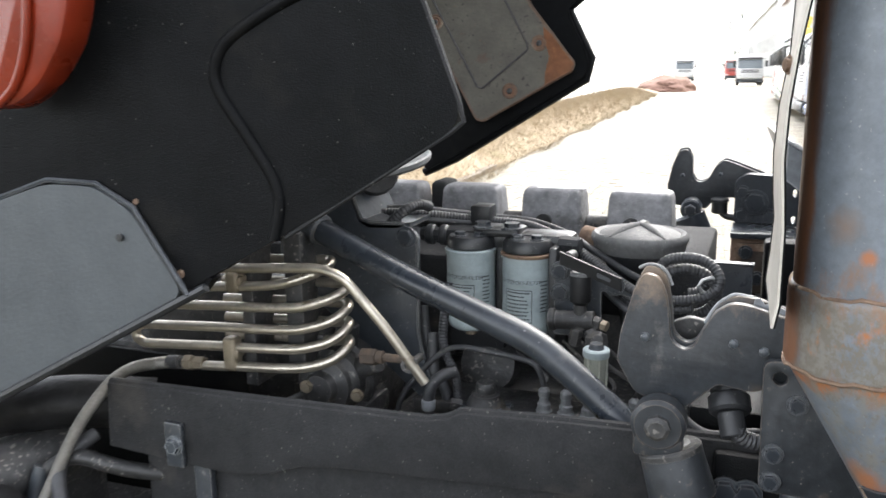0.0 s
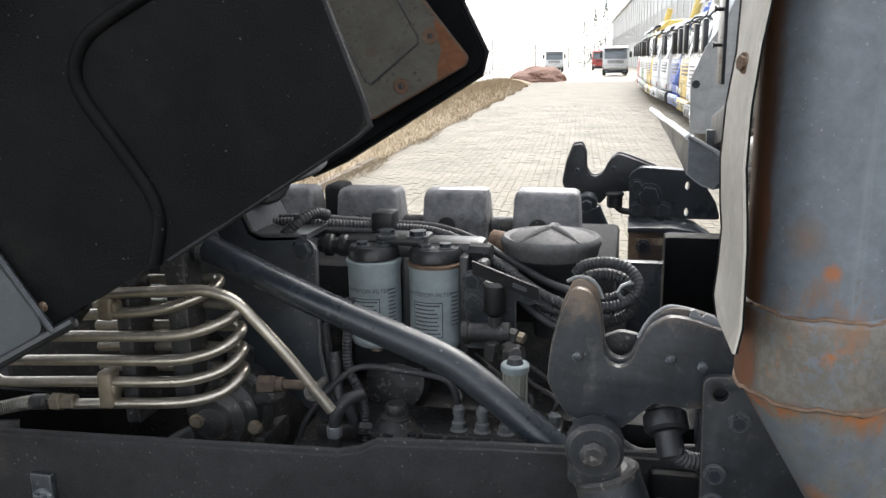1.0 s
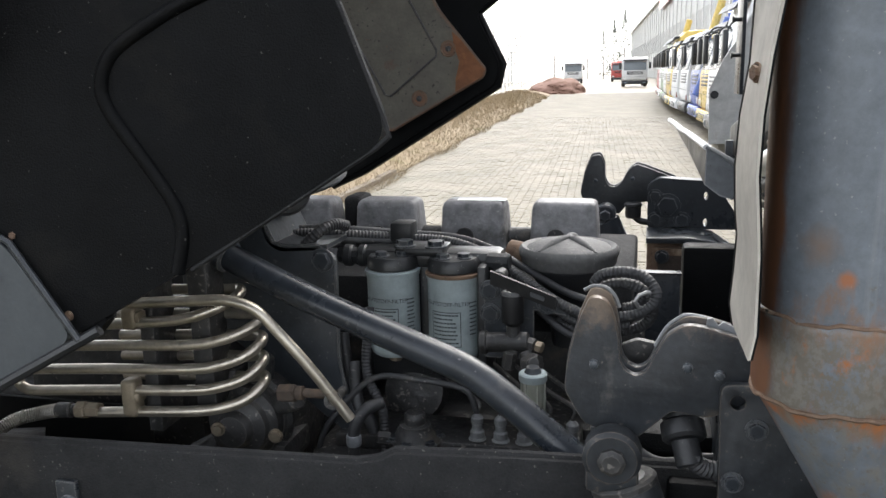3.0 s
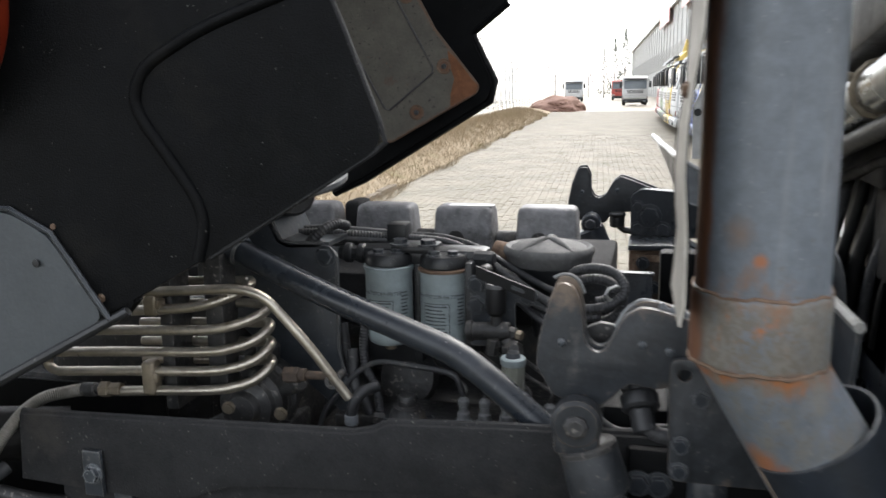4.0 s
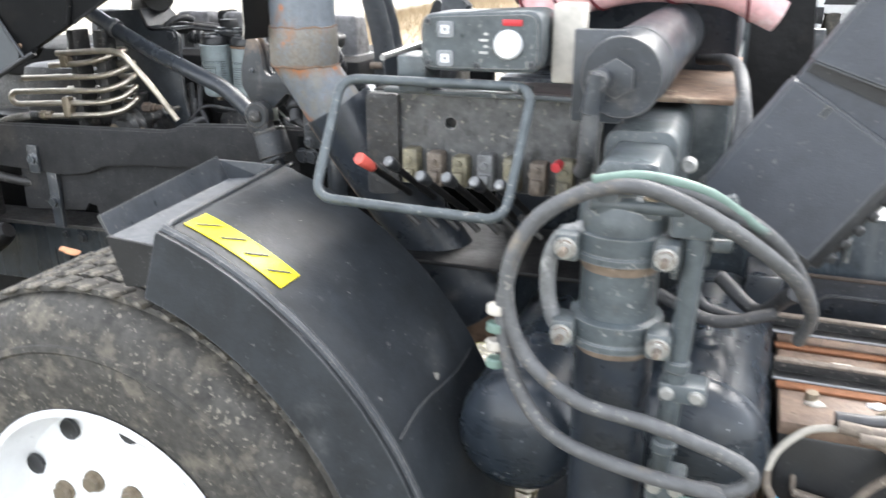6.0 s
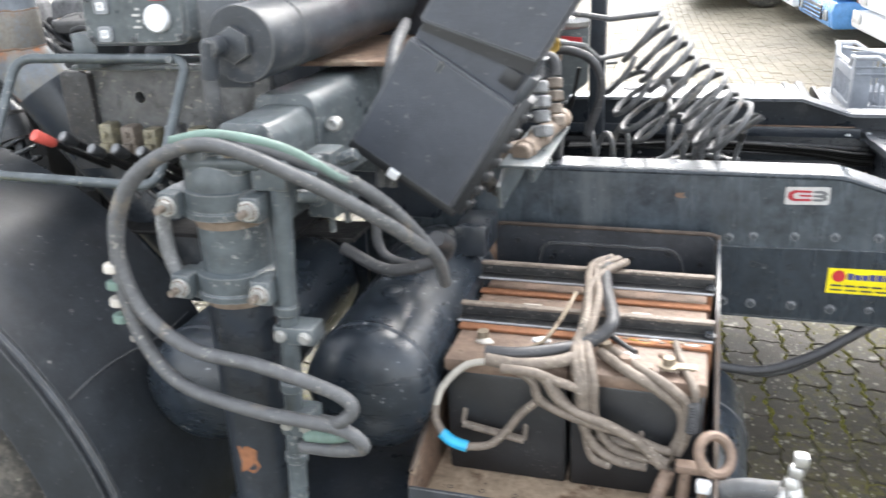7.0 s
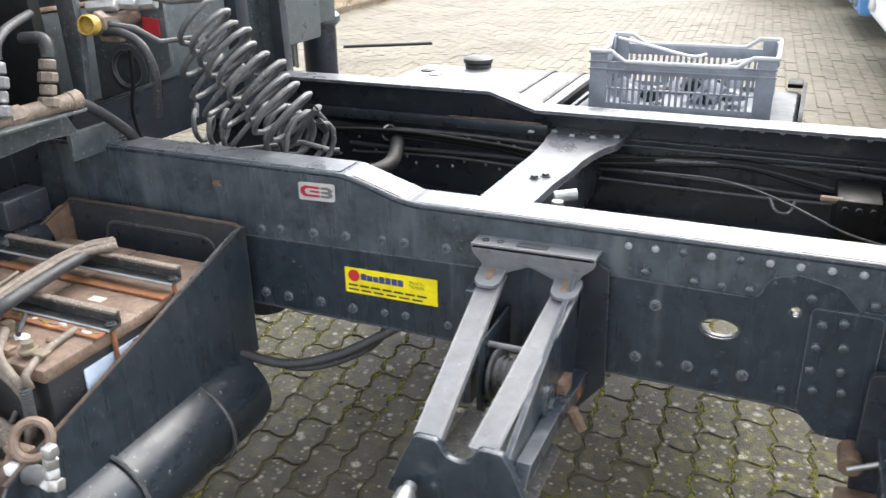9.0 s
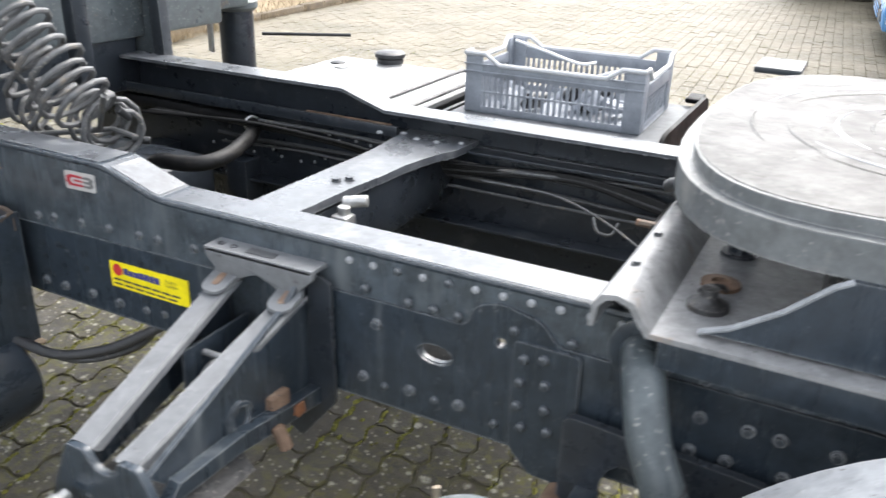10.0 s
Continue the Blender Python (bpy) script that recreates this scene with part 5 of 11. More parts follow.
part("hose_ferrule", join(cyl((-0.69, ys, 1.188), (-0.664, ys, 1.190), 0.0118, 14), cyl((-0.664, ys, 1.190), (-0.653, ys, 1.191), 0.0095, 14)), "grime", coil)
part("ring_union", join(cyl((-0.256, 1.455, 1.222), (-0.256, 1.50, 1.222), 0.007, 12), lathe([(0.0125, 0), (0.0125, 0.008), (0.007, 0.009), (0.005, 0.004)], (-0.254, 1.452, 1.226), (0.3, -1, 0.2), 16)), "grime", coil)
hose("braided_hose", ribbed([(-0.688, ys, 1.188), (-0.718, 1.418, 1.183), (-0.742, 1.397, 1.180), (-0.758, 1.37, 1.168), (-0.767, 1.34, 1.146), (-0.779, 1.31, 1.113), (-0.79, 1.285, 1.073), (-0.80, 1.262, 1.03), (-0.815, 1.245, 0.985), (-0.84, 1.22, 0.90), (-0.865, 1.20, 0.80)], 0.0108, 0.0034, 14), "braid", (-0.8, 1.38, 1.1), "braided steel hose leading down from the coil", "hose")

# noise shield and front frame rail
sh = thing("noise_shield", (-0.25, 1.35, 1.05), "black felt-lined noise shield along the engine bay", "noise shield")
part("upper_flap", slab([(-0.742, 1.176), (-0.45, 1.184), (-0.18, 1.192), (-0.15, 1.199), (-0.128, 1.211), (0.02, 1.219), (0.26, 1.226), (0.26, 1.118), (0.10, 1.122), (-0.30, 1.098), (-0.385, 1.088), (-0.44, 1.066), (-0.52, 1.054), (-0.75, 1.064)], 1.335, 1.352, bevel=0.004), "felt", sh)
part("flap_rim", sweep([Vector((x, 1.346, z)) for x, z in ((-0.742, 1.176), (-0.45, 1.184), (-0.18, 1.192), (-0.15, 1.199), (-0.128, 1.211), (0.02, 1.219), (0.26, 1.226))], 0.006, 8), "felt", sh)
part("lower_panel", slab([(-0.69, 1.075), (0.30, 1.13), (0.30, 0.975), (0.0, 0.965), (-0.44, 0.94), (-0.445, 0.972), (-0.47, 0.975), (-0.485, 0.955), (-0.69, 0.94)], 1.356, 1.366, bevel=0.002), "felt", sh)
part("strap", join(box(-0.625, -0.592, 1.325, 1.335, 1.055, 1.13, 0.003), box(-0.585, -0.553, 1.34, 1.354, 0.90, 1.06, 0.003)), "anthracite", sh)
bolt(sh, (-0.605, 1.325, 1.094), kind="railhex", scale=1.0)
bolt(sh, (-0.57, 1.34, 0.975), kind="black", scale=1.2)
for x, z in ((-0.19, 1.0), (-0.13, 1.002)):
    bolt(sh, (x, 1.354, z), kind="railhex", scale=0.7)
fr = thing("front_frame_rail", (0.0, 1.45, 0.68), "black front chassis rail with bolts under the engine bay", "chassis rail")
part("web", slab([(-1.5, 0.66), (0.95, 0.72), (0.95, 0.93), (-1.5, 0.86)], 1.45, 1.46, holes=(disc(-0.30, 0.845, 0.014), disc(-0.115, 0.84, 0.012))), "rail", fr)
part("top_flange", slab([(-1.5, 0.86), (0.95, 0.93), (0.95, 0.940), (-1.5, 0.870)], 1.38, 1.50), "grime", fr)
for x in (-0.66, -0.60, -0.50, -0.42, -0.35, -0.24, -0.18, 0.02):
    bolt(fr, (x, 1.448, 0.855 + 0.028 * x + random.uniform(-0.012, 0.004)), kind="black", scale=random.choice((0.8, 1.1, 1.3)))
for x in (-0.66, -0.62, -0.58):
    bolt(fr, (x, 1.448, 0.77), kind="black", scale=1.1)
part("step_bracket", moved(box(-0.02, 0.02, 1.40, 1.448, -0.06, 0.06, 0.003), Matrix.Translation((-0.43, 0, 0.80)) @ Matrix.Rotation(0.25, 4, "Y")), "anthracite", fr)
# Dark backing sheets, added so the gaps round the rail stay in shade.
part("splash_panel", box(-1.5, -0.2, 1.47, 1.48, 0.12, 0.72, 0.003), "cab", fr)
part("inner_wall", box(-1.5, -0.60, 1.52, 1.53, 0.87, 1.16, 0.003), "cab", fr)
for k in range(5):
    part("rail_scuff", box(-0.42 + 0.035 * k, -0.405 + 0.035 * k, 1.4485, 1.4495, 0.81 + 0.02 * (k % 3), 0.83 + 0.02 * (k % 3), 0), "palepaint", fr, "scuffed paint", smooth=0)
# steering gear and lines in front of the rail
sg = thing("steering_gear", (-0.95, 1.3, 0.8), "grimy steering box with hoses beside the frame rail", "steering gear")
part("housing", join(cyl((-0.95, 1.2, 1.0), (-0.88, 1.4, 1.02), 0.06, 18), box(-1.1, -0.85, 1.25, 1.44, 0.8, 1.0, 0.03)), "grime", sg)
part("elbow_pipe", pipe([(-0.90, 1.28, 0.93), (-0.84, 1.28, 1.03), (-0.79, 1.30, 1.06), (-0.72, 1.33, 1.03), (-0.62, 1.40, 1.0)], 0.013, 0.04), "grime", sg)
part("wet_pipe", tube([(-0.84, 1.28, 1.04), (-0.845, 1.26, 0.98), (-0.835, 1.25, 0.92), (-0.85, 1.24, 0.86)], 0.014), "anthracite", sg, "dented dark pipe")
part("drag_link", sweep(curve_points([(-1.05, 1.16, 0.66), (-0.86, 1.16, 0.775), (-0.69, 1.16, 0.872), (-0.60, 1.165, 0.925), (-0.562, 1.17, 0.948)], 5), [0.036] * 12 + [0.035, 0.034, 0.033, 0.032, 0.031, 0.030, 0.028, 0.026, 0.020], 14), "soot", sg, "muddy steering arm")
part("rusty_clamp", lathe([(0.037, 0), (0.040, 0.004), (0.039, 0.022), (0.036, 0.026)], (-0.790, 1.16, 0.815), (0.87, 0, 0.5), 14), "brownrust", sg)
part("round_boot", lathe([(0.03, 0), (0.062, 0.02), (0.07, 0.06), (0.055, 0.10), (0.03, 0.11)], (-0.86, 1.17, 0.93), (0.1, 0, 1), 22), "soot", sg, "dusty rubber boot")
part("boot", sweep(curve_points([(-1.02, 1.22, 0.74), (-0.90, 1.22, 0.79), (-0.77, 1.22, 0.85)], 10), [0.034 if i % 2 else 0.028 for i in range(21)], 14), "brownrust", sg, "muddy rubber boot")
part("big_hose", tube([(-1.3, 1.30, 1.08), (-1.0, 1.32, 1.10), (-0.85, 1.36, 1.12), (-0.74, 1.44, 1.10)], 0.045, 6, 16), "soot", sg)
for pts, r, m in (([(-0.70, 1.22, 0.95), (-0.76, 1.24, 0.99), (-0.80, 1.28, 1.05), (-0.78, 1.34, 1.08)], 0.012, "rubber"), ([(-0.95, 1.2, 1.1), (-0.9, 1.2, 0.98), (-0.87, 1.2, 0.85)], 0.008, "hose"), ([(-1.05, 1.25, 0.95), (-0.98, 1.22, 1.0), (-0.9, 1.22, 0.92), (-0.93, 1.2, 0.75)], 0.010, "rubber")):
    part("line", tube(pts, r), m, sg)

# air intake disc behind the near panel
sn = thing("intake_bellows", (-0.365, 1.62, 1.45), "black rubber intake bellows with a pale flange", "intake bellows")
part("bellows", sweep(curve_points([(-0.385, 1.625, 1.502), (-0.42, 1.66, 1.495), (-0.50, 1.72, 1.47), (-0.56, 1.80, 1.40)], 6), [0.040 + 0.005 * (i % 2) for i in range(19)], 18), "rubber", sn)
part("flange", lathe([(0.050, -0.008), (0.084, -0.002), (0.090, 0.003), (0.091, 0.010), (0.088, 0.012), (0.080, 0.006), (0.050, 0.009), (0.0, 0.010)], (-0.366, 1.595, 1.510), (-0.10, -0.16, 1), 36), "engine", sn)

# ---- cab latches ----
HOOK = [(-0.005, 0.148), (0.012, 0.145), (0.021, 0.127), (0.026, 0.102), (0.028, 0.076), (0.034, 0.066), (0.044, 0.061), (0.054, 0.066), (0.062, 0.083), (0.074, 0.108), (0.093, 0.121), (0.113, 0.119), (0.160, 0.105), (0.17, 0.085), (0.17, 0.035), (0.138, 0.032), (0.130, 0.022), (0.117, 0.019), (0.096, 0.022), (0.082, 0.024), (0.066, 0.008), (0.045, -0.012), (-0.010, 0.002), (-0.032, 0.040), (-0.029, 0.075), (-0.017, 0.12)]


FAR_HOOK = [(0.016, 1.446), (0.040, 1.450), (0.052, 1.424), (0.053, 1.383), (0.063, 1.365), (0.078, 1.361), (0.095, 1.371), (0.114, 1.408), (0.135, 1.424), (0.165, 1.414), (0.235, 1.387), (0.235, 1.330), (0.182, 1.323), (0.115, 1.319), (0.094, 1.288), (0.010, 1.296), (-0.013, 1.344), (-0.002, 1.399)]


def latch(x, y, z, outline, rivets, label, worn):
    th = thing("cab_latch", (x, y, z), label, "cab latch", "cab latches")
    for dy, ds in ((0.0, 1.0), (0.022, 1.03)):
        part("hook_plate", slab(round_outline([(x + (u - x) * ds, z + (v - z) * ds) for u, v in outline], 0.008, 3), y + dy, y + dy + 0.012, bevel=0.002), "hook" if worn else "latch", th)
    for u, v in rivets:
        bolt(th, (u, y, v), kind="rail", scale=0.5, name="rivet")
    if worn:
        for name, run, kind, note in (("bare_edge", ((-0.013, 0.146), (-0.003, 0.151), (0.010, 0.150), (0.019, 0.142), (0.025, 0.128)), "engine", "bare worn edge"), ("bare_rim", ((0.064, 0.086), (0.070, 0.099), (0.077, 0.110), (0.086, 0.118), (0.096, 0.123), (0.114, 0.121)), "palebolt", "bare worn metal rim")):
            part(name, sweep(curve_points([(x + u, y + 0.027, z + v + 0.001) for u, v in run], 4), 0.0022, 8), kind, th, note)
        part("torn_strip", slab([(x + u, z + v) for u, v in ((0.114, 0.112), (0.116, 0.124), (0.121, 0.125), (0.127, 0.117), (0.132, 0.121), (0.147, 0.114), (0.166, 0.108), (0.166, 0.098), (0.140, 0.100), (0.127, 0.104))], y + 0.0145, y + 0.0175), "palepaint", th, "torn pale strip along the edge")
        part("back_plate", slab(round_outline([(x + 0.022, z + 0.055), (x + 0.026, z + 0.078), (x + 0.045, z + 0.086), (x + 0.066, z + 0.082), (x + 0.075, z + 0.06), (x + 0.05, z + 0.05)], 0.004, 2), y + 0.05, y + 0.06, bevel=0.001), "grime", th)
    return th


latch(0.118, 1.285, 1.29, [(0.118 + u, 1.29 + v) for u, v in HOOK], ((0.118, 1.362), (0.215, 1.364), (0.247, 1.358)), "dark grey steel cab latch hook with worn edges", True)
latch(0.045, 2.70, 1.29, FAR_HOOK, ((0.028, 1.378), (0.126, 1.384)), "black steel cab latch hook on the far side", False)
lb = thing("latch_bracket", (0.25, 1.32, 1.15), "dark steel latch bracket with hole beside the upright pipe", "bracket")
part("plate", slab(round_outline([(0.247, 1.354), (0.250, 1.20), (0.40, 1.20), (0.40, 1.358)], 0.012), 1.268, 1.280, holes=(disc(0.265, 1.335, 0.0075),), bevel=0.0015), "latch", lb)
part("spacer", box(0.30, 0.38, 1.280, 1.345, 1.22, 1.30, 0.004), "black", lb)
part("web", box(0.25, 0.42, 1.33, 1.45, 1.10, 1.32, 0.004), "black", lb)
for x, z in ((0.263, 1.248), (0.284, 1.308), (0.262, 1.215)):
    bolt(lb, (x, 1.267, z), kind="black", scale=0.8)
part("base", box(0.20, 0.5, 1.32, 1.5, 1.08, 1.215, 0.006), "cab", lb)
# Two dark blocks added as backing, to keep bright ground out of the gap.
part("inner_web", box(0.165, 0.26, 1.37, 1.47, 1.04, 1.25, 0.004), "cab", lb)
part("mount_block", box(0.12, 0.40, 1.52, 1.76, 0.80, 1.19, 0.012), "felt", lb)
for x in (0.215, 0.24):
    bolt(lb, (x, 1.318, 1.17), kind="black", scale=1.2)
plug = thing("cable_plug", (0.2, 1.30, 1.28), "black round cable plug with corrugated lead under the latch", "cable plug")
part("socket", join(cyl((0.208, 1.33, 1.32), (0.212, 1.315, 1.292), 0.021, 16), cyl((0.212, 1.315, 1.292), (0.216, 1.30, 1.275), 0.024, 16), cyl((0.215, 1.30, 1.278), (0.222, 1.285, 1.252), 0.015, 14)), "plastic", plug)
part("lead", ribbed([(0.222, 1.284, 1.262), (0.234, 1.289, 1.251), (0.252, 1.295, 1.246), (0.268, 1.298, 1.246), (0.286, 1.300, 1.248)], 0.0105), "rubber", plug)
for k in range(3):
    part("spare_lead", tube([(0.15, 1.36, 1.245 - 0.01 * k), (0.19, 1.35, 1.225 - 0.006 * k), (0.25, 1.35, 1.235 - 0.006 * k), (0.32, 1.36, 1.22)], 0.005), "rubber", plug)
# spring strut under the near latch
ss = thing("spring_strut", (0.17, 1.25, 1.05), "dark grey cab suspension strut with a coil spring", "strut")
AX = Vector((0.32, -0.10, -1)).normalized()
top = Vector((0.140, 1.285, 1.268))
part("eye", join(cyl((0.140, 1.250, 1.268), (0.140, 1.282, 1.268), 0.031, 24), box(0.112, 0.168, 1.252, 1.28, 1.228, 1.262, 0.006)), "latch", ss)
part("eye_bolt", lathe([(0.015, 0), (0.015, 0.006), (0.010, 0.010), (0, 0.010)], (0.140, 1.250, 1.268), (0, -1, 0), 8), "grime", ss)
sl = top + AX * 0.042
part("sleeve", lathe([(0.020, -0.008), (0.034, -0.002), (0.0365, 0.006), (0.0385, 0.048), (0.0385, 0.056), (0.033, 0.058)], sl, AX, 24), "latch", ss)
part("sleeve_lip", lathe([(0.034, -0.006), (0.037, -0.003), (0.037, 0.003), (0.033, 0.005)], sl, AX, 24), "grime", ss)
turns = []
Bm = basis(AX)
for i in range(120):
    a = i * 0.35
    turns.append(sl + Bm.to_3x3() @ Vector((0.030 * math.cos(a), 0.030 * math.sin(a), 0.058 + 0.0045 * a)))
part("spring", sweep(turns, 0.0055, 8), "anthracite", ss)
part("damper_rod", cyl(sl + AX * 0.05, sl + AX * 0.32, 0.014, 14), "anthracite", ss)
hose("canister", lathe([(0.0, 0.0), (0.026, 0.002), (0.032, 0.012), (0.032, 0.15), (0.026, 0.158), (0, 0.16)], (0.30, 1.34, 1.04), seg=22), "anthracite", (0.30, 1.34, 1.04), "dark grey pressure canister behind the mudguard", "canister")

# far latch carrier and far-side sheets
fb = thing("latch_carrier", (0.24, 2.65, 1.1), "black painted latch carrier bolted on the far side", "bracket")
part("plate", slab(round_outline([(0.166, 1.374), (0.196, 1.393), (0.336, 1.384), (0.388, 1.302), (0.40, 1.258), (0.168, 1.258)], 0.012), 2.655, 2.702, holes=(disc(0.314, 1.346, 0.0055, 10, 0.011), disc(0.314, 1.276, 0.0055, 10, 0.011))), "black", fb)
part("rusty_foot", box(0.168, 0.256, 2.52, 2.68, 1.10, 1.248, 0.005), "brownrust", fb)
part("cross_beam", box(0.175, 0.25, 2.27, 2.60, 1.02, 1.11, 0.006), "black", fb)
part("foot_plate", box(0.186, 0.27, 2.505, 2.519, 1.08, 1.236, 0.004), "sootrust", fb, "rust-browned foot plate")
part("foot_rust", join(box(0.184, 0.272, 2.5035, 2.505, 1.218, 1.236, 0), box(0.184, 0.196, 2.5035, 2.505, 1.10, 1.218, 0)), "brownrust", fb, "bare rust along the edge", smooth=0)
part("arm", slab([(0.166, 1.262), (0.27, 1.265), (0.33, 1.256), (0.41, 1.20), (0.41, 1.165), (0.33, 1.236), (0.27, 1.250), (0.166, 1.248)], 2.50, 2.656, bevel=0.003), "black", fb)
part("rust_run", slab([(0.355, 1.222), (0.385, 1.205), (0.392, 1.17), (0.372, 1.185)], 2.495, 2.50), "brownrust", fb)
for x, z, s in ((0.186, 1.344, 1.3), (0.218, 1.319, 2.3), (0.187, 1.284, 1.3), (0.255, 1.282, 1.5)):
    bolt(fb, (x, 2.652, z), kind="black", scale=s)
for x, z in ((0.205, 1.215), (0.235, 1.15)):
    bolt(fb, (x, 2.503, z), kind="black", scale=1.2)
part("eye_knob", join(cyl((0.060, 2.60, 1.300), (0.060, 2.66, 1.300), 0.027, 18), cyl((0.060, 2.585, 1.300), (0.060, 2.60, 1.300), 0.015, 6), lathe([(0.036, 0), (0.043, 0.006), (0.043, 0.10), (0.030, 0.112), (0.018, 0.14)], (0.052, 2.63, 1.284), (0.40, 0, -0.92), 24)), "black", fb)
part("socket", join(cyl((0.13, 2.67, 1.283), (0.13, 2.67, 1.318), 0.021, 14), cyl((0.13, 2.67, 1.312), (0.13, 2.67, 1.325), 0.024, 14), tube([(0.135, 2.67, 1.285), (0.15, 2.67, 1.275), (0.172, 2.67, 1.272)], 0.009)), "plastic", fb)
wf = thing("far_mudguard", (0.34, 2.75, 1.4), "pale grey far mudguard edge with black underside", "mudguard")
MG = [Vector(p) for p in ((0.222, 2.90, 1.528), (0.232, 2.70, 1.529), (0.240, 2.55, 1.527), (0.250, 2.40, 1.529), (0.275, 2.10, 1.522), (0.320, 2.09, 1.496), (0.355, 2.09, 1.465))]
ML = [Vector(p) for p in ((0.224, 2.90, 1.524), (0.235, 2.68, 1.518), (0.243, 2.52, 1.505), (0.254, 2.36, 1.490), (0.273, 2.08, 1.452), (0.300, 2.07, 1.432), (0.322, 2.07, 1.425))]


def ribbon(tops, lows, off):
    """A thin sheet between an upper and a lower line."""
    bm = bmesh.new()
    rows = [[bm.verts.new(p) for p in (a, b, b + off, a + off)] for a, b in zip(tops, lows)]
    for a, b in zip(rows, rows[1:]):
        for j in range(4):
            bm.faces.new((a[j], a[(j + 1) % 4], b[(j + 1) % 4], b[j]))
    bm.faces.new(rows[0])
    bm.faces.new(rows[-1])
    return bm


# One sheet in two tones: a darker run and a paler end.
part("shell", ribbon(MG[:5], ML[:5], Vector((0.012, 0.012, 0))), "anthracite", wf)
part("end_flap", ribbon(MG[4:], ML[4:], Vector((0.012, 0.012, 0))), "armpaint", wf, "paler grey end of the shell")
part("rolled_edge", sweep(MG[:5], 0.006, 8), "white", wf, "pale worn rolled edge")
part("hem", sweep(MG[4:], 0.004, 6), "armpaint", wf)
cs = thing("folded_sheet", (0.40, 3.3, 1.5), "pale grey folded crane sheet with a drilled edge", "sheet panel")
part("sheet", slab([(0.356, 1.425), (0.351, 1.60), (0.392, 1.70), (0.44, 1.77), (0.50, 1.90), (0.56, 2.25), (0.62, 2.25), (0.62, 1.425)], 3.30, 3.31), "palesheet", cs)
part("edge_hole", lathe([(0.013, 0), (0.013, 0.003), (0.007, 0.003)], (0.368, 3.298, 1.585), (0, -1, 0), 12), "plastic", cs)
part("lower_plate", box(0.376, 0.62, 2.90, 2.92, 1.375, 1.47, 0.003), "black", cs, "black lower plate")

# ---- upright pipe with its elbow ----
st = thing("upright_pipe", (0.328, 1.15, 1.30), "weathered blue-grey upright pipe with rusty weld seams", "upright pipe")
SX, SY = 0.328, 1.15
part("upper_tube", lathe([(0.0635, 1.475), (0.0635, 2.7)], (SX, SY, 0), seg=48), "stack", st)
part("sleeve", lathe([(0.064, 1.398), (0.0660, 1.402), (0.0672, 1.407), (0.0672, 1.468), (0.066, 1.474), (0.0635, 1.476)], (SX, SY, 0), seg=48), "stack", st)


def wobbly_ring(z, r, w):
    return sweep([Vector((SX + r * math.cos(a * 0.1257), SY + r * math.sin(a * 0.1257), z + 0.0015 * math.sin(a * 0.9) + 0.001 * math.sin(a * 2.3))) for a in range(50)], w, 6, closed=True)


part("weld_seam", wobbly_ring(1.401, 0.0660, 0.0022), "brownrust", st)
part("weld_seam", wobbly_ring(1.474, 0.0652, 0.0018), "brownrust", st)
bm = bmesh.new()
rows = []
for z in (1.405, 1.396, 1.36, 1.32, 1.28, 1.24, 1.20):
    d = 1.402 - z if z < 1.402 else 0.0
    rows.append([bm.verts.new((SX + 0.60 * d + (0.0655 - 0.045 * d) * math.cos(a * math.pi / 24), SY + 0.20 * d + (0.0655 - 0.03 * d) * math.sin(a * math.pi / 24), z + 0.14 * d * math.cos(a * math.pi / 24))) for a in range(48)])
for a, b in zip(rows, rows[1:]):
    for i in range(48):
        bm.faces.new((a[i], a[(i + 1) % 48], b[(i + 1) % 48], b[i]))
elbow = bm
part("elbow", elbow, "stack", st)
dk = thing("duct_shield", (0.45, 1.2, 0.9), "black half-round shield over the pipe's lower run with a rusty edge", "duct shield")
DP = [Vector(p) for p in ((0.386, 1.172, 1.322), (0.440, 1.19, 1.228), (0.520, 1.22, 1.10), (0.660, 1.275, 0.875))]


def half_shell(path, r, a0, a1, seg=22, thick=0.004):
    """A part-round shell along a path; angles are measured round the path from its upper side."""
    bm = bmesh.new()
    rows = []
    for i, p in enumerate(path):
        t = (path[min(i + 1, len(path) - 1)] - path[max(i - 1, 0)]).normalized()
        side = t.cross(Vector((0, 0, 1))).normalized()
        up = side.cross(t)
        rows.append([[bm.verts.new(p + (up * math.cos(a) + side * math.sin(a)) * rr) for a in [a0 + (a1 - a0) * j / seg for j in range(seg + 1)]] for rr in (r, r - thick)])
    for a, b in zip(rows, rows[1:]):
        for j in range(seg):
            bm.faces.new((a[0][j], a[0][j + 1], b[0][j + 1], b[0][j]))
            bm.faces.new((a[1][j + 1], a[1][j], b[1][j], b[1][j + 1]))
        for j in (0, seg):
            bm.faces.new((a[0][j], b[0][j], b[1][j], a[1][j]))
    for row in (rows[0], rows[-1]):
        for j in range(seg):
            bm.faces.new((row[0][j], row[1][j], row[1][j + 1], row[0][j + 1]))
    return bm


part("shell", half_shell(curve_points(DP, 8), 0.071, -1.2, 2.9), "black", dk)
part("inner_pipe", sweep(curve_points([Vector((0.452, 1.195, 1.20)), Vector((0.525, 1.22, 1.085)), Vector((0.68, 1.285, 0.83))], 6), 0.060, 24), "brownrust", dk, "brown rusty inner pipe end")
edge = []
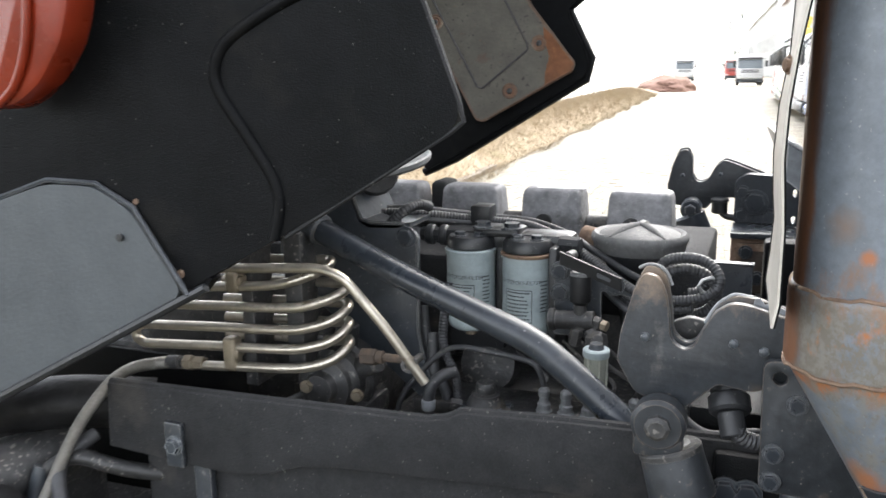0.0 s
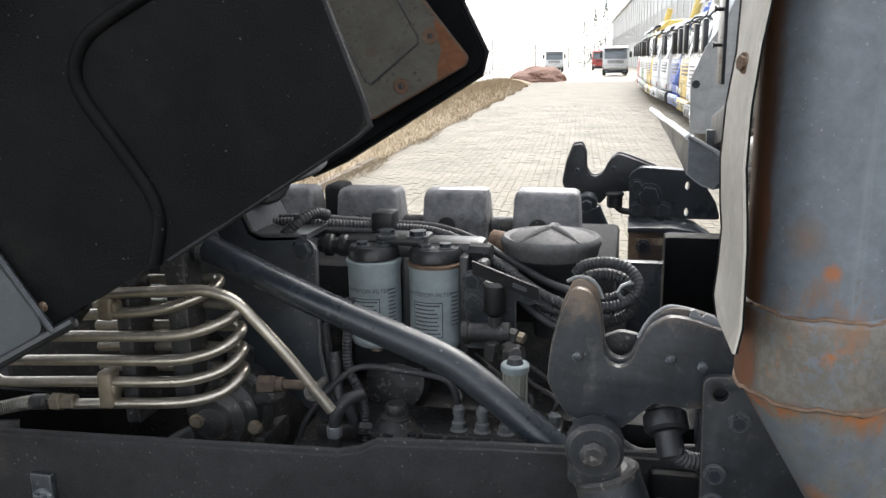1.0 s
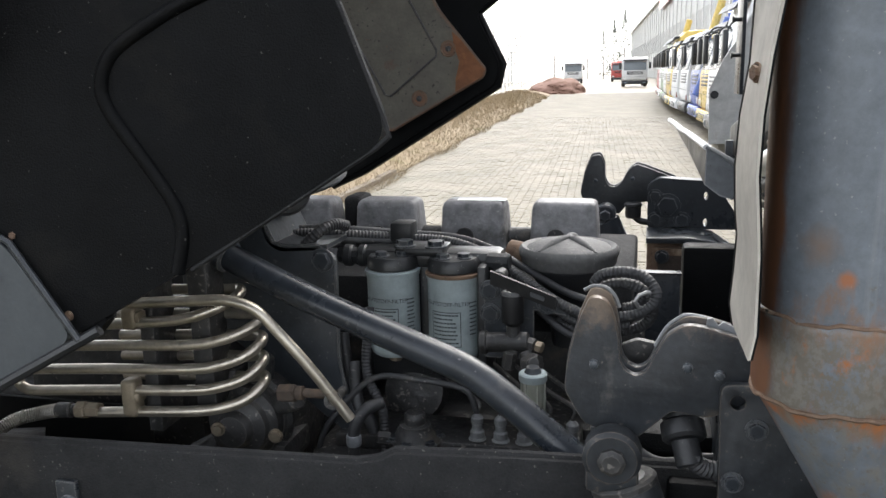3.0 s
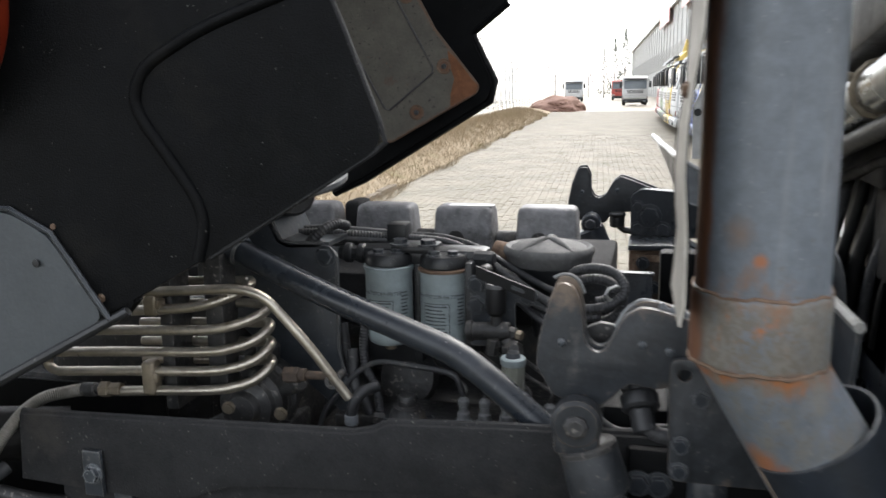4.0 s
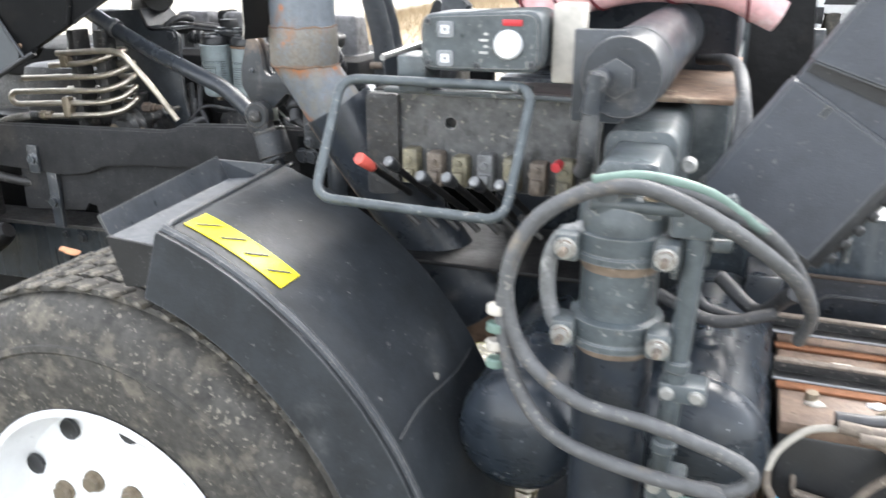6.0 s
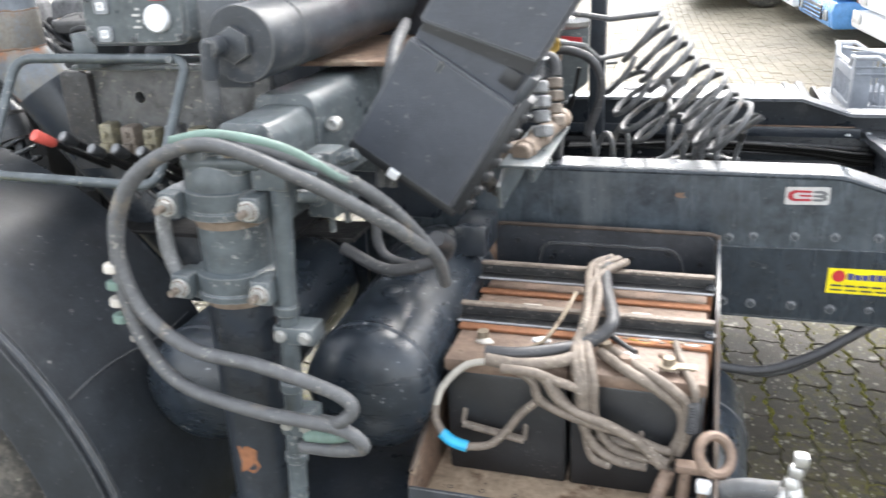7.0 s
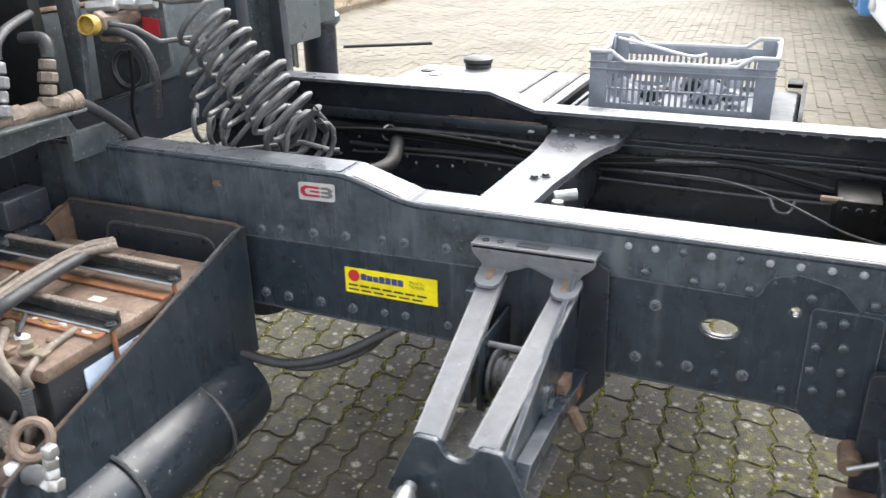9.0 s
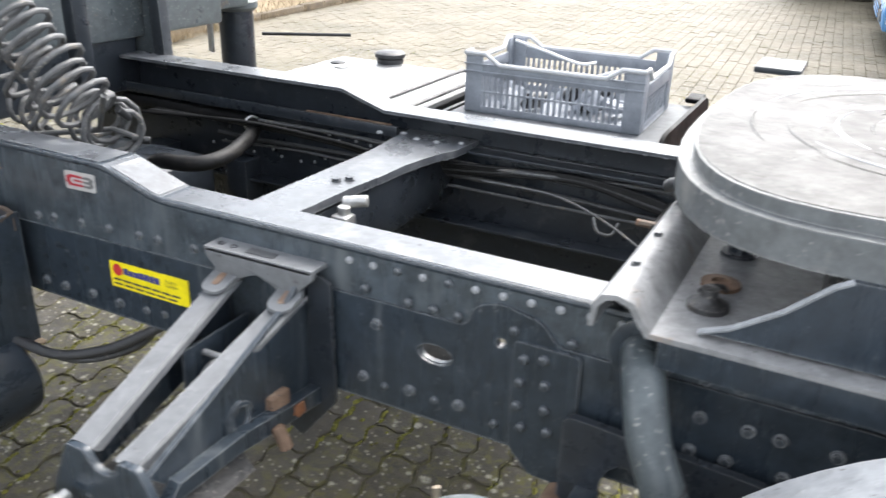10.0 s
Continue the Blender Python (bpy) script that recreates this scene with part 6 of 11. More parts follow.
for i, p in enumerate(curve_points(DP, 8)):
    pts = curve_points(DP, 8)
    t = (pts[min(i + 1, len(pts) - 1)] - pts[max(i - 1, 0)]).normalized()
    side = t.cross(Vector((0, 0, 1))).normalized()
    upv = side.cross(t)
    edge.append(p + (upv * math.cos(2.9) + side * math.sin(2.9)) * 0.0705)
part("rusty_edge", sweep(edge, 0.0020, 6), "manifoldrust", dk, "rusty edge")

# shield sheet edge left of the pipe: a bent cream strip
sp = thing("shield_strip", (0.245, 1.09, 1.45), "bent cream-coloured sheet strip bolted beside the upright pipe", "sheet strip")
STRIP = ((0.262, 0.268, 2.10), (0.2503, 0.2575, 1.72), (0.249, 0.2511, 1.679), (0.2432, 0.2468, 1.636), (0.2413, 0.2458, 1.593), (0.2431, 0.2486, 1.556), (0.2455, 0.250, 1.534), (0.2443, 0.2503, 1.502), (0.242, 0.2504, 1.473), (0.2455, 0.247, 1.453))


def strip_sheet(dx, d0, d1):
    """The bent sheet: far edge, near edge and height row by row."""
    bm = bmesh.new()
    rows = []
    for xf, xn, z in STRIP:
        rows.append([bm.verts.new(p) for p in ((xn + d0 + dx, 1.06, z), (xf + d0 + dx, 1.165, z - 0.004), (xf + d1 + dx, 1.165, z - 0.004), (xn + d1 + dx, 1.06, z))])
    for a, b in zip(rows, rows[1:]):
        for j in range(4):
            bm.faces.new((a[j], a[(j + 1) % 4], b[(j + 1) % 4], b[j]))
    bm.faces.new(rows[0])
    bm.faces.new(rows[-1])
    return bm


part("strip", strip_sheet(0, 0, 0.002), "cream", sp)
part("backing", strip_sheet(0.0021, 0, 0.0016), "cab", sp, "black inner backing")
part("edging", sweep([Vector((xf + 0.002, 1.166, z - 0.004)) for xf, xn, z in STRIP], 0.0032, 6), "cab", sp, "black rubber edging")
bolt(sp, (0.2475, 1.10, 1.667), (-1, -0.35, 0), kind="rust", scale=0.5)

# stanchions behind the pipe
po = thing("crane_stanchion", (0.41, 1.42, 1.2), "dark grey kinked steel stanchion behind the upright pipe", "stanchion")
part("flat", slab([(0.295, 2.2), (0.335, 2.2), (0.346, 1.68), (0.360, 1.64), (0.391, 1.556), (0.418, 1.465), (0.430, 1.40), (0.432, 1.05), (0.378, 1.05), (0.376, 1.40), (0.366, 1.45), (0.333, 1.57), (0.312, 1.66)], 1.37, 1.42, bevel=0.004), "anthracite", po)
part("cross_bar", cyl((0.375, 1.358, 1.376), (0.430, 1.358, 1.377), 0.008, 12), "manifoldrust", po, "weathered cross bar")
part("wedge_plate", moved(slab([(1.26, 1.405), (1.92, 1.413), (1.93, 1.24), (1.75, 1.15), (1.30, 1.15)], 0, 0.006, bevel=0.001), Matrix(((-0.05, 1, 0, 0.507), (1, 0, 0, 0), (0, 0, 1, 0), (0, 0, 0, 1)))), "anthracite", po)
# Bright bead that paints the light falling on the plate's top.
part("wedge_edge", sweep([Vector((0.447, 1.26, 1.406)), Vector((0.414, 1.92, 1.414))], 0.007, 6), "zinc", po, "bright edge for the top light on the plate")
part("hanging_wire", tube([(0.413, 1.90, 1.41), (0.44, 1.90, 1.40), (0.452, 1.90, 1.37), (0.44, 1.90, 1.34)], 0.003), "rubber", po)

# ---- front wheel and its mudguard ----
wh = thing("truck_wheel", (0.1, 0.86, 0.0), "dusty front truck wheel with a white steel rim", "wheel")
tp = [(0.300, -0.15), (0.33, -0.158), (0.40, -0.165), (0.46, -0.158), (0.49, -0.145), (0.508, -0.128), (0.520, -0.10), (0.522, 0.0), (0.520, 0.10), (0.508, 0.128), (0.46, 0.158), (0.33, 0.158), (0.30, 0.14)]
tyre = part("tyre", lathe(tp, (0.10, 0.84, 0.52), (0, 1, 0), 64, ends=False), "tyre", wh)
for k in range(4):
    off = -0.09 + 0.06 * k
    part("tread_rib", lathe([(0.520, off - 0.022), (0.530, off - 0.020), (0.530, off + 0.020), (0.520, off + 0.022)], (0.10, 0.84, 0.52), (0, 1, 0), 64, ends=False), "tyre", tyre)
part("sidewall_ring", lathe([(0.42, -0.164), (0.425, -0.168), (0.435, -0.166), (0.437, -0.160)], (0.10, 0.84, 0.52), (0, 1, 0), 64, ends=False), "tyre", tyre)
rim = part("rim", lathe([(0.305, -0.156), (0.300, -0.163), (0.290, -0.160), (0.285, -0.135), (0.278, -0.10), (0.262, -0.085), (0.22, -0.095), (0.19, -0.125), (0.165, -0.135), (0.10, -0.135), (0.0, -0.135)], (0.10, 0.84, 0.52), (0, 1, 0), 56, ends=False), "white", wh, "white painted steel rim")
for k in range(10):
    a = k * 0.628 + 0.15
    part("hand_hole", lathe([(0.024, 0), (0.022, 0.006), (0.018, 0.004), (0.0, 0.002)], (0.10 + 0.238 * math.cos(a), 0.745, 0.52 + 0.238 * math.sin(a)), (0, -1, 0), 14), "plastic", rim)
for k in range(10):
    a = k * 0.628 - 0.15
    bolt(rim, (0.10 + 0.142 * math.cos(a), 0.704, 0.52 + 0.142 * math.sin(a)), kind="brass", scale=1.9, name="wheel_nut")
TB = shared("tread_block", box(-0.018, 0.018, -0.027, 0.027, -0.004, 0.006, 0.004, 1), "tyre")
for k in range(56):
    for off in (-0.095, -0.032, 0.032, 0.095):
        a = (k + (0.5 if off in (-0.032, 0.095) else 0)) * math.pi / 28
        if not 0.6 < a < 2.8:
            continue
        ob = new("tread_block", TB)
        ob.parent = tyre
        ob.matrix_basis = Matrix.Translation(Vector((0.10 + 0.529 * math.cos(a), 0.84 + off, 0.52 + 0.529 * math.sin(a))) - ORIGIN[tyre.name]) @ Matrix.Rotation(math.pi / 2 - a, 4, "Y") @ Matrix.Rotation(0.25 if off > 0 else -0.25, 4, "Z")
part("hub", lathe([(0.085, -0.136), (0.085, -0.175), (0.075, -0.19), (0.0, -0.195)], (0.10, 0.84, 0.52), (0, 1, 0), 28), "white", wh)

lf = thing("dead_leaf", (-0.074, 0.879, 1.05), "curled orange-brown dead leaf lying on the tyre", "leaf")
part("blade", moved(join(box(-0.020, 0.020, -0.007, 0.007, -0.002, 0.002, 0.001), box(-0.006, 0.017, -0.012, 0.0, 0.0, 0.003, 0.001)), Matrix.Translation((-0.074, 0.879, 1.048)) @ Euler((0.3, 0.25, 0.3)).to_matrix().to_4x4()), "leafbrown", lf)
pw = thing("paper_scrap", (-0.40, 1.40, 0.725), "small crumpled white scrap by the wheel arch", "scrap")
part("scrap", moved(box(-0.022, 0.022, -0.010, 0.010, -0.004, 0.004, 0.003), Matrix.Translation((-0.42, 1.41, 0.715)) @ Euler((0.5, 0.2, 0.6)).to_matrix().to_4x4()), "white", pw)
mg = thing("front_mudguard", (0.3, 0.88, 0.8), "black moulded mudguard with a yellow foil strip", "mudguard")


def arc_sheet(r0, r1, y0, y1, a0, a1, n=26, cx=0.10, cz=0.532):
    """A sheet bent round the axle: radii r0 to r1, widths y0 to y1."""
    bm = bmesh.new()
    rows = []
    for i in range(n + 1):
        a = a0 + (a1 - a0) * i / n
        c, s = math.cos(a), math.sin(a)
        rows.append([bm.verts.new((cx + r * c, y, cz + r * s)) for r, y in ((r0, y0), (r1, y0), (r1, y1), (r0, y1))])
    for a, b in zip(rows, rows[1:]):
        for j in range(4):
            bm.faces.new((a[j], a[(j + 1) % 4], b[(j + 1) % 4], b[j]))
    bm.faces.new(rows[0])
    bm.faces.new(rows[-1])
    return bm


A0, A1 = radians(-30), radians(72)
shell = arc_sheet(0.690, 0.702, 0.70, 1.09, A0, A1)
part("shell", shell, "guard", mg)
part("skirt", arc_sheet(0.575, 0.698, 0.672, 0.682, A0, A1), "guard", mg)
part("shoulder", arc_sheet(0.672, 0.698, 0.676, 0.715, A0, A1), "guard", mg)
part("shoulder_bead", sweep([Vector((0.10 + 0.697 * math.cos(A0 + (A1 - A0) * i / 30), 0.692, 0.532 + 0.697 * math.sin(A0 + (A1 - A0) * i / 30))) for i in range(31)], 0.009, 8), "anthracite", mg)
part("end_bead", sweep([Vector(p) for p in ((0.318, 0.684, 1.184), (0.319, 0.71, 1.201), (0.291, 1.09, 1.204), (0.289, 1.11, 1.19))], 0.0055, 8), "anthracite", mg)
part("end_gusset", plate_of(((0.319, 0.70, 1.200), (0.319, 1.10, 1.197), (0.290, 1.10, 1.203)), 0.006), "guard", mg)
part("foil_strip", arc_sheet(0.703, 0.7045, 0.722, 0.782, radians(55), radians(70.7), 8), "yellow", mg, "bright yellow reflective foil")
for k in range(4):
    a = radians(57 + 3.8 * k)
    part("foil_mark", moved(box(-0.022, 0.022, -0.002, 0.002, 0, 0.0008, 0), Matrix.Translation((0.10 + 0.7055 * math.cos(a), 0.752, 0.532 + 0.7055 * math.sin(a))) @ Matrix.Rotation(math.pi / 2 - a, 4, "Y") @ Matrix.Rotation(0.9, 4, "Z")), "ink", mg, smooth=0)
part("trough_floor", plate_of(((0.190, 1.06, 1.176), (0.216, 0.684, 1.174), (0.310, 0.684, 1.169), (0.286, 1.09, 1.184)), 0.006), "armpaint", mg, "pale grey trough")
part("trough_lip", plate_of(((0.168, 1.055, 1.222), (0.199, 0.683, 1.208), (0.216, 0.684, 1.172), (0.190, 1.06, 1.174)), 0.005), "anthracite", mg)
part("trough_end", plate_of(((0.170, 1.056, 1.215), (0.190, 1.062, 1.165), (0.286, 1.092, 1.165), (0.288, 1.10, 1.203)), 0.006), "anthracite", mg)
part("trough_step", plate_of(((0.310, 0.684, 1.167), (0.319, 0.70, 1.200), (0.290, 1.10, 1.202), (0.286, 1.09, 1.182)), 0.005), "guard", mg)
part("trough_face", plate_of(((0.214, 0.682, 1.176), (0.312, 0.680, 1.170), (0.306, 0.686, 1.10), (0.235, 0.688, 1.09)), 0.006), "plastic", mg)
# a moulded crease, a dried splash and a ragged scrape on the guard
def on_guard(deg, y, r=0.7035):
    return Vector((0.10 + r * math.cos(radians(deg)), y, 0.532 + r * math.sin(radians(deg))))


part("crease", sweep([on_guard(30 + 0.6 * math.sin(6 * f), 0.71 + 0.35 * f) for f in [i / 12 for i in range(13)]], 0.0022, 6), "guard", mg)
srn = random.Random(8)
for deg, y, size in ((31.5, 0.90, 0.010), (33, 0.915, 0.004), (40, 0.83, 0.005), (24, 0.98, 0.004), (47, 0.93, 0.004)):
    bm = bmesh.new()
    bm.faces.new([bm.verts.new(on_guard(deg + size * 80 * math.sin(a) * srn.uniform(0.5, 1.2), y + size * math.cos(a) * srn.uniform(0.5, 1.2), 0.7036)) for a in [k * 0.7 for k in range(9)]])
    part("dried_splash", bm, "cream" if size > 0.006 else "lidgrey", mg, "dried pale splash", smooth=0)
part("hanger", cyl((0.62, 0.82, 0.62), (0.70, 1.0, 0.50), 0.018, 12), "anthracite", mg)

# ---- crane ----
cb = thing("crane_control_box", (0.73, 1.08, 1.4), "grey crane control box with two icon keys and a white button", "control box")
part("housing", moved(slab(round_outline([(0.628, 1.418), (0.628, 1.512), (0.84, 1.522), (0.84, 1.42)], 0.026, 5), 1.015, 1.12, bevel=0.006), Matrix.Identity(4)), "crane", cb)
part("front_plate", slab(round_outline([(0.635, 1.424), (0.635, 1.507), (0.833, 1.515), (0.833, 1.427)], 0.024, 5), 1.010, 1.016), "crane", cb)
for z in (1.488, 1.441):
    key = part("icon_key", slab(round_outline([(0.662, z - 0.013), (0.662, z + 0.013), (0.690, z + 0.013), (0.690, z - 0.013)], 0.006), 1.005, 1.011), "palepaint", cb, "pale icon key")
    part("icon", slab(round_outline([(0.669, z - 0.007), (0.669, z + 0.007), (0.683, z + 0.007), (0.683, z - 0.007)], 0.002), 1.0035, 1.0055, holes=([(0.673, z - 0.003), (0.673, z + 0.003), (0.679, z + 0.003), (0.679, z - 0.003)],)), "white", key, smooth=0)
part("button", lathe([(0.024, 0), (0.024, 0.006), (0.021, 0.010), (0.0, 0.011)], (0.785, 1.010, 1.466), (0, -1, 0), 24), "white", cb, "round white button")
part("red_tab", box(0.775, 0.808, 1.006, 1.011, 1.496, 1.506, 0.001), "red", cb)
bars(cb, "faded_print", [(0.735 + 0.008 * (k % 2), 0.750, 1.45 + 0.010 * k, 1.454 + 0.010 * k) for k in range(4)], 1.0095, "zinc")
for x, z in ((0.645, 1.432), (0.645, 1.50), (0.825, 1.435), (0.73, 1.43)):
    bolt(cb, (x, 1.010, z), kind="black", scale=0.45)
part("side_block", box(0.845, 0.895, 1.06, 1.12, 1.40, 1.53, 0.006), "cream", cb, "weathered beige block")

gl = thing("lever_guard", (0.66, 0.93, 1.2), "grey painted tube guard looping round the crane levers", "guard loop")
part("loop", sweep(rounded([(0.492, 0.985, 1.402), (0.828, 1.016, 1.398), (0.820, 0.885, 1.205), (0.498, 0.855, 1.222)], 0.035, 6, closed=True), 0.0085, 14, closed=True), "crane", gl)
for x in (0.52, 0.80):
    part("stay", cyl((x, 1.0, 1.398), (x, 1.10, 1.385), 0.007, 10), "crane", gl)

cv = thing("crane_valve_bank", (0.68, 1.08, 1.1), "grimy crane valve bank with a plate and pale valve blocks", "valve bank")
part("back_plate", slab([(0.485, 1.19), (0.485, 1.362), (0.93, 1.362), (0.93, 1.19)], 1.105, 1.125, holes=(disc(0.651, 1.311, 0.0115), disc(0.507, 1.345, 0.004))), "oilyplate", cv)
# Dark plate added below the bank to hide a bright gap.
part("drip_plate", box(0.50, 0.92, 1.12, 1.4, 1.02, 1.03, 0.003), "soot", cv)
part("top_bar", box(0.53, 0.93, 1.075, 1.10, 1.366, 1.376, 0.003), "crane", cv)
part("top_plate", box(0.49, 0.93, 1.12, 1.30, 1.355, 1.366, 0.003), "soot", cv)
part("bracket_left", slab(round_outline([(0.487, 1.165), (0.487, 1.362), (0.553, 1.362), (0.553, 1.172)], 0.012), 1.088, 1.105, bevel=0.003), "grime", cv)
for k in range(7):
    x = 0.580 + 0.049 * k
    part("valve_block", join(box(x - 0.015, x + 0.015, 1.075, 1.11, 1.198 - 0.003 * (k % 2), 1.264 - 0.004 * (k % 3), 0.005), box(x - 0.010, x + 0.010, 1.062, 1.08, 1.202, 1.228, 0.004), cyl((x, 1.08, 1.244), (x, 1.068, 1.244), 0.006, 8)), ("valveyellow", "dustyhose", "valveyellow", "engine")[k % 4], cv, "oily yellowish-grey valve block")
tips = [(0.546, 0.93, 1.276, "salmon"), (0.594, 0.945, 1.271, "knobgrey"), (0.655, 0.94, 1.252, "knobgrey"), (0.70, 0.945, 1.252, "knobgrey"), (0.748, 0.95, 1.248, "knobgrey"), (0.79, 0.955, 1.245, "knobgrey")]
lv = thing("crane_lever", (0.60, 1.0, 1.2), "black crane lever with a worn red knob", "lever", "crane levers")
for k, (x, y, z, m) in enumerate(tips):
    th = lv if k == 0 else thing("crane_lever", (x, 1.0, 1.2), "black crane lever with a worn grey end", "lever", "crane levers")
    tip, foot = Vector((x, y, z)), Vector((x + 0.042, 1.06, z - 0.092))
    part("rod", cyl(foot, tip, 0.0065, 10), "soot", th)
    d = (foot - tip).normalized()
    part("knob", lathe([(0.0, -0.001), (0.0085, 0.000), (0.0108, 0.001), (0.0115, 0.006), (0.0095, 0.026 if k else 0.040), (0.0065, 0.030 if k else 0.044)], tip, d, 14), m if k == 0 else "plastic", th, "red plastic knob" if k == 0 else "")
    if k:
        part("end_cap", lathe([(0.0, -0.0025), (0.0085, -0.0015), (0.0098, 0.001), (0.0098, 0.003)], tip, d, 14), m, th, "worn pale end cap")
for k in range(7):
    part("link", cyl((0.56 + 0.04 * k, 1.06, 1.16), (0.60 + 0.04 * k, 1.07, 1.12), 0.006, 8), "grime", cv)
part("red_plug", cyl((0.868, 1.03, 1.262), (0.868, 1.06, 1.262), 0.009, 10), "red", cv, "red plastic plug")

# outrigger beam
ob_ = thing("outrigger_beam", (1.0, 1.5, 1.1), "grey square outrigger beam with an oily top", "outrigger beam")
part("outer_beam", box(0.935, 1.135, 1.30, 2.9, 1.12, 1.355, 0.012), "crane", ob_)
part("beam_end", slab(round_outline([(0.952, 1.17), (0.952, 1.322), (0.965, 1.341), (1.055, 1.343), (1.070, 1.325), (1.070, 1.17)], 0.012), 0.998, 1.40, bevel=0.004), "crane", ob_)
part("beam_cover", box(0.94, 1.14, 1.20, 1.9, 1.356, 1.366, 0.003), "brownrust", ob_, "oily brown top plate")
part("valve_cluster", join(box(1.085, 1.135, 0.90, 0.96, 1.16, 1.27, 0.006), box(1.14, 1.165, 0.90, 0.94, 1.19, 1.225, 0.004), cyl((1.11, 0.90, 1.255), (1.11, 0.88, 1.255), 0.014, 8), cyl((1.11, 0.90, 1.195), (1.11, 0.885, 1.195), 0.012, 8), cyl((1.135, 0.93, 1.25), (1.165, 0.93, 1.262), 0.011, 8)), "crane", ob_)
part("valve_arm", box(1.065, 1.10, 0.93, 1.05, 1.17, 1.215, 0.004), "crane", ob_)
part("front_lug", slab(round_outline([(0.966, 1.308), (0.978, 1.325), (1.052, 1.324), (1.066, 1.30), (1.066, 1.16), (0.966, 1.16)], 0.008), 0.852, 0.998, bevel=0.004), "crane", ob_)
part("lug_cap", lathe([(0.013, 0), (0.013, 0.014), (0.009, 0.018), (0.005, 0.01)], (1.085, 1.04, 1.285), (0, -1, 0), 14), "zinc", ob_)
part("base_column", box(0.62, 1.12, 1.5, 2.5, 0.95, 1.35, 0.02), "black", ob_)
part("tie_rods", join(cyl((1.08, 1.0, 1.1), (1.08, 1.0, 1.24), 0.006, 8), cyl((1.11, 1.0, 1.12), (1.11, 1.0, 1.22), 0.006, 8), box(1.07, 1.125, 0.99, 1.02, 1.15, 1.17, 0.003)), "crane", ob_)

# lift cylinder lying across the frame
lc = thing("hydraulic_cylinder", (0.98, 1.2, 1.36), "dark grey hydraulic cylinder lying across the frame", "hydraulic cylinder")
CZ = 1.432
part("barrel", lathe([(0.060, 0), (0.062, 0.004), (0.062, 0.11), (0.0645, 0.112), (0.0645, 0.118), (0.062, 0.12), (0.062, 1.6)], (0.982, 0.93, CZ), (0.02, 1, 0.02), 40), "anthracite", lc)
part("end_plate", box(0.905, 0.985, 0.945, 0.96, 1.36, 1.50, 0.004), "anthracite", lc)
part("end_boss", join(lathe([(0.030, 0), (0.030, 0.012), (0.02, 0.014)], (0.975, 0.93, CZ), (0, -1, 0), 6), cyl((0.955, 0.915, CZ), (0.955, 0.88, CZ), 0.016, 12), cyl((0.955, 0.89, CZ + 0.012), (0.945, 0.89, CZ - 0.05), 0.014, 12)), "anthracite", lc)
part("feed_hose", tube([(0.947, 0.89, CZ - 0.045), (0.942, 0.90, CZ - 0.10), (0.93, 0.96, CZ - 0.15), (0.91, 1.03, CZ - 0.17)], 0.013), "hose", lc)
for k in range(2):
    part("back_hose", tube([(1.06, 1.50, 1.40), (1.13, 1.30, 1.42), (1.155, 1.15, 1.38), (1.15 + 0.02 * k, 1.10, 1.28), (1.14 + 0.02 * k, 1.09, 1.16)], 0.011), "hose", lc)

# crane booms, folded up
bo = thing("crane_boom", (0.9, 1.9, 1.36), "black folded crane boom with yellow arrow stickers", "crane boom")
part("column", box(0.66, 1.13, 1.60, 2.3, 1.36, 2.7, 0.02), "black", bo)
part("seam_strip", box(0.64, 1.14, 1.585, 1.61, 1.598, 1.610, 0.003), "black", bo)
part("lower_arm", box(0.62, 0.70, 1.78, 2.2, 1.16, 1.58, 0.015), "soot", bo)
for k in range(6):
    part("hanging_hose", tube([(0.585 + 0.018 * k, 2.10 - 0.05 * k, 1.575), (0.575 + 0.017 * k, 2.14 - 0.06 * k, 1.45), (0.560 + 0.014 * k, 2.16 - 0.06 * k, 1.33), (0.545 + 0.016 * k, 2.14 - 0.05 * k, 1.20)], 0.011 + 0.002 * (k % 2)), "rubber" if k % 3 == 1 else "soot", bo)
# Dark back plate, added so no sky shows between the boom's tubes.
part("upper_arm", box(0.575, 0.70, 1.75, 2.3, 1.50, 2.6, 0.015), "soot", bo)
part("arm_link", join(cyl((0.470, 2.60, 1.33), (0.515, 2.40, 1.28), 0.016, 12), box(0.485, 0.52, 2.36, 2.46, 1.10, 1.345, 0.006)), "black", bo)
for z, up in ((1.640, -1), (1.568, 1)):
    s = part("arrow_sticker", slab([(0.770, z - 0.027), (0.770, z + 0.027), (0.808, z + 0.027), (0.808, z - 0.027)], 1.5815 if z < 1.6 else 1.5965, 1.599), "arrow", bo, "yellow arrow sticker")
    y = (1.5815 if z < 1.6 else 1.5965) - 0.001
    part("arrow", slab([(0.784, z - up * 0.020), (0.794, z - up * 0.020), (0.794, z + up * 0.002), (0.801, z + up * 0.002), (0.789, z + up * 0.020), (0.777, z + up * 0.002), (0.784, z + up * 0.002)], y - 0.0008, y + 0.0008, holes=([(0.7865, z - up * 0.016), (0.7915, z - up * 0.016), (0.7915, z - up * 0.002), (0.7865, z - up * 0.002)],)), "ink", s, smooth=0)
lab = part("instruction_plate", slab([(0.755, 1.695), (0.755, 1.735), (0.86, 1.735), (0.86, 1.695)], 1.596, 1.599), "silver", bo, "pale-framed dark instruction plate")
part("plate_field", box(0.759, 0.856, 1.5945, 1.596, 1.699, 1.731, 0), "ink", lab, smooth=0)
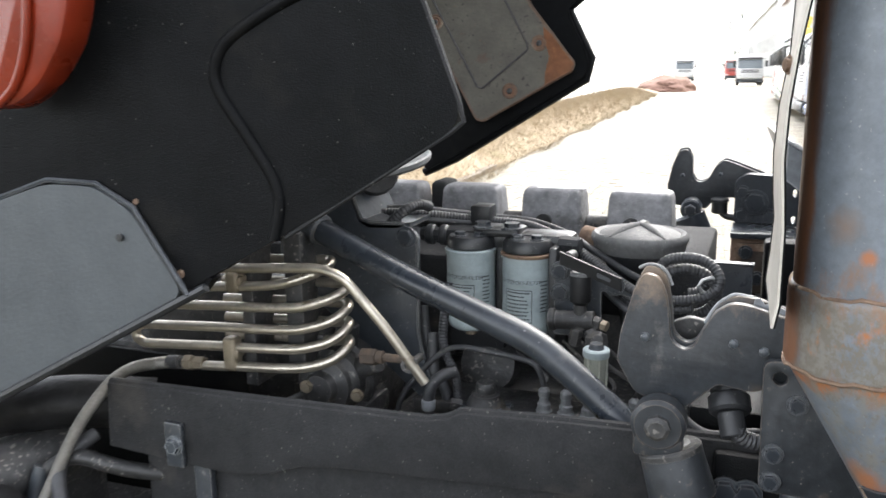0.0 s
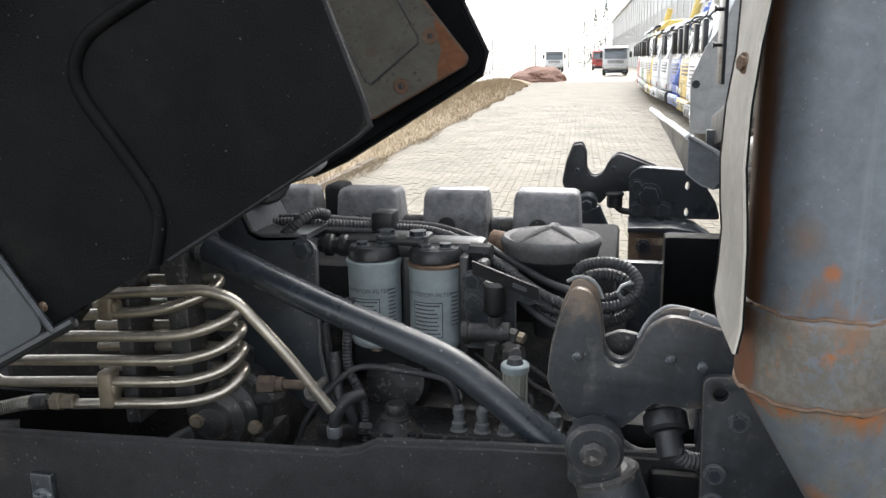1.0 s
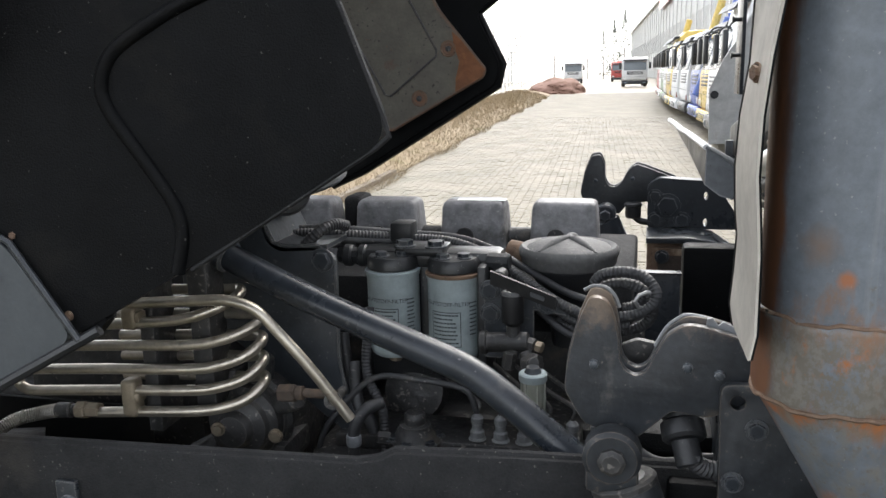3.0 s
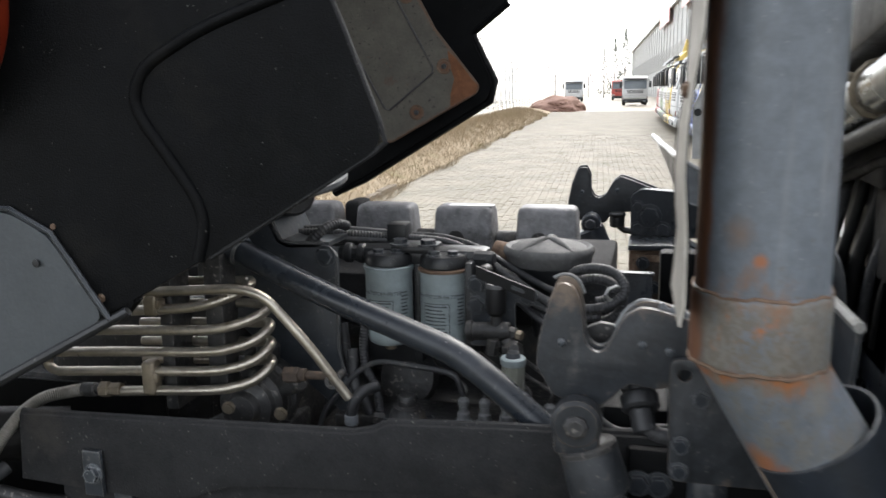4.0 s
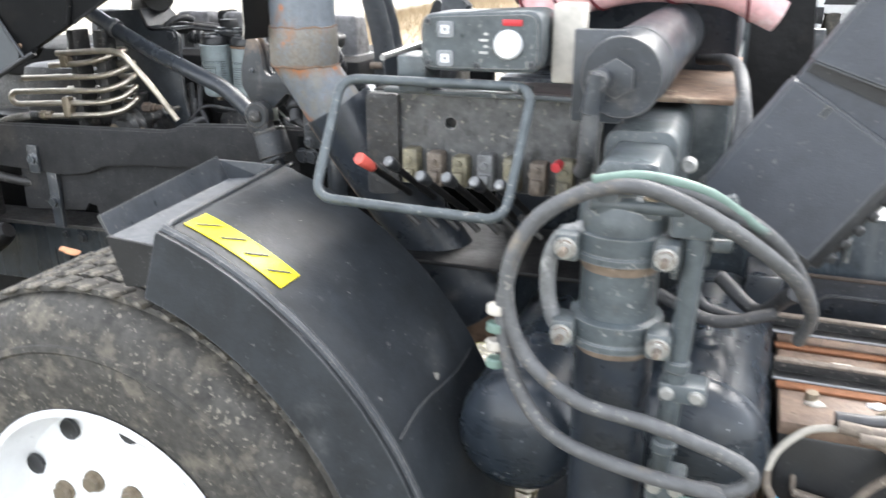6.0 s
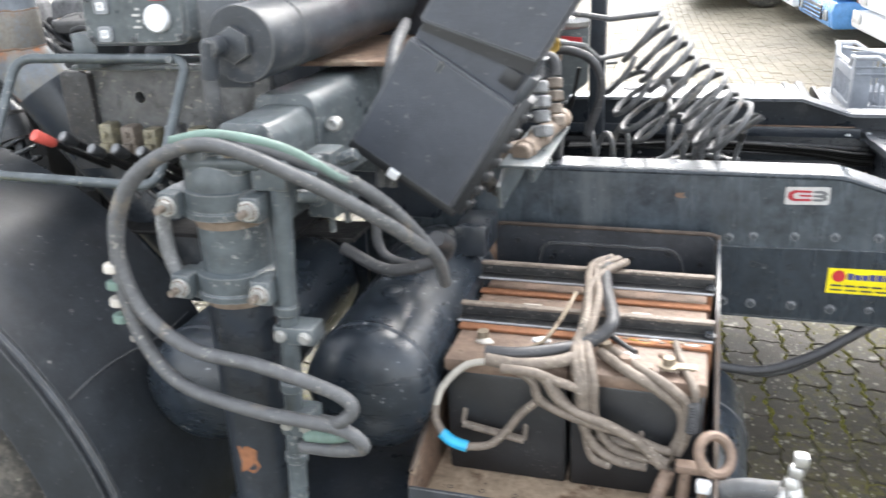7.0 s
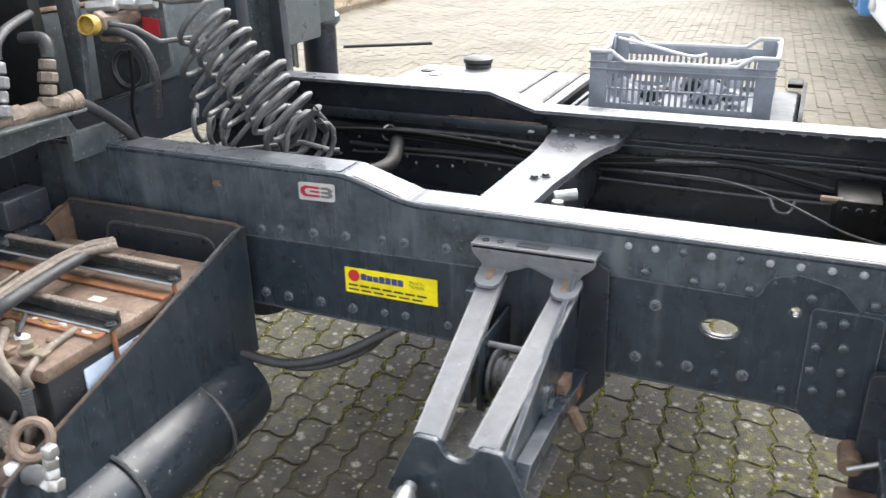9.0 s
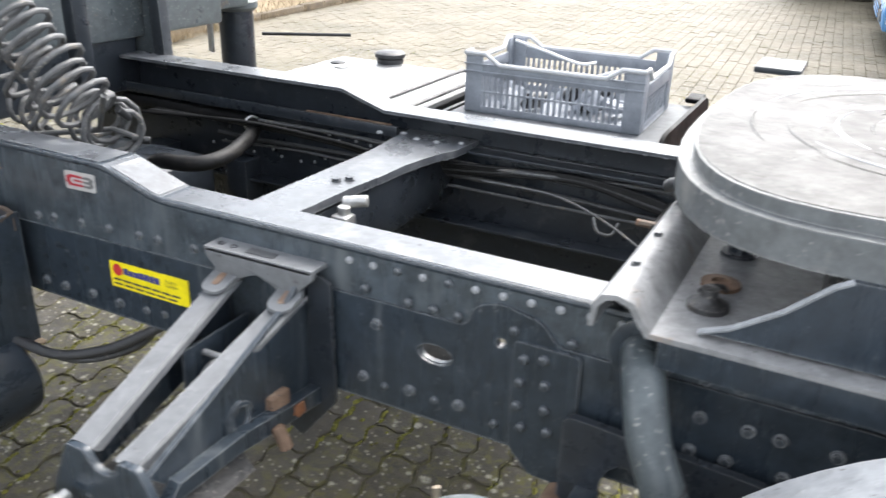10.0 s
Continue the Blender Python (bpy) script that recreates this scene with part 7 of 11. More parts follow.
bars(lab, "plate_print", [(0.79, 0.825, 1.723, 1.728)] + [(0.765, 0.85 - 0.01 * k, 1.703 + 0.006 * k, 1.706 + 0.006 * k) for k in range(3)], 1.594, "silver")
bm2 = thing("crane_outer_boom", (0.5, 2.3, 1.4), "slanting grey crane extension tubes with clamps and hoses", "crane boom")
P0, P1 = Vector((0.430, 2.90, 1.362)), Vector((0.583, 1.13, 1.787))
side = Vector((0.85, -0.2, -0.5)).normalized()
part("boom_box", moved(box(-0.05, 0.045, -0.05, 0.05, 0.0, 2.0, 0.008), Matrix.Translation(P0 + Vector((0.012, 0.06, 0.10))) @ basis(P1 - P0)), "boomgrey", bm2)
part("rod", cyl(P0, P1, 0.036, 24), "chrome", bm2, "satin chrome tube")
part("rod_end", join(cyl(P0 - (P1 - P0).normalized() * 0.035, P0 + (P1 - P0).normalized() * 0.03, 0.041, 22), cyl(P0 - (P1 - P0).normalized() * 0.06 + Vector((0.03, 0, -0.01)), P0 + Vector((0.03, 0, -0.03)), 0.026, 16)), "plastic", bm2)
part("pivot_pin", join(cyl(P0 + Vector((-0.075, 0.03, -0.04)), P0 + Vector((0.0, 0.0, -0.02)), 0.016, 14), cyl(P0 + Vector((-0.078, 0.03, -0.04)), P0 + Vector((-0.066, 0.03, -0.04)), 0.026, 14)), "plastic", bm2)
Q0, Q1 = Vector((0.428, 2.85, 1.325)), Vector((0.580, 1.25, 1.697))
part("side_tube", cyl(Q0, Q1, 0.0165, 16), "boomgrey", bm2, "thin grey tube")
part("side_tube", cyl(Q0 + Vector((0.055, 0.0, -0.03)), Q0.lerp(Q1, 0.72) + Vector((0.05, 0, -0.03)), 0.011, 14), "soot", bm2)
for f, w in ((0.12, 0.05), (0.30, 0.09), (0.52, 0.085)):
    c = Q0.lerp(Q1, f)
    part("hose_strap", tube([c + Vector((-0.018, 0, 0.012)), c + Vector((w * 0.3, -0.02, -0.024)), c + Vector((w * 0.8, -0.015, -0.032)), c + Vector((w, 0.01, -0.022))], 0.0045, 4, 6), "hose", bm2, "grey hose strap")
for f in (0.30, 0.71):
    c = P0.lerp(P1, f)
    ring_pts = [c + (basis(P1 - P0).to_3x3() @ Vector((0.039 * math.cos(a * 0.524), 0.039 * math.sin(a * 0.524), 0.012 * math.cos(a * 0.524)))) for a in range(12)]
    part("pipe_clamp", sweep(ring_pts, 0.006, 6, closed=True), "brass", bm2)
    part("clamp_ear", cyl(c + Vector((-0.034, 0, 0.015)), c + Vector((-0.056, 0, 0.022)), 0.007, 8), "brass", bm2)
for k in range(3):
    d = 0.078 + 0.024 * k
    part("boom_hose", tube([P0 + side * (d - 0.03) + Vector((0, 0.03, -0.02)), P0.lerp(P1, 0.35) + side * (d + 0.015 * math.sin(k * 2)), P0.lerp(P1, 0.7) + side * (d + 0.02), P0.lerp(P1, 0.9) + side * (d + 0.03) + Vector((0, 0, 0.05))], 0.010), "rubber", bm2)
part("rusty_knuckle", moved(box(-0.055, 0.058, -0.05, 0.05, -0.028, 0.10, 0.018, 3), Matrix.Translation((0.605, 1.30, 1.715)) @ Matrix.Rotation(0.12, 4, "Y")), "sootrust", bm2, "dark brown rusty knuckle")
part("edge_plate", box(0.392, 0.402, 2.75, 2.90, 1.60, 2.3, 0.002), "black", bm2)
for z in (1.702, 1.792, 1.89):
    part("stud", join(cyl((0.372, 2.77, z), (0.393, 2.77, z), 0.0055, 8), cyl((0.368, 2.77, z), (0.373, 2.77, z), 0.009, 8)), "plastic", bm2)
sl_ = thing("spiral_wrapped_hose", (0.8, 1.3, 1.5), "hoses in a red spiral sleeve, paled for its highlight, behind the control box", "hose sleeve")
rp = curve_points([(0.680, 1.50, 1.478), (0.733, 1.50, 1.496), (0.783, 1.50, 1.517), (0.839, 1.50, 1.532), (0.95, 1.50, 1.55), (1.10, 1.50, 1.54), (1.2, 1.52, 1.49)], 12)
part("sleeve", sweep(rp, [0.028, 0.031, 0.034, 0.036] + [0.038] * (len(rp) - 4), 20), "pinkred", sl_, "red sleeve paled for its highlight")
sp_pts = []
for i, p in enumerate(rp[:-1]):
    for j in range(4):
        q = p.lerp(rp[i + 1], j / 4)
        t = (rp[i + 1] - p).normalized()
        s1 = t.cross(Vector((0, 0, 1))).normalized()
        u1 = s1.cross(t)
        a = (i * 4 + j) * 0.105
        sp_pts.append(q + (u1 * math.cos(a) + s1 * math.sin(a)) * 0.0382)
part("spiral_gap", sweep(sp_pts, 0.0035, 6), "darkred", sl_, "dark gap between the turns")
part("inner_hose", tube([(0.575, 1.24, 1.33), (0.60, 1.30, 1.42), (0.64, 1.42, 1.468), (0.70, 1.49, 1.484)], 0.019), "rubber", sl_)
part("inner_hose", tube([(0.60, 1.18, 1.36), (0.615, 1.19, 1.41), (0.65, 1.30, 1.45), (0.69, 1.44, 1.46)], 0.014), "rubber", sl_)
hr_ = thing("hose_reel", (0.53, 2.05, 1.15), "three thin round pale steel discs behind the pipe", "hose reel")
for x, y, z, m in ((0.506, 2.16, 1.265, "palepaint"), (0.530, 2.08, 1.255, "palepaint"), (0.567, 2.02, 1.258, "anthracite")):
    part("disc", lathe([(0.018, -0.004), (0.097, -0.003), (0.100, 0.0), (0.097, 0.003), (0.018, 0.004)], (x, y, z), (1, 0.10, 0), 36), m, hr_)
part("axle", cyl((0.49, 2.09, 1.26), (0.60, 2.06, 1.26), 0.016, 14), "grime", hr_)
part("stand", box(0.54, 0.62, 2.02, 2.15, 0.95, 1.24, 0.005), "black", hr_)
part("connector_box", box(0.575, 0.630, 1.035, 1.115, 1.375, 1.440, 0.006), "crane", cb, "grey connector box")
hose("cable_spring", sweep([Vector((0.60 + 0.02 * math.cos(a * 0.5), 1.55 + 0.02 * math.sin(a * 0.5), 1.22 + a * 0.0016)) for a in range(60)], 0.005, 8), "zinc", (0.6, 1.55, 1.22), "short bare metal spring", "spring")

# outrigger leg
lg = thing("outrigger_leg", (1.01, 0.78, 0.2), "grey hydraulic outrigger leg with bolted flanges", "outrigger leg")
LT, LB = Vector((1.019, 0.785, 1.315)), Vector((1.021, 0.783, 0.30))
LA = (LB - LT).normalized()


def on_leg(d):
    return LT + LA * d


part("outer_tube", cyl(on_leg(0.215), on_leg(1.01), 0.0560, 32), "black", lg)
part("upper_tube", cyl(on_leg(0.05), on_leg(0.22), 0.0540, 32), "crane", lg)
for d in (0.062, 0.190):
    fl = part("flange", lathe([(0.060, 0), (0.066, 0.004), (0.066, 0.030), (0.069, 0.033), (0.069, 0.042), (0.058, 0.046)], on_leg(d), LA, 32), "crane", lg)
    for s in (-1, 1):
        c = on_leg(d + 0.022) + Vector((0.066 * s, -0.045, 0))
        part("flange_ear", box(c.x - 0.017, c.x + 0.017, c.y - 0.02, c.y + 0.03, c.z - 0.02, c.z + 0.02, 0.006), "crane", fl)
        bolt(fl, c + Vector((0, -0.02, 0)), kind="zinc", scale=1.15)
        part("stud", cyl(c + Vector((0, -0.03, 0)), c + Vector((0, -0.046, 0)), 0.0058, 10), "dustyhose", fl)
        part("washer", cyl(c + Vector((0, -0.019, 0)), c + Vector((0, -0.023, 0)), 0.0135, 14), "manifoldrust", fl)
    part("rust_weep", lathe([(0.0545, 0.046), (0.0575, 0.047), (0.0560, 0.056), (0.0545, 0.060)], on_leg(d), LA, 32), "manifoldrust", fl, "rust weeping under the flange")
part("head", join(lathe([(0.045, -0.03), (0.05, -0.02), (0.06, 0.0), (0.062, 0.02), (0.062, 0.04)], on_leg(0.035), LA, 28), box(0.985, 1.02, 0.73, 0.80, 1.275, 1.315, 0.008), box(1.04, 1.075, 0.735, 0.79, 1.275, 1.305, 0.008), cyl((0.98, 0.74, 1.292), (1.1, 0.74, 1.295), 0.011, 12)), "crane", lg)
for at in ((1.0, 0.735, 1.315), (1.03, 0.735, 1.312), (1.06, 0.735, 1.305)):
    bolt(lg, at, (0, 0, 1), "brass", 0.9)
part("side_tube", pipe([(0.968, 0.752, 1.083), (0.938, 0.745, 1.105), (0.926, 0.742, 1.15), (0.926, 0.742, 1.205), (0.940, 0.745, 1.24), (0.972, 0.752, 1.252)], 0.0115, 0.03), "knobgrey", lg)
part("guide_rod", cyl((1.122, 0.755, 1.29), (1.094, 0.745, 0.72), 0.0150, 14), "crane", lg)
part("rod_joint", box(1.09, 1.155, 0.735, 0.78, 1.015, 1.045, 0.005), "crane", lg)
part("rod_joint", join(box(1.085, 1.14, 0.73, 0.775, 0.855, 0.90, 0.005), cyl((1.105, 0.745, 0.82), (1.103, 0.745, 0.86), 0.014, 10)), "crane", lg)
for c in ((1.102, 0.735, 1.030), (1.142, 0.735, 1.030), (1.097, 0.73, 0.878), (1.128, 0.73, 0.878)):
    bolt(lg, c, kind="zinc", scale=0.75)
for z in (0.93, 0.80, 1.06):
    part("rod_collar", cyl((1.094 + (z - 0.72) * 0.049, 0.747, z), (1.095 + (z - 0.72) * 0.049, 0.748, z + 0.018), 0.0185, 12), "crane", lg)
part("valve_block", join(box(1.085, 1.14, 0.735, 0.80, 1.255, 1.30, 0.006), cyl((1.13, 0.76, 1.28), (1.165, 0.78, 1.27), 0.012, 10), cyl((1.135, 0.77, 1.24), (1.16, 0.79, 1.235), 0.010, 10)), "crane", lg)
bm = bmesh.new()
RP = [(-0.018, 0.022), (0.004, 0.026), (0.017, 0.019), (0.015, 0.002), (0.020, -0.012), (0.008, -0.026), (-0.004, -0.020), (-0.016, -0.028), (-0.012, -0.006)]
bm.faces.new([bm.verts.new((on_leg(0.513).x + u, on_leg(0.513).y - math.sqrt(0.0567 ** 2 - u * u), on_leg(0.513).z + v)) for u, v in RP])
part("rust_patch", bm, "rust", lg, "orange rust patch")
part("foot_reflector", lathe([(0.05, 0), (0.055, 0.008), (0.04, 0.02), (0, 0.026)], (0.98, 0.68, 0.66), (-0.1, -0.8, 0.5), 24), "white", lg)


def leg_hose(pts, r=0.0108, m="hose"):
    part("hose", tube([(x + 0.012 * (z > 1.0), y, z) for x, y, z in pts], r, 8, 12), m, lg)


leg_hose([(1.165, 0.72, 0.90), (1.20, 0.70, 0.915), (1.225, 0.70, 0.94), (1.20, 0.70, 0.965), (1.08, 0.685, 1.005), (0.98, 0.67, 1.03), (0.905, 0.675, 1.08), (0.872, 0.685, 1.15), (0.875, 0.69, 1.22), (0.91, 0.70, 1.28), (0.98, 0.705, 1.32), (1.05, 0.71, 1.325), (1.15, 0.75, 1.27), (1.235, 0.82, 1.19), (1.27, 0.90, 1.12)])
leg_hose([(1.12, 0.73, 0.842), (1.19, 0.715, 0.855), (1.235, 0.705, 0.875), (1.20, 0.70, 0.905), (1.08, 0.68, 0.93), (0.97, 0.67, 0.965), (0.90, 0.675, 1.02), (0.868, 0.685, 1.10), (0.868, 0.69, 1.18), (0.895, 0.70, 1.26), (0.96, 0.71, 1.312), (1.04, 0.72, 1.33), (1.13, 0.76, 1.30), (1.22, 0.84, 1.22), (1.275, 0.93, 1.10), (1.27, 1.0, 1.02)])
leg_hose([(0.975, 0.707, 1.331), (1.04, 0.715, 1.340), (1.12, 0.75, 1.315), (1.19, 0.80, 1.256)], 0.0075, "greenhose")
leg_hose([(1.13, 0.73, 0.862), (1.175, 0.72, 0.872), (1.21, 0.71, 0.887)], 0.009, "greenhose")
for k, z in enumerate((1.055, 1.082, 1.109, 1.136)):
    part("hose_wrap", cyl((0.868, 0.684, z), (0.8685, 0.685, z + 0.014), 0.0130, 14), "cream" if k % 2 else "greenhose", lg, "faded tape wrap")

# plastic cover panel
bx = thing("plastic_cover", (1.28, 1.06, 1.12), "anthracite plastic cover panel hanging slanted behind the crane leg", "plastic cover")
BF = Matrix.Translation((1.282, 1.045, 1.136)) @ Matrix(((-0.835, 0.55, 0, 0), (0, 0, 1, 0), (0.55, 0.835, 0, 0), (0, 0, 0, 1)))


def cover_box(u0, u1, v0, v1, d0, d1, bevel=0.006):
    return moved(box(u0, u1, v0, v1, d0, d1, bevel), BF)


lp = prism([(0.0, 0.0), (0.210, 0.0), (0.210, 0.208), (0.206, 0.214), (0.0, 0.214)], 0.0, 0.05, BF)
bmesh.ops.bevel(lp, geom=lp.edges[:], offset=0.005, segments=3, affect="EDGES")
part("lower_panel", lp, "boxplastic", bx)
up = prism([(0.008, 0.294), (0.208, 0.244), (0.210, 0.95), (0.008, 0.95)], -0.006, 0.04, BF)
bmesh.ops.bevel(up, geom=up.edges[:], offset=0.005, segments=3, affect="EDGES")
part("upper_panel", up, "boxplastic", bx)
part("sloping_face", prism([(0.004, 0.212), (0.204, 0.212), (0.204, 0.252), (0.004, 0.30)], 0.016, 0.05, BF), "boxplastic", bx)
# Black strip painting in the shadow below the upper panel's lip.
part("slot", prism([(0.010, 0.268), (0.200, 0.2300), (0.203, 0.247), (0.012, 0.297)], 0.010, 0.03, BF), "plastic", bx, "dark slanting strip for the shade under the upper panel")
part("side_rim", cover_box(-0.02, 0.0, 0.0, 0.235, 0.004, 0.05, 0.003), "plastic", bx)
for k in range(7):
    part("rim_notch", cover_box(-0.028, -0.014, 0.02 + 0.03 * k, 0.035 + 0.03 * k, 0.0, 0.02, 0.002), "plastic", bx)
part("bottom_rim", cover_box(-0.01, 0.212, -0.012, 0.004, 0.004, 0.06, 0.003), "plastic", bx)
part("clip", cover_box(0.107, 0.127, -0.012, 0.004, -0.006, 0.006, 0.002), "white", bx, "small white clip")
part("latch_slot", cover_box(0.018, 0.050, 0.232, 0.262, 0.008, 0.016, 0.003), "plastic", bx)
part("socket", cover_box(-0.006, 0.012, 0.222, 0.270, 0.004, 0.04, 0.004), "anthracite", bx)
part("mark", cover_box(0.135, 0.145, 0.19, 0.21, -0.0008, 0.0006, 0), "anthracite", bx, smooth=0)

# ---- main chassis rails ----
YO, YI = 1.575, 1.665
FO, FI = 2.505, 2.415


def rail_profile():
    return [(0.9, 1.072), (1.985, 1.074), (2.125, 1.030), (5.2, 1.040), (5.2, 0.735), (2.62, 0.735), (0.9, 0.735)]


oval = [(2.744 + 0.032 * math.cos(a * 0.449), 0.873 + 0.017 * math.sin(a * 0.449)) for a in range(14)]
r1 = thing("chassis_rail", (2.4, 1.6, 0.735), "blue-black painted chassis rail with a stepped top and rows of bolts", "chassis rail", "chassis rails")
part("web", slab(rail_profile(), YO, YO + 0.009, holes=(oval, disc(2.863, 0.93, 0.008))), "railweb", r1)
part("top_flange", join(*[slab([(x0, z0), (x1, z1), (x1, z1 - 0.009), (x0, z0 - 0.009)], YO + 0.001, YI) for x0, z0, x1, z1 in ((0.9, 1.073, 1.985, 1.075), (1.985, 1.075, 2.125, 1.031), (2.125, 1.031, 5.2, 1.041))]), "rail", r1, "worn shiny top flange")
part("flange_round", sweep(rounded([(0.9, YO + 0.006, 1.067), (1.985, YO + 0.006, 1.069), (2.125, YO + 0.006, 1.025), (5.2, YO + 0.006, 1.035)], 0.03, 4), 0.0075, 10), "rail", r1)
# Pale strips on the flange: sky sheen put into the colour over the wear.
part("flange_wear", join(slab([(1.35, 1.0755), (1.97, 1.0768), (1.97, 1.0760), (1.35, 1.0745)], YO + 0.010, YI - 0.004), slab([(2.0, 1.0715), (2.12, 1.0340), (2.12, 1.0330), (2.0, 1.0705)], YO + 0.012, YI - 0.003), slab([(2.14, 1.0325), (3.02, 1.0352), (3.02, 1.0344), (2.14, 1.0317)], YO + 0.010, YI - 0.003)), "sheenflange", r1, "wet worn paint, paled for its sky sheen")
part("bottom_flange", box(0.9, 5.2, YO + 0.009, YI, 0.735, 0.744, 0.002), "rail", r1)
part("lower_plate", slab([(1.70, 0.742), (1.70, 0.905), (2.30, 0.918), (2.30, 0.742)], YO - 0.005, YO - 0.0005), "rail", r1)
part("rear_plate", slab(round_outline([(2.50, 0.742), (2.50, 0.945), (2.80, 0.945), (2.815, 0.985), (2.86, 1.0), (2.93, 0.985), (2.96, 0.95), (3.9, 0.95), (3.9, 0.742)], 0.012), YO - 0.006, YO - 0.0005, holes=([(2.744 + 0.034 * math.cos(a * 0.449), 0.873 + 0.019 * math.sin(a * 0.449)) for a in range(14)], disc(2.863, 0.93, 0.009))), "rail", r1)
part("stack_plate", slab(round_outline([(2.888, 0.745), (2.888, 0.945), (3.0, 0.945), (3.0, 0.70), (2.93, 0.70)], 0.01), YO - 0.012, YO - 0.006), "rail", r1)
for x, z in ((1.768, 0.925), (1.818, 0.931), (1.902, 0.935), (1.982, 0.939), (2.067, 0.942), (2.118, 0.944), (2.212, 0.946)):
    bolt(r1, (x, YO, z), kind="railhex", scale=0.62)
for x, z in ((1.765, 0.772), (1.825, 0.772), (1.91, 0.774), (1.99, 0.772), (2.068, 0.776), (2.118, 0.779), (2.215, 0.775)):
    bolt(r1, (x, YO - 0.004, z), kind="railhex", scale=random.choice((0.55, 0.72)))
for x, z in ((1.772, 0.865), (1.822, 0.868), (1.90, 0.865), (1.772, 0.83), (1.90, 0.83), (2.068, 0.88), (2.115, 0.90), (2.068, 0.80), (1.775, 0.795)):
    bolt(r1, (x, YO - 0.005, z), kind="hole", name="bolt_hole")
for k in range(11):
    bolt(r1, (2.572 + 0.048 * k, YO, 1.006 + 0.0008 * k), kind="pale" if k not in (2, 4) else "rail", scale=0.68, name="rivet")
for x, z in ((2.691, 0.957), (2.739, 0.957), (2.785, 0.957), (2.885, 0.959), (2.981, 0.962), (2.606, 0.962), (2.94, 0.925), (2.907, 0.917), (2.903, 0.873), (2.945, 0.88), (2.90, 0.828), (2.948, 0.835), (2.91, 0.79), (2.955, 0.795)):
    bolt(r1, (x, YO - (0.012 if x > 2.89 and z < 0.945 else 0.004), z), kind="rail", scale=0.78, name="rivet")
for x, z in ((2.601, 0.787), (2.646, 0.779), (2.697, 0.787), (2.746, 0.783), (2.793, 0.789), (2.63, 0.90), (2.86, 0.775)):
    bolt(r1, (x, YO - 0.006, z), kind=random.choice(("railhex", "rail")), scale=0.68)
for x in (3.12, 3.18, 3.24, 3.30, 3.36, 3.42):
    for z in (0.965, 0.90, 0.84):
        bolt(r1, (x + random.uniform(-0.012, 0.012), YO - 0.006, z), kind="railhex", scale=0.66)
part("rust_spot", slab([(1.645, 1.016), (1.652, 1.024), (1.660, 1.022), (1.668, 1.026), (1.664, 1.017), (1.672, 1.013), (1.658, 1.011)], YO - 0.001, YO), "brownrust", r1, smooth=0)
# stickers on the rail
bd = thing("badge_sticker", (1.918, YO, 1.01), "silver badge sticker with a red and a grey hook shape", "sticker")
part("foil", slab(round_outline([(1.874, 1.008), (1.874, 1.047), (1.962, 1.050), (1.962, 1.011)], 0.006), YO - 0.0025, YO - 0.0005), "silver", bd)
part("red_shape", slab([(1.912, 1.041), (1.890, 1.041), (1.880, 1.035), (1.879, 1.024), (1.888, 1.017), (1.926, 1.018), (1.926, 1.023), (1.895, 1.022), (1.890, 1.025), (1.890, 1.032), (1.897, 1.036), (1.926, 1.036), (1.926, 1.041)], YO - 0.0034, YO - 0.0025), "badgered", bd, smooth=0)
part("red_bar", slab([(1.902, 1.0275), (1.902, 1.0315), (1.926, 1.0315), (1.926, 1.0275)], YO - 0.0034, YO - 0.0025), "badgered", bd, smooth=0)
part("grey_shape", slab([(1.929, 1.041), (1.947, 1.042), (1.957, 1.037), (1.957, 1.033), (1.953, 1.030), (1.957, 1.027), (1.956, 1.022), (1.947, 1.018), (1.929, 1.018), (1.929, 1.023), (1.945, 1.023), (1.947, 1.0265), (1.929, 1.0275), (1.929, 1.0315), (1.947, 1.0325), (1.945, 1.036), (1.929, 1.036)], YO - 0.0034, YO - 0.0025), "badgegrey", bd, smooth=0)
ys_ = thing("yellow_sticker", (2.085, YO, 0.81), "yellow dealer sticker with a red disc and small print", "sticker")
YS = YO - 0.0052
part("foil", slab([(1.977, 0.812), (1.977, 0.870), (2.193, 0.874), (2.193, 0.814)], YS - 0.002, YS), "yellow", ys_)
part("red_disc", slab(disc(1.999, 0.853, 0.0135, 20), YS - 0.003, YS - 0.002), "red", ys_, smooth=0)
for k in range(7):
    part("name_bar", box(2.016 + 0.0145 * k, 2.0285 + 0.0145 * k, YS - 0.003, YS - 0.002, 0.846, 0.858 if k in (1, 2) else 0.8605, 0), "blueink", ys_, smooth=0)
bars(ys_, "print_bars", [(1.985 + 0.027 * k, 2.007 + 0.027 * k, 0.829, 0.833) for k in range(7)] + [(1.985 + 0.03 * k, 2.009 + 0.03 * k, 0.819, 0.8225) for k in range(6)], YS - 0.002, "ink")
for words, z in (("TRUCK-", 0.8555), ("TRAILER", 0.8465)):
    part("lettering", moved(text_mesh(words, 0.0098), Matrix.Translation((2.146, YS - 0.0025, z)) @ Matrix.Rotation(math.pi / 2, 4, "X")), "ink", ys_, smooth=0)

r2 = thing("chassis_rail", (2.4, 2.46, 0.735), "blue-black painted chassis rail seen from its inner side", "chassis rail", "chassis rails")
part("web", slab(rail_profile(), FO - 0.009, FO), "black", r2)
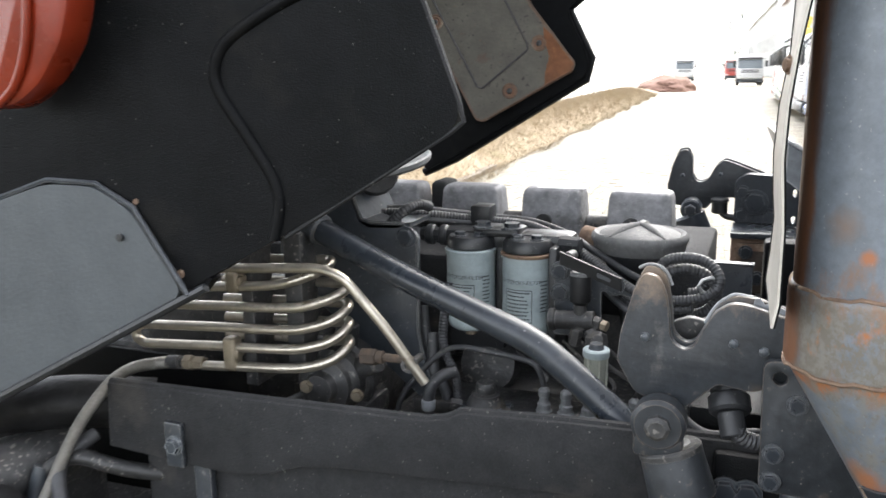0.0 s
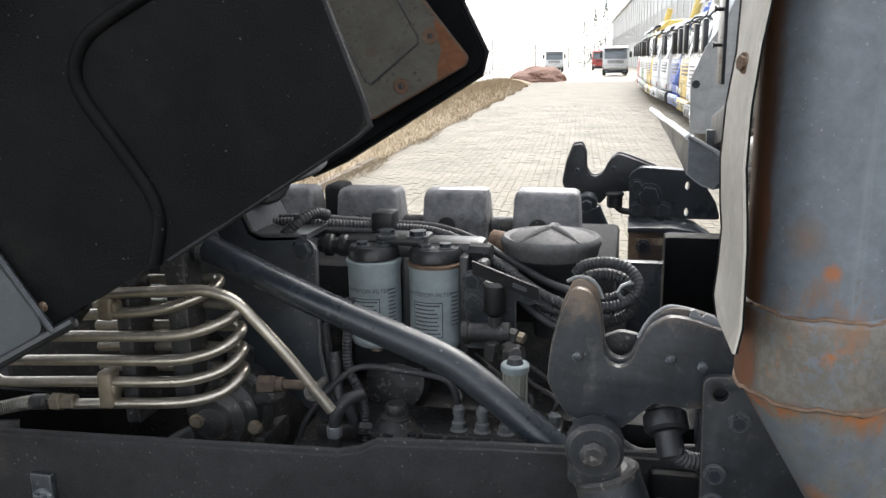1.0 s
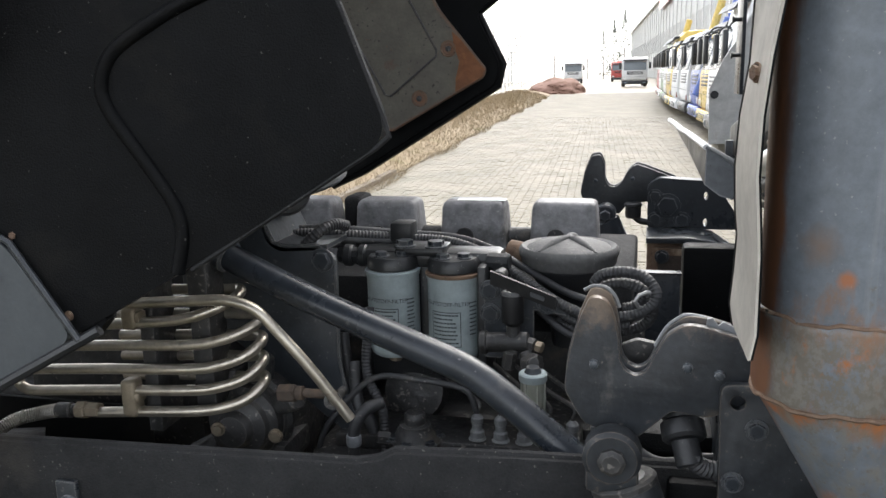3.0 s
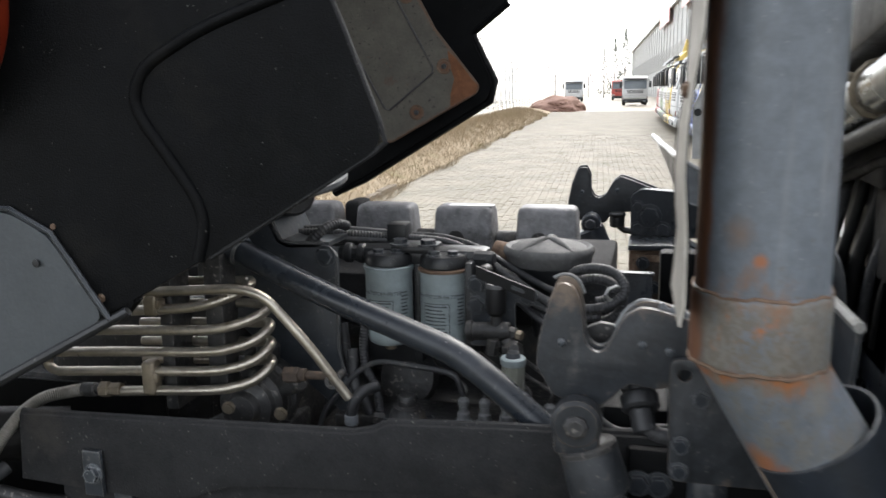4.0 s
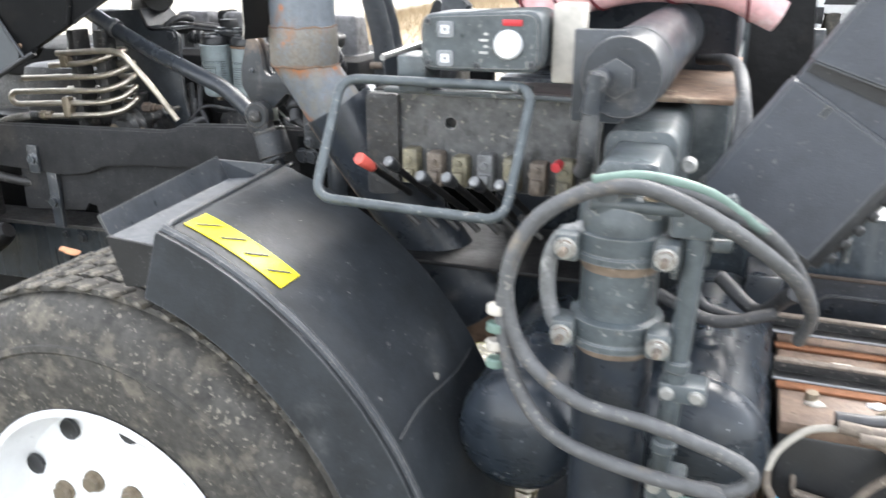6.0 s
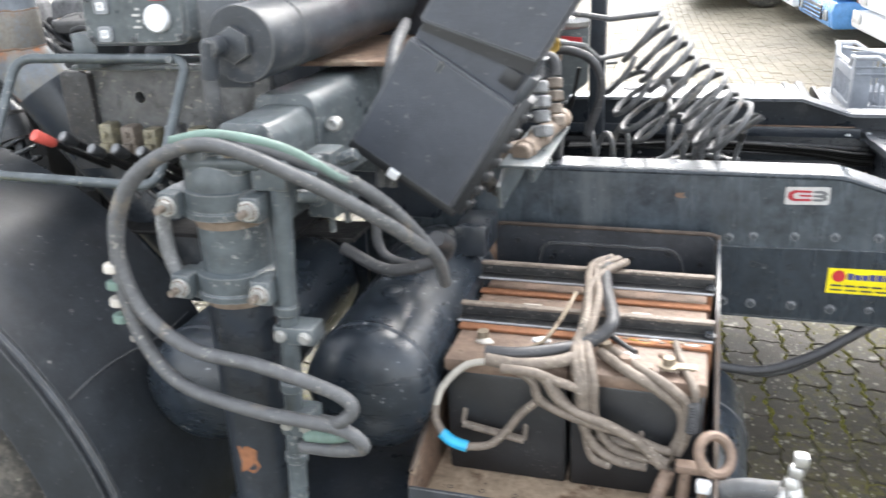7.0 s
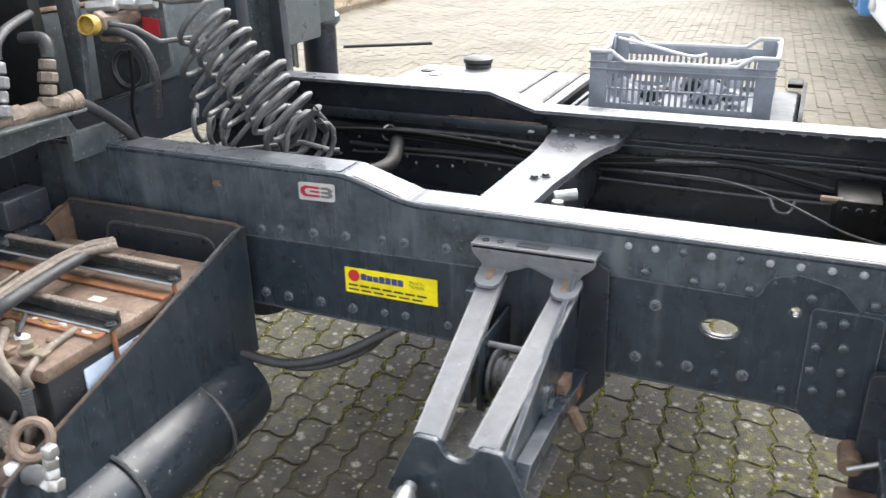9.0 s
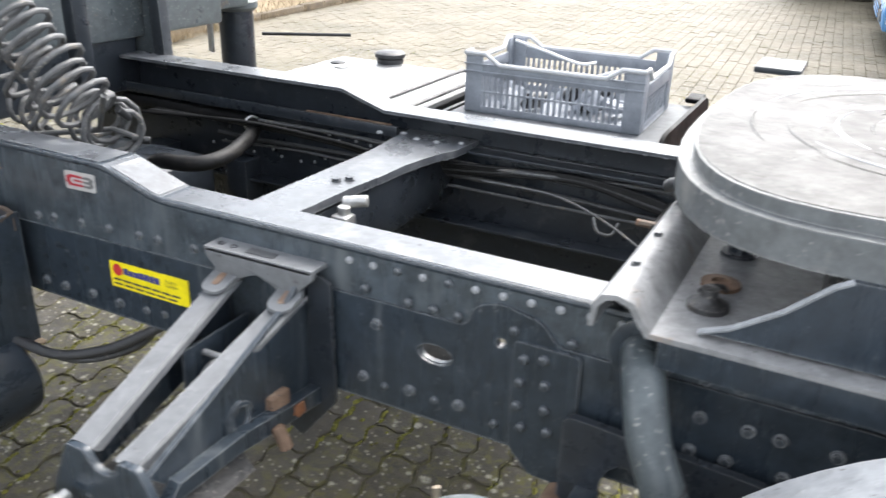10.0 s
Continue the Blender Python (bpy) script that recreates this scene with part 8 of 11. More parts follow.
part("top_flange", join(*[slab([(x0, z0), (x1, z1), (x1, z1 - 0.009), (x0, z0 - 0.009)], FI, FO - 0.001) for x0, z0, x1, z1 in ((0.9, 1.073, 1.985, 1.075), (1.985, 1.075, 2.125, 1.031), (2.125, 1.031, 5.2, 1.041))]), "sheenflange", r2, "wet worn top flange, paled for its sky sheen")
part("subframe_angle", join(box(0.9, 2.16, FI + 0.02, FO - 0.01, 0.955, 0.964, 0.002), box(0.9, 2.16, FI + 0.012, FI + 0.022, 0.955, 0.985, 0.002), box(2.16, 5.2, FI + 0.01, FO - 0.01, 0.945, 0.953, 0.002)), "black", r2)
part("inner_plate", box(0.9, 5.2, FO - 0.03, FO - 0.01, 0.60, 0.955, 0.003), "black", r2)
part("rust_run", box(1.85, 2.14, FI + 0.014, FI + 0.02, 0.986, 0.990, 0.001), "brownrust", r2)
part("bottom_flange", box(0.9, 5.2, FI, FO - 0.009, 0.735, 0.744, 0.002), "black", r2)
for k in range(11):
    bolt(r2, (2.578 + 0.052 * k, FO - 0.010, 1.006), kind="pale", scale=0.72, name="rivet")
for k in range(26):
    bolt(r2, (1.45 + 0.055 * (k % 13) + random.uniform(-0.015, 0.015), FO - 0.032, 0.90 - 0.07 * (k // 13) + random.uniform(-0.02, 0.02)), kind="pale", scale=0.5, name="rivet")

# cross member
cm = thing("cross_member", (2.25, 2.0, 0.9), "wet steel cross member, paled for sky sheen, with flared ends between the rails", "cross member")
bm = bmesh.new()
rows = []
for y, w0, w1, z in ((1.60, 0.060, 0.062, 0.982), (1.78, 0.060, 0.062, 0.980), (1.95, 0.060, 0.065, 0.977), (2.08, 0.062, 0.075, 0.974), (2.17, 0.062, 0.076, 0.972), (2.25, 0.066, 0.085, 0.970), (2.32, 0.072, 0.10, 0.969), (2.37, 0.080, 0.12, 0.968), (2.49, 0.085, 0.13, 0.968)):
    rows.append([bm.verts.new((2.255 + s, y, zz)) for s, zz in ((-w0, z), (w1, z), (w1, z - 0.02), (-w0, z - 0.02))])
for a, b in zip(rows, rows[1:]):
    for j in range(4):
        bm.faces.new((a[j], a[(j + 1) % 4], b[(j + 1) % 4], b[j]))
bm.faces.new(rows[0])
bm.faces.new(rows[-1])
part("plate", bm, "sheenflange", cm)
part("web", box(2.195, 2.315, 1.60, 2.48, 0.80, 0.950, 0.006), "black", cm)
for x, y in ((2.12, 2.40), (2.18, 2.43), (2.30, 2.40), (2.36, 2.43), (2.24, 2.40)):
    bolt(cm, (x, y, 0.969), (0, 0, 1), "pale", 0.9)
for x in (2.265, 2.285):
    bolt(cm, (x, 1.98 + (x - 2.265) * 1.2, 0.976), (0, 0, 1), "black", 0.9)
vv = thing("air_valve", (2.38, 1.9, 0.9), "grey air valve with fittings on the cross member", "air valve")
part("body", join(box(2.33, 2.372, 1.86, 1.90, 0.905, 0.945, 0.006), cyl((2.35, 1.885, 0.94), (2.35, 1.885, 0.962), 0.014, 12), cyl((2.335, 1.905, 0.962), (2.385, 1.925, 0.968), 0.0135, 14)), "zinc", vv)
for k in range(5):
    part("fitting", join(cyl((2.335 + 0.020 * k, 1.855, 0.905 + 0.008 * (k % 2)), (2.338 + 0.020 * k, 1.825, 0.902 + 0.008 * (k % 2)), 0.0075, 6), cyl((2.338 + 0.020 * k, 1.825, 0.902 + 0.008 * (k % 2)), (2.340 + 0.020 * k, 1.810, 0.900 + 0.008 * (k % 2)), 0.0055, 8)), "brass" if k % 2 else "zinc", vv)
for k in range(4):
    part("line", tube([(2.34 + 0.02 * k, 1.812, 0.903), (2.36 + 0.025 * k, 1.775, 0.915 - 0.01 * k), (2.41 + 0.02 * k, 1.755, 0.925 - 0.012 * k), (2.46 + 0.012 * k, 1.765, 0.90 - 0.01 * k), (2.475 + 0.01 * k, 1.79, 0.84), (2.47, 1.80, 0.76)], 0.0055, 6, 8), "hose", vv)

# hoses and lines between the rails
hose("suction_hose", tube([(1.10, 2.44, 0.925), (1.36, 2.44, 0.922), (1.52, 2.455, 0.92), (1.62, 2.44, 0.92), (1.700, 2.37, 0.92), (1.765, 2.24, 0.92), (1.800, 2.13, 0.918), (1.785, 2.06, 0.915), (1.73, 2.035, 0.912), (1.66, 2.04, 0.905), (1.60, 2.06, 0.88), (1.56, 2.08, 0.83)], 0.021, 8, 16), "soot", (1.7, 2.2, 0.9), "thick black suction hose bending between the rails", "hose")
part("strap", sweep([Vector((1.648 + 0.012 * math.cos(a * 0.524), 2.424 + 0.020 * math.cos(a * 0.524), 0.92 + 0.0235 * math.sin(a * 0.524))) for a in range(12)], 0.004, 6, closed=True), "zinc", thing("hose_strap", (1.648, 2.424, 0.9), "metal strap round the thick hose", "strap"))
for k in range(6):
    hose("air_line", tube([(1.3, 2.38 - 0.012 * k, 0.93), (1.7, 2.39 - 0.012 * k, 0.925 + 0.006 * k), (2.0, 2.40 - 0.01 * k, 0.91 + 0.006 * k), (2.2, 2.41 - 0.008 * k, 0.88 + 0.008 * k), (2.5, 2.44, 0.90 + 0.004 * k), (2.7, 2.44, 0.915 + 0.003 * k), (2.9, 2.43, 0.88 + 0.006 * k), (3.1, 2.42, 0.86)], 0.0052, 6, 8), "rubber" if k == 2 else "soot", (2.2, 2.4, 0.9), "thin black air line along the far rail", "air line", "air lines between the rails")
hose("bare_cable", tube([(2.45, 2.38, 0.895), (2.65, 2.36, 0.90), (2.80, 2.30, 0.885), (2.95, 2.22, 0.85), (3.05, 2.18, 0.84)], 0.003), "hose", (2.7, 2.3, 0.88), "pale thin cable between the rails", "cable")
for k, (z0, r, m) in enumerate(((0.925, 0.0065, "hose"), (0.903, 0.005, "rubber"), (0.872, 0.0075, "rubber"), (0.846, 0.0045, "hose"))):
    hose("frame_line", tube([(1.5 + 0.14 * i, FO - 0.055 - 0.014 * math.sin(i * 1.1 + k), z0 - 0.010 * i / 12 + 0.008 * math.sin(i * 0.8 + 1.7 * k)) for i in range(13)], r, 4, 8), m, (2.3, FO - 0.05, z0), "thin dusty line clipped along the inner side of the rail", "line", "lines along the rail")
hose("cable_loop", tube([(2.78, 2.30, 0.885), (2.80, 2.28, 0.86), (2.83, 2.29, 0.855), (2.84, 2.31, 0.88)], 0.004), "hose", (2.8, 2.3, 0.87), "small grey cable loop between the rails", "cable")
pb = thing("junction_block", (2.98, 2.33, 0.84), "black junction block with an orange plug", "junction block")
part("block", join(box(2.93, 3.03, 2.24, 2.42, 0.82, 0.92, 0.006), *[cyl((2.95 + 0.03 * k, 2.235, 0.90), (2.95 + 0.03 * k, 2.215, 0.902), 0.008, 8) for k in range(3)]), "soot", pb)
part("plug", join(cyl((2.895, 2.26, 0.912), (2.945, 2.25, 0.915), 0.009, 8), cyl((2.905, 2.285, 0.905), (2.95, 2.28, 0.908), 0.006, 8)), "manifoldrust", pb, "dull orange plug")
part("tray", box(2.35, 2.98, 1.9, 2.0, 0.80, 0.81, 0.002), "black", pb)
part("gear", lathe([(0.02, 0), (0.02, 0.02), (0.01, 0.03)], (2.80, 2.0, 0.81), seg=12), "brownrust", pb)
gt = thing("gearbox_top", (2.0, 2.03, 0.55), "dark propshaft and gearbox housing under the rails", "gearbox")
part("shaft", cyl((1.2, 2.03, 0.64), (3.4, 2.03, 0.52), 0.05, 20), "grime", gt)
part("housing", box(1.1, 1.62, 1.78, 2.3, 0.55, 0.86, 0.05), "black", gt)
part("mount", box(1.2, 1.3, 1.585, 2.47, 0.75, 0.80, 0.004), "black", gt)

# air suspension coils (trailer lines)
def helix(p0, p1, r0, r1, turns, sag=0.0, wob=0.01, seed=0):
    rnd = random.Random(seed)
    p0, p1 = Vector(p0), Vector(p1)
    b3 = basis(p1 - p0).to_3x3()
    out = []
    n = int(turns * 12)
    for i in range(n + 1):
        f = i / n
        a = f * turns * 2 * math.pi
        r = r0 + (r1 - r0) * f + wob * math.sin(a * 0.37 + seed)
        out.append(p0.lerp(p1, f) + b3 @ Vector((r * math.cos(a), r * math.sin(a), 0)) + Vector((0, 0, -sag * math.sin(math.pi * f))) + Vector((wob * math.sin(a * 0.21), wob * math.cos(a * 0.33), 0)))
    return out



def coil_line(pts, at, label):
    th = thing("coiled_air_line", at, label, "coiled line", "coiled trailer lines")
    part("coil", sweep(pts, 0.0068, 8), "hose", th)
    for a, b in ((0, 3), (-1, -4)):
        p, d = Vector(pts[a]), (Vector(pts[b]) - Vector(pts[a])).normalized()
        part("end_sleeve", cyl(p - d * 0.012, p + d * 0.03, 0.0095, 12), "plastic", th, "black bend sleeve")


c1 = [Vector((1.36, 1.70, 1.405)), Vector((1.42, 1.71, 1.395)), Vector((1.48, 1.71, 1.385))] + helix((1.545, 1.715, 1.350), (1.775, 1.735, 1.115), 0.060, 0.072, 10, 0.0, 0.006, 1) + [Vector((1.70, 1.82, 1.05)), Vector((1.60, 1.86, 1.02))]
coil_line(c1, (1.6, 1.72, 1.2), "grey coiled trailer air line drooping between the rails")
c2 = [Vector((1.37, 1.62, 1.345)), Vector((1.43, 1.64, 1.335)), Vector((1.46, 1.68, 1.30))] + helix((1.485, 1.74, 1.265), (1.63, 1.79, 1.085), 0.058, 0.072, 4.5, 0.0, 0.012, 3) + [Vector((1.70, 1.86, 1.04)), Vector((1.78, 1.88, 1.02))]
coil_line(c2, (1.55, 1.75, 1.1), "grey coiled trailer air line hanging in a tangle")
c3 = helix((1.62, 1.86, 1.07), (1.78, 1.82, 1.05), 0.055, 0.066, 5, 0.0, 0.012, 5)
coil_line(c3, (1.66, 1.85, 1.05), "grey trailer line lying in loops")
c4 = helix((1.42, 1.80, 1.07), (1.52, 1.83, 1.06), 0.040, 0.045, 2.5, 0.0, 0.010, 9)
coil_line(c4, (1.46, 1.81, 1.05), "thin grey trailer line lying in a small tangle")
# coupling panel
cp = thing("coupling_panel", (1.33, 1.75, 1.1), "dark coupling panel with a dirty yellow cap and red reflector", "coupling panel")
part("plate", slab(round_outline([(1.19, 1.128), (1.20, 1.40), (1.43, 1.40), (1.43, 1.235), (1.37, 1.192)], 0.012), 1.74, 1.75, bevel=0.002), "crane", cp)
part("lower_fold", moved(box(0, 0.205, -0.022, 0.0, -0.004, 0.003, 0.001), Matrix.Translation((1.187, 1.742, 1.124)) @ Matrix.Rotation(-0.336, 4, "Y")), "crane", cp)
part("round_boss", lathe([(0.06, 0), (0.06, 0.008), (0.045, 0.012), (0.04, 0.004)], (1.30, 1.74, 1.22), (0, -1, 0), 28), "anthracite", cp)
part("yellow_cap", lathe([(0.017, -0.004), (0.0225, 0.0), (0.0225, 0.022), (0.0205, 0.025), (0.0180, 0.024), (0.0175, 0.010), (0.010, 0.008), (0.0, 0.008)], (1.362, 1.585, 1.346), (0.22, -1, 0.10), 24), "capyellow", cp, "dirty yellow coupling cap")
part("yellow_body", join(cyl((1.358, 1.59, 1.346), (1.345, 1.74, 1.345), 0.018, 14), cyl((1.356, 1.60, 1.346), (1.353, 1.63, 1.346), 0.026, 6), box(1.32, 1.38, 1.64, 1.66, 1.30, 1.32, 0.003)), "manifoldrust", cp)
part("cap_hose", tube([(1.355, 1.62, 1.325), (1.40, 1.62, 1.328), (1.445, 1.625, 1.31), (1.468, 1.63, 1.275), (1.47, 1.64, 1.22), (1.44, 1.66, 1.13)], 0.010), "rubber", cp)
part("drop_hose", tube([(1.424, 1.62, 1.29), (1.41, 1.63, 1.22), (1.385, 1.64, 1.14), (1.38, 1.66, 1.06)], 0.0045), "soot", cp)
part("red_reflector", slab([(1.366, 1.306), (1.366, 1.345), (1.413, 1.341), (1.413, 1.302)], 1.733, 1.739), "red", cp, "red reflector plate")
for k in range(3):
    part("fitting", cyl((1.30 + 0.03 * k, 1.64 + 0.03 * k, 1.375 + 0.01 * (k % 2)), (1.37 + 0.03 * k, 1.66 + 0.03 * k, 1.38), 0.014, 8), "zinc", cp)
part("post", box(1.40, 1.44, 2.0, 2.05, 1.05, 1.9, 0.004), "black", cp)
part("lean_post", slab([(1.245, 1.46), (1.298, 1.46), (1.304, 1.31), (1.290, 1.16), (1.252, 1.16)], 1.60, 1.62, bevel=0.003), "crane", cp)
part("red_edge", box(1.245, 1.252, 1.52, 1.54, 1.30, 1.75, 0.002), "salmon", cp, "red painted edge")
part("mast", slab([(1.15, 1.10), (1.15, 1.8), (1.245, 1.8), (1.30, 1.10)], 1.50, 1.53, bevel=0.003), "soot", cp)
# hydraulic fittings on a bracket
hf = thing("hydraulic_manifold", (1.40, 1.3, 1.1), "corroded hydraulic fittings on an angle bracket beside the rail", "manifold")
YZ = Matrix(((0, 0, 1, 0), (1, 0, 0, 0), (0, 1, 0, 0), (0, 0, 0, 1)))  # outlines drawn across the truck
part("angle_bracket", join(prism([(1.14, 1.112), (1.13, 1.155), (1.20, 1.180), (1.47, 1.184), (1.50, 1.122), (1.40, 1.128), (1.30, 1.120)], 1.345, 1.352, YZ), box(1.345, 1.425, 1.15, 1.472, 1.184, 1.191, 0.002)), "crane", hf)
part("bracket_foot", box(1.335, 1.350, 1.48, 1.62, 1.06, 1.125, 0.004), "crane", hf)
for (x, y, z), (u, v, w), m in (((1.402, 1.280, 1.212), (1.390, 1.306, 1.318), "knobgrey"), ((1.407, 1.390, 1.208), (1.402, 1.414, 1.306), "dustyhose")):
    p, q = Vector((x, y, z)), Vector((u, v, w))
    part("stacked_fitting", join(*[cyl(p.lerp(q, 0.25 * k), p.lerp(q, 0.25 * k + 0.21), (0.021, 0.0165, 0.020, 0.0165)[k], 6 if k % 2 == 0 else 14) for k in range(4)]), m, hf, "corroded stacked unions")
part("manifold_pipe", join(cyl((1.375, 1.20, 1.198), (1.410, 1.455, 1.210), 0.018, 16), cyl((1.388, 1.30, 1.2025), (1.393, 1.335, 1.204), 0.023, 8), cyl((1.408, 1.44, 1.209), (1.411, 1.468, 1.211), 0.021, 12), cyl((1.378, 1.22, 1.199), (1.381, 1.245, 1.2), 0.022, 8)), "manifoldrust", hf, "rust-stained manifold pipe")
part("side_branch", join(cyl((1.385, 1.255, 1.200), (1.29, 1.235, 1.183), 0.0165, 14), cyl((1.335, 1.245, 1.191), (1.315, 1.240, 1.187), 0.021, 6), box(1.262, 1.30, 1.215, 1.255, 1.150, 1.200, 0.006)), "manifoldrust", hf)
part("side_elbow", join(cyl((1.29, 1.23, 1.16), (1.32, 1.215, 1.125), 0.014, 10), cyl((1.32, 1.215, 1.125), (1.345, 1.22, 1.115), 0.012, 8)), "grime", hf)
part("union_hose", tube([(1.390, 1.308, 1.318), (1.386, 1.318, 1.345), (1.365, 1.36, 1.365), (1.335, 1.42, 1.375), (1.30, 1.48, 1.38)], 0.0095), "rubber", hf)
part("union_hose", tube([(1.402, 1.416, 1.306), (1.400, 1.421, 1.330), (1.388, 1.423, 1.341), (1.36, 1.424, 1.342), (1.325, 1.43, 1.338)], 0.0125), "rubber", hf)
part("bent_hose", tube([(1.408, 1.46, 1.205), (1.398, 1.52, 1.172), (1.382, 1.60, 1.115), (1.368, 1.66, 1.065), (1.36, 1.73, 1.02)], 0.013), "rubber", hf)

# light grey A-bracket under the rail
ab = thing("a_bracket", (2.4, 1.3, 0.7), "pale grey two-armed support bracket bolted under the rail", "support bracket")
part("head_plate", slab(round_outline([(2.283, 0.985), (2.283, 0.968), (2.305, 0.945), (2.303, 0.930), (2.352, 0.930), (2.362, 0.938), (2.40, 0.953), (2.44, 0.938), (2.45, 0.930), (2.499, 0.930), (2.494, 0.945), (2.523, 0.97), (2.523, 0.988)], 0.006), 1.530, 1.545, bevel=0.003), "bracketgrey", ab)
part("head_shelf", slab([(2.283, 0.986), (2.523, 0.989), (2.523, 0.981), (2.283, 0.978)], 1.53, 1.575), "bracketgrey", ab)


def arm(xt, xb, w):
    bm = bmesh.new()
    t = [bm.verts.new((xt + s * w, y, z)) for s, y, z in ((-1, 1.532, 0.93), (1, 1.532, 0.93), (1, 1.56, 0.925), (-1, 1.56, 0.925))]
    b = [bm.verts.new((xb + s * w, y, z)) for s, y, z in ((-1, 1.160, 0.806), (1, 1.160, 0.806), (1, 1.180, 0.789), (-1, 1.180, 0.789))]
    bm.faces.new(t)
    bm.faces.new(b)
    for j in range(4):
        bm.faces.new((t[j], t[(j + 1) % 4], b[(j + 1) % 4], b[j]))
    bmesh.ops.bevel(bm, geom=bm.edges[:], offset=0.003, segments=2, affect="EDGES")
    return bm


part("arm", arm(2.328, 2.353, 0.0235), "bracketgrey", ab)
part("arm", arm(2.477, 2.447, 0.0235), "bracketgrey", ab)
part("arm_web", plate_of(((2.309, 1.552, 0.924), (2.334, 1.172, 0.798), (2.334, 1.19, 0.725), (2.309, 1.555, 0.80)), 0.005), "rail", ab)
EAR = Matrix(((1, 0, 0, 0), (0, 0, -0.949, 1.533), (0, 1, -0.316, 0.9365), (0, 0, 0, 1)))  # local z runs down along the arm
for x, w in ((2.328, 0.0265), (2.476, 0.0265)):
    part("welded_ear", moved(slab(round_outline([(x - w, -0.004), (x + w, -0.004), (x + w * 0.95, 0.040), (x + w * 0.5, 0.052), (x - w * 0.5, 0.052), (x - w * 0.95, 0.040)], 0.010), -0.002, 0.005, bevel=0.001), EAR), "bracketgrey", ab)
    part("slot", moved(slab(round_outline([(x - 0.007, 0.004), (x + 0.007, 0.004), (x + 0.007, 0.036), (x - 0.007, 0.036)], 0.006), 0.004, 0.0062), EAR), "brownrust", ab, "rusty slot", smooth=0)
part("shelf_slot", box(2.37, 2.43, 1.54, 1.56, 0.9875, 0.9895, 0), "ink", ab, smooth=0)
for x in (2.305, 2.335, 2.47, 2.50):
    bolt(ab, (x, 1.552, 0.987), (0, 0, 1), "hole", 0.9)
ft = part("foot", slab(round_outline([(2.335, 0.812), (2.375, 0.812), (2.392, 0.785), (2.41, 0.78), (2.43, 0.785), (2.445, 0.815), (2.483, 0.815), (2.50, 0.79), (2.545, 0.685), (2.28, 0.69)], 0.008), 1.150, 1.165, bevel=0.003), "rail", ab, "dark grey steel foot plate")
part("foot_box", slab([(2.345, 0.735), (2.475, 0.735), (2.52, 0.69), (2.31, 0.69)], 1.165, 1.36), "grime", ab)
part("foot_pin", join(cyl((2.335, 1.085, 0.714), (2.335, 1.14, 0.724), 0.011, 12), cyl((2.335, 1.095, 0.716), (2.335, 1.125, 0.721), 0.016, 10)), "zinc", ft)
part("inner_gusset", slab([(2.50, 0.98), (2.545, 0.96), (2.55, 0.72), (2.47, 0.62), (2.40, 0.66), (2.49, 0.80)], 1.553, 1.56), "black", ab)
part("side_gusset", prism([(1.56, 0.975), (1.568, 0.735), (1.46, 0.740), (1.35, 0.752), (1.20, 0.758), (1.165, 0.795), (1.34, 0.865), (1.50, 0.93)], 2.480, 2.490, Matrix(((0, 0, 1, 0), (1, 0, 0, 0), (0, 1, 0, 0), (0, 0, 0, 1)))), "rail", ab)
part("boss", lathe([(0.030, 0), (0.030, 0.006), (0.022, 0.008), (0.02, 0.003)], (2.490, 1.36, 0.785), (1, 0, 0), 22), "rail", ab)
part("lower_stay", prism([(1.17, 0.745), (1.20, 0.772), (1.35, 0.770), (1.47, 0.752), (1.565, 0.742), (1.565, 0.708), (1.45, 0.722), (1.33, 0.740)], 2.492, 2.516, YZ), "rail", ab)
part("stay_rust", prism([(1.475, 0.748), (1.500, 0.744), (1.505, 0.722), (1.485, 0.718), (1.472, 0.730)], 2.5162, 2.5178, YZ), "rust", ab, "rust patch on the stay")
dr = part("drum", lathe([(0.046, 0.0), (0.046, 0.006), (0.030, 0.008), (0.030, 0.066), (0.046, 0.068), (0.046, 0.074)], (2.364, 1.44, 0.768), (1, 0, 0), 28), "engine", ab, "greasy winch drum behind the arms")
part("wound_cable", sweep([Vector((2.375 + 0.0016 * a, 1.44 + (0.0335 + 0.002 * math.sin(a * 0.31)) * math.cos(a * 0.785), 0.768 + 0.0335 * math.sin(a * 0.785))) for a in range(32)], 0.0035, 6), "engine", dr, "wound steel cable")
part("cable_end", tube([(2.40, 1.405, 0.76), (2.402, 1.395, 0.72), (2.395, 1.39, 0.67)], 0.0035), "engine", dr)
for z in (0.835, 0.705):
    part("drum_bolt", cyl((2.35, 1.43, z), (2.45, 1.43, z), 0.006, 10), "engine", ab)
for x in (2.352, 2.444):
    part("drum_frame", box(x, x + 0.006, 1.38, 1.55, 0.70, 0.858, 0.002), "rail", ab)
part("left_lug", join(box(2.282, 2.31, 1.50, 1.56, 0.70, 0.90, 0.004), box(2.268, 2.31, 1.46, 1.54, 0.67, 0.74, 0.006)), "rail", ab)
part("left_rust", cyl((2.275, 1.49, 0.775), (2.275, 1.475, 0.775), 0.008, 10), "rust", ab)
part("rusty_lug", join(box(2.475, 2.505, 1.43, 1.48, 0.72, 0.78, 0.004), cyl((2.52, 1.42, 0.74), (2.54, 1.42, 0.70), 0.012, 8)), "brownrust", ab)
hose("hanging_cable", tube([(1.74, 1.48, 0.655), (1.85, 1.50, 0.64), (1.95, 1.54, 0.66), (2.03, 1.57, 0.70), (2.10, 1.59, 0.745)], 0.011, 8, 10), "rubber", (1.9, 1.5, 0.64), "black cable loop hanging under the rail", "cable")
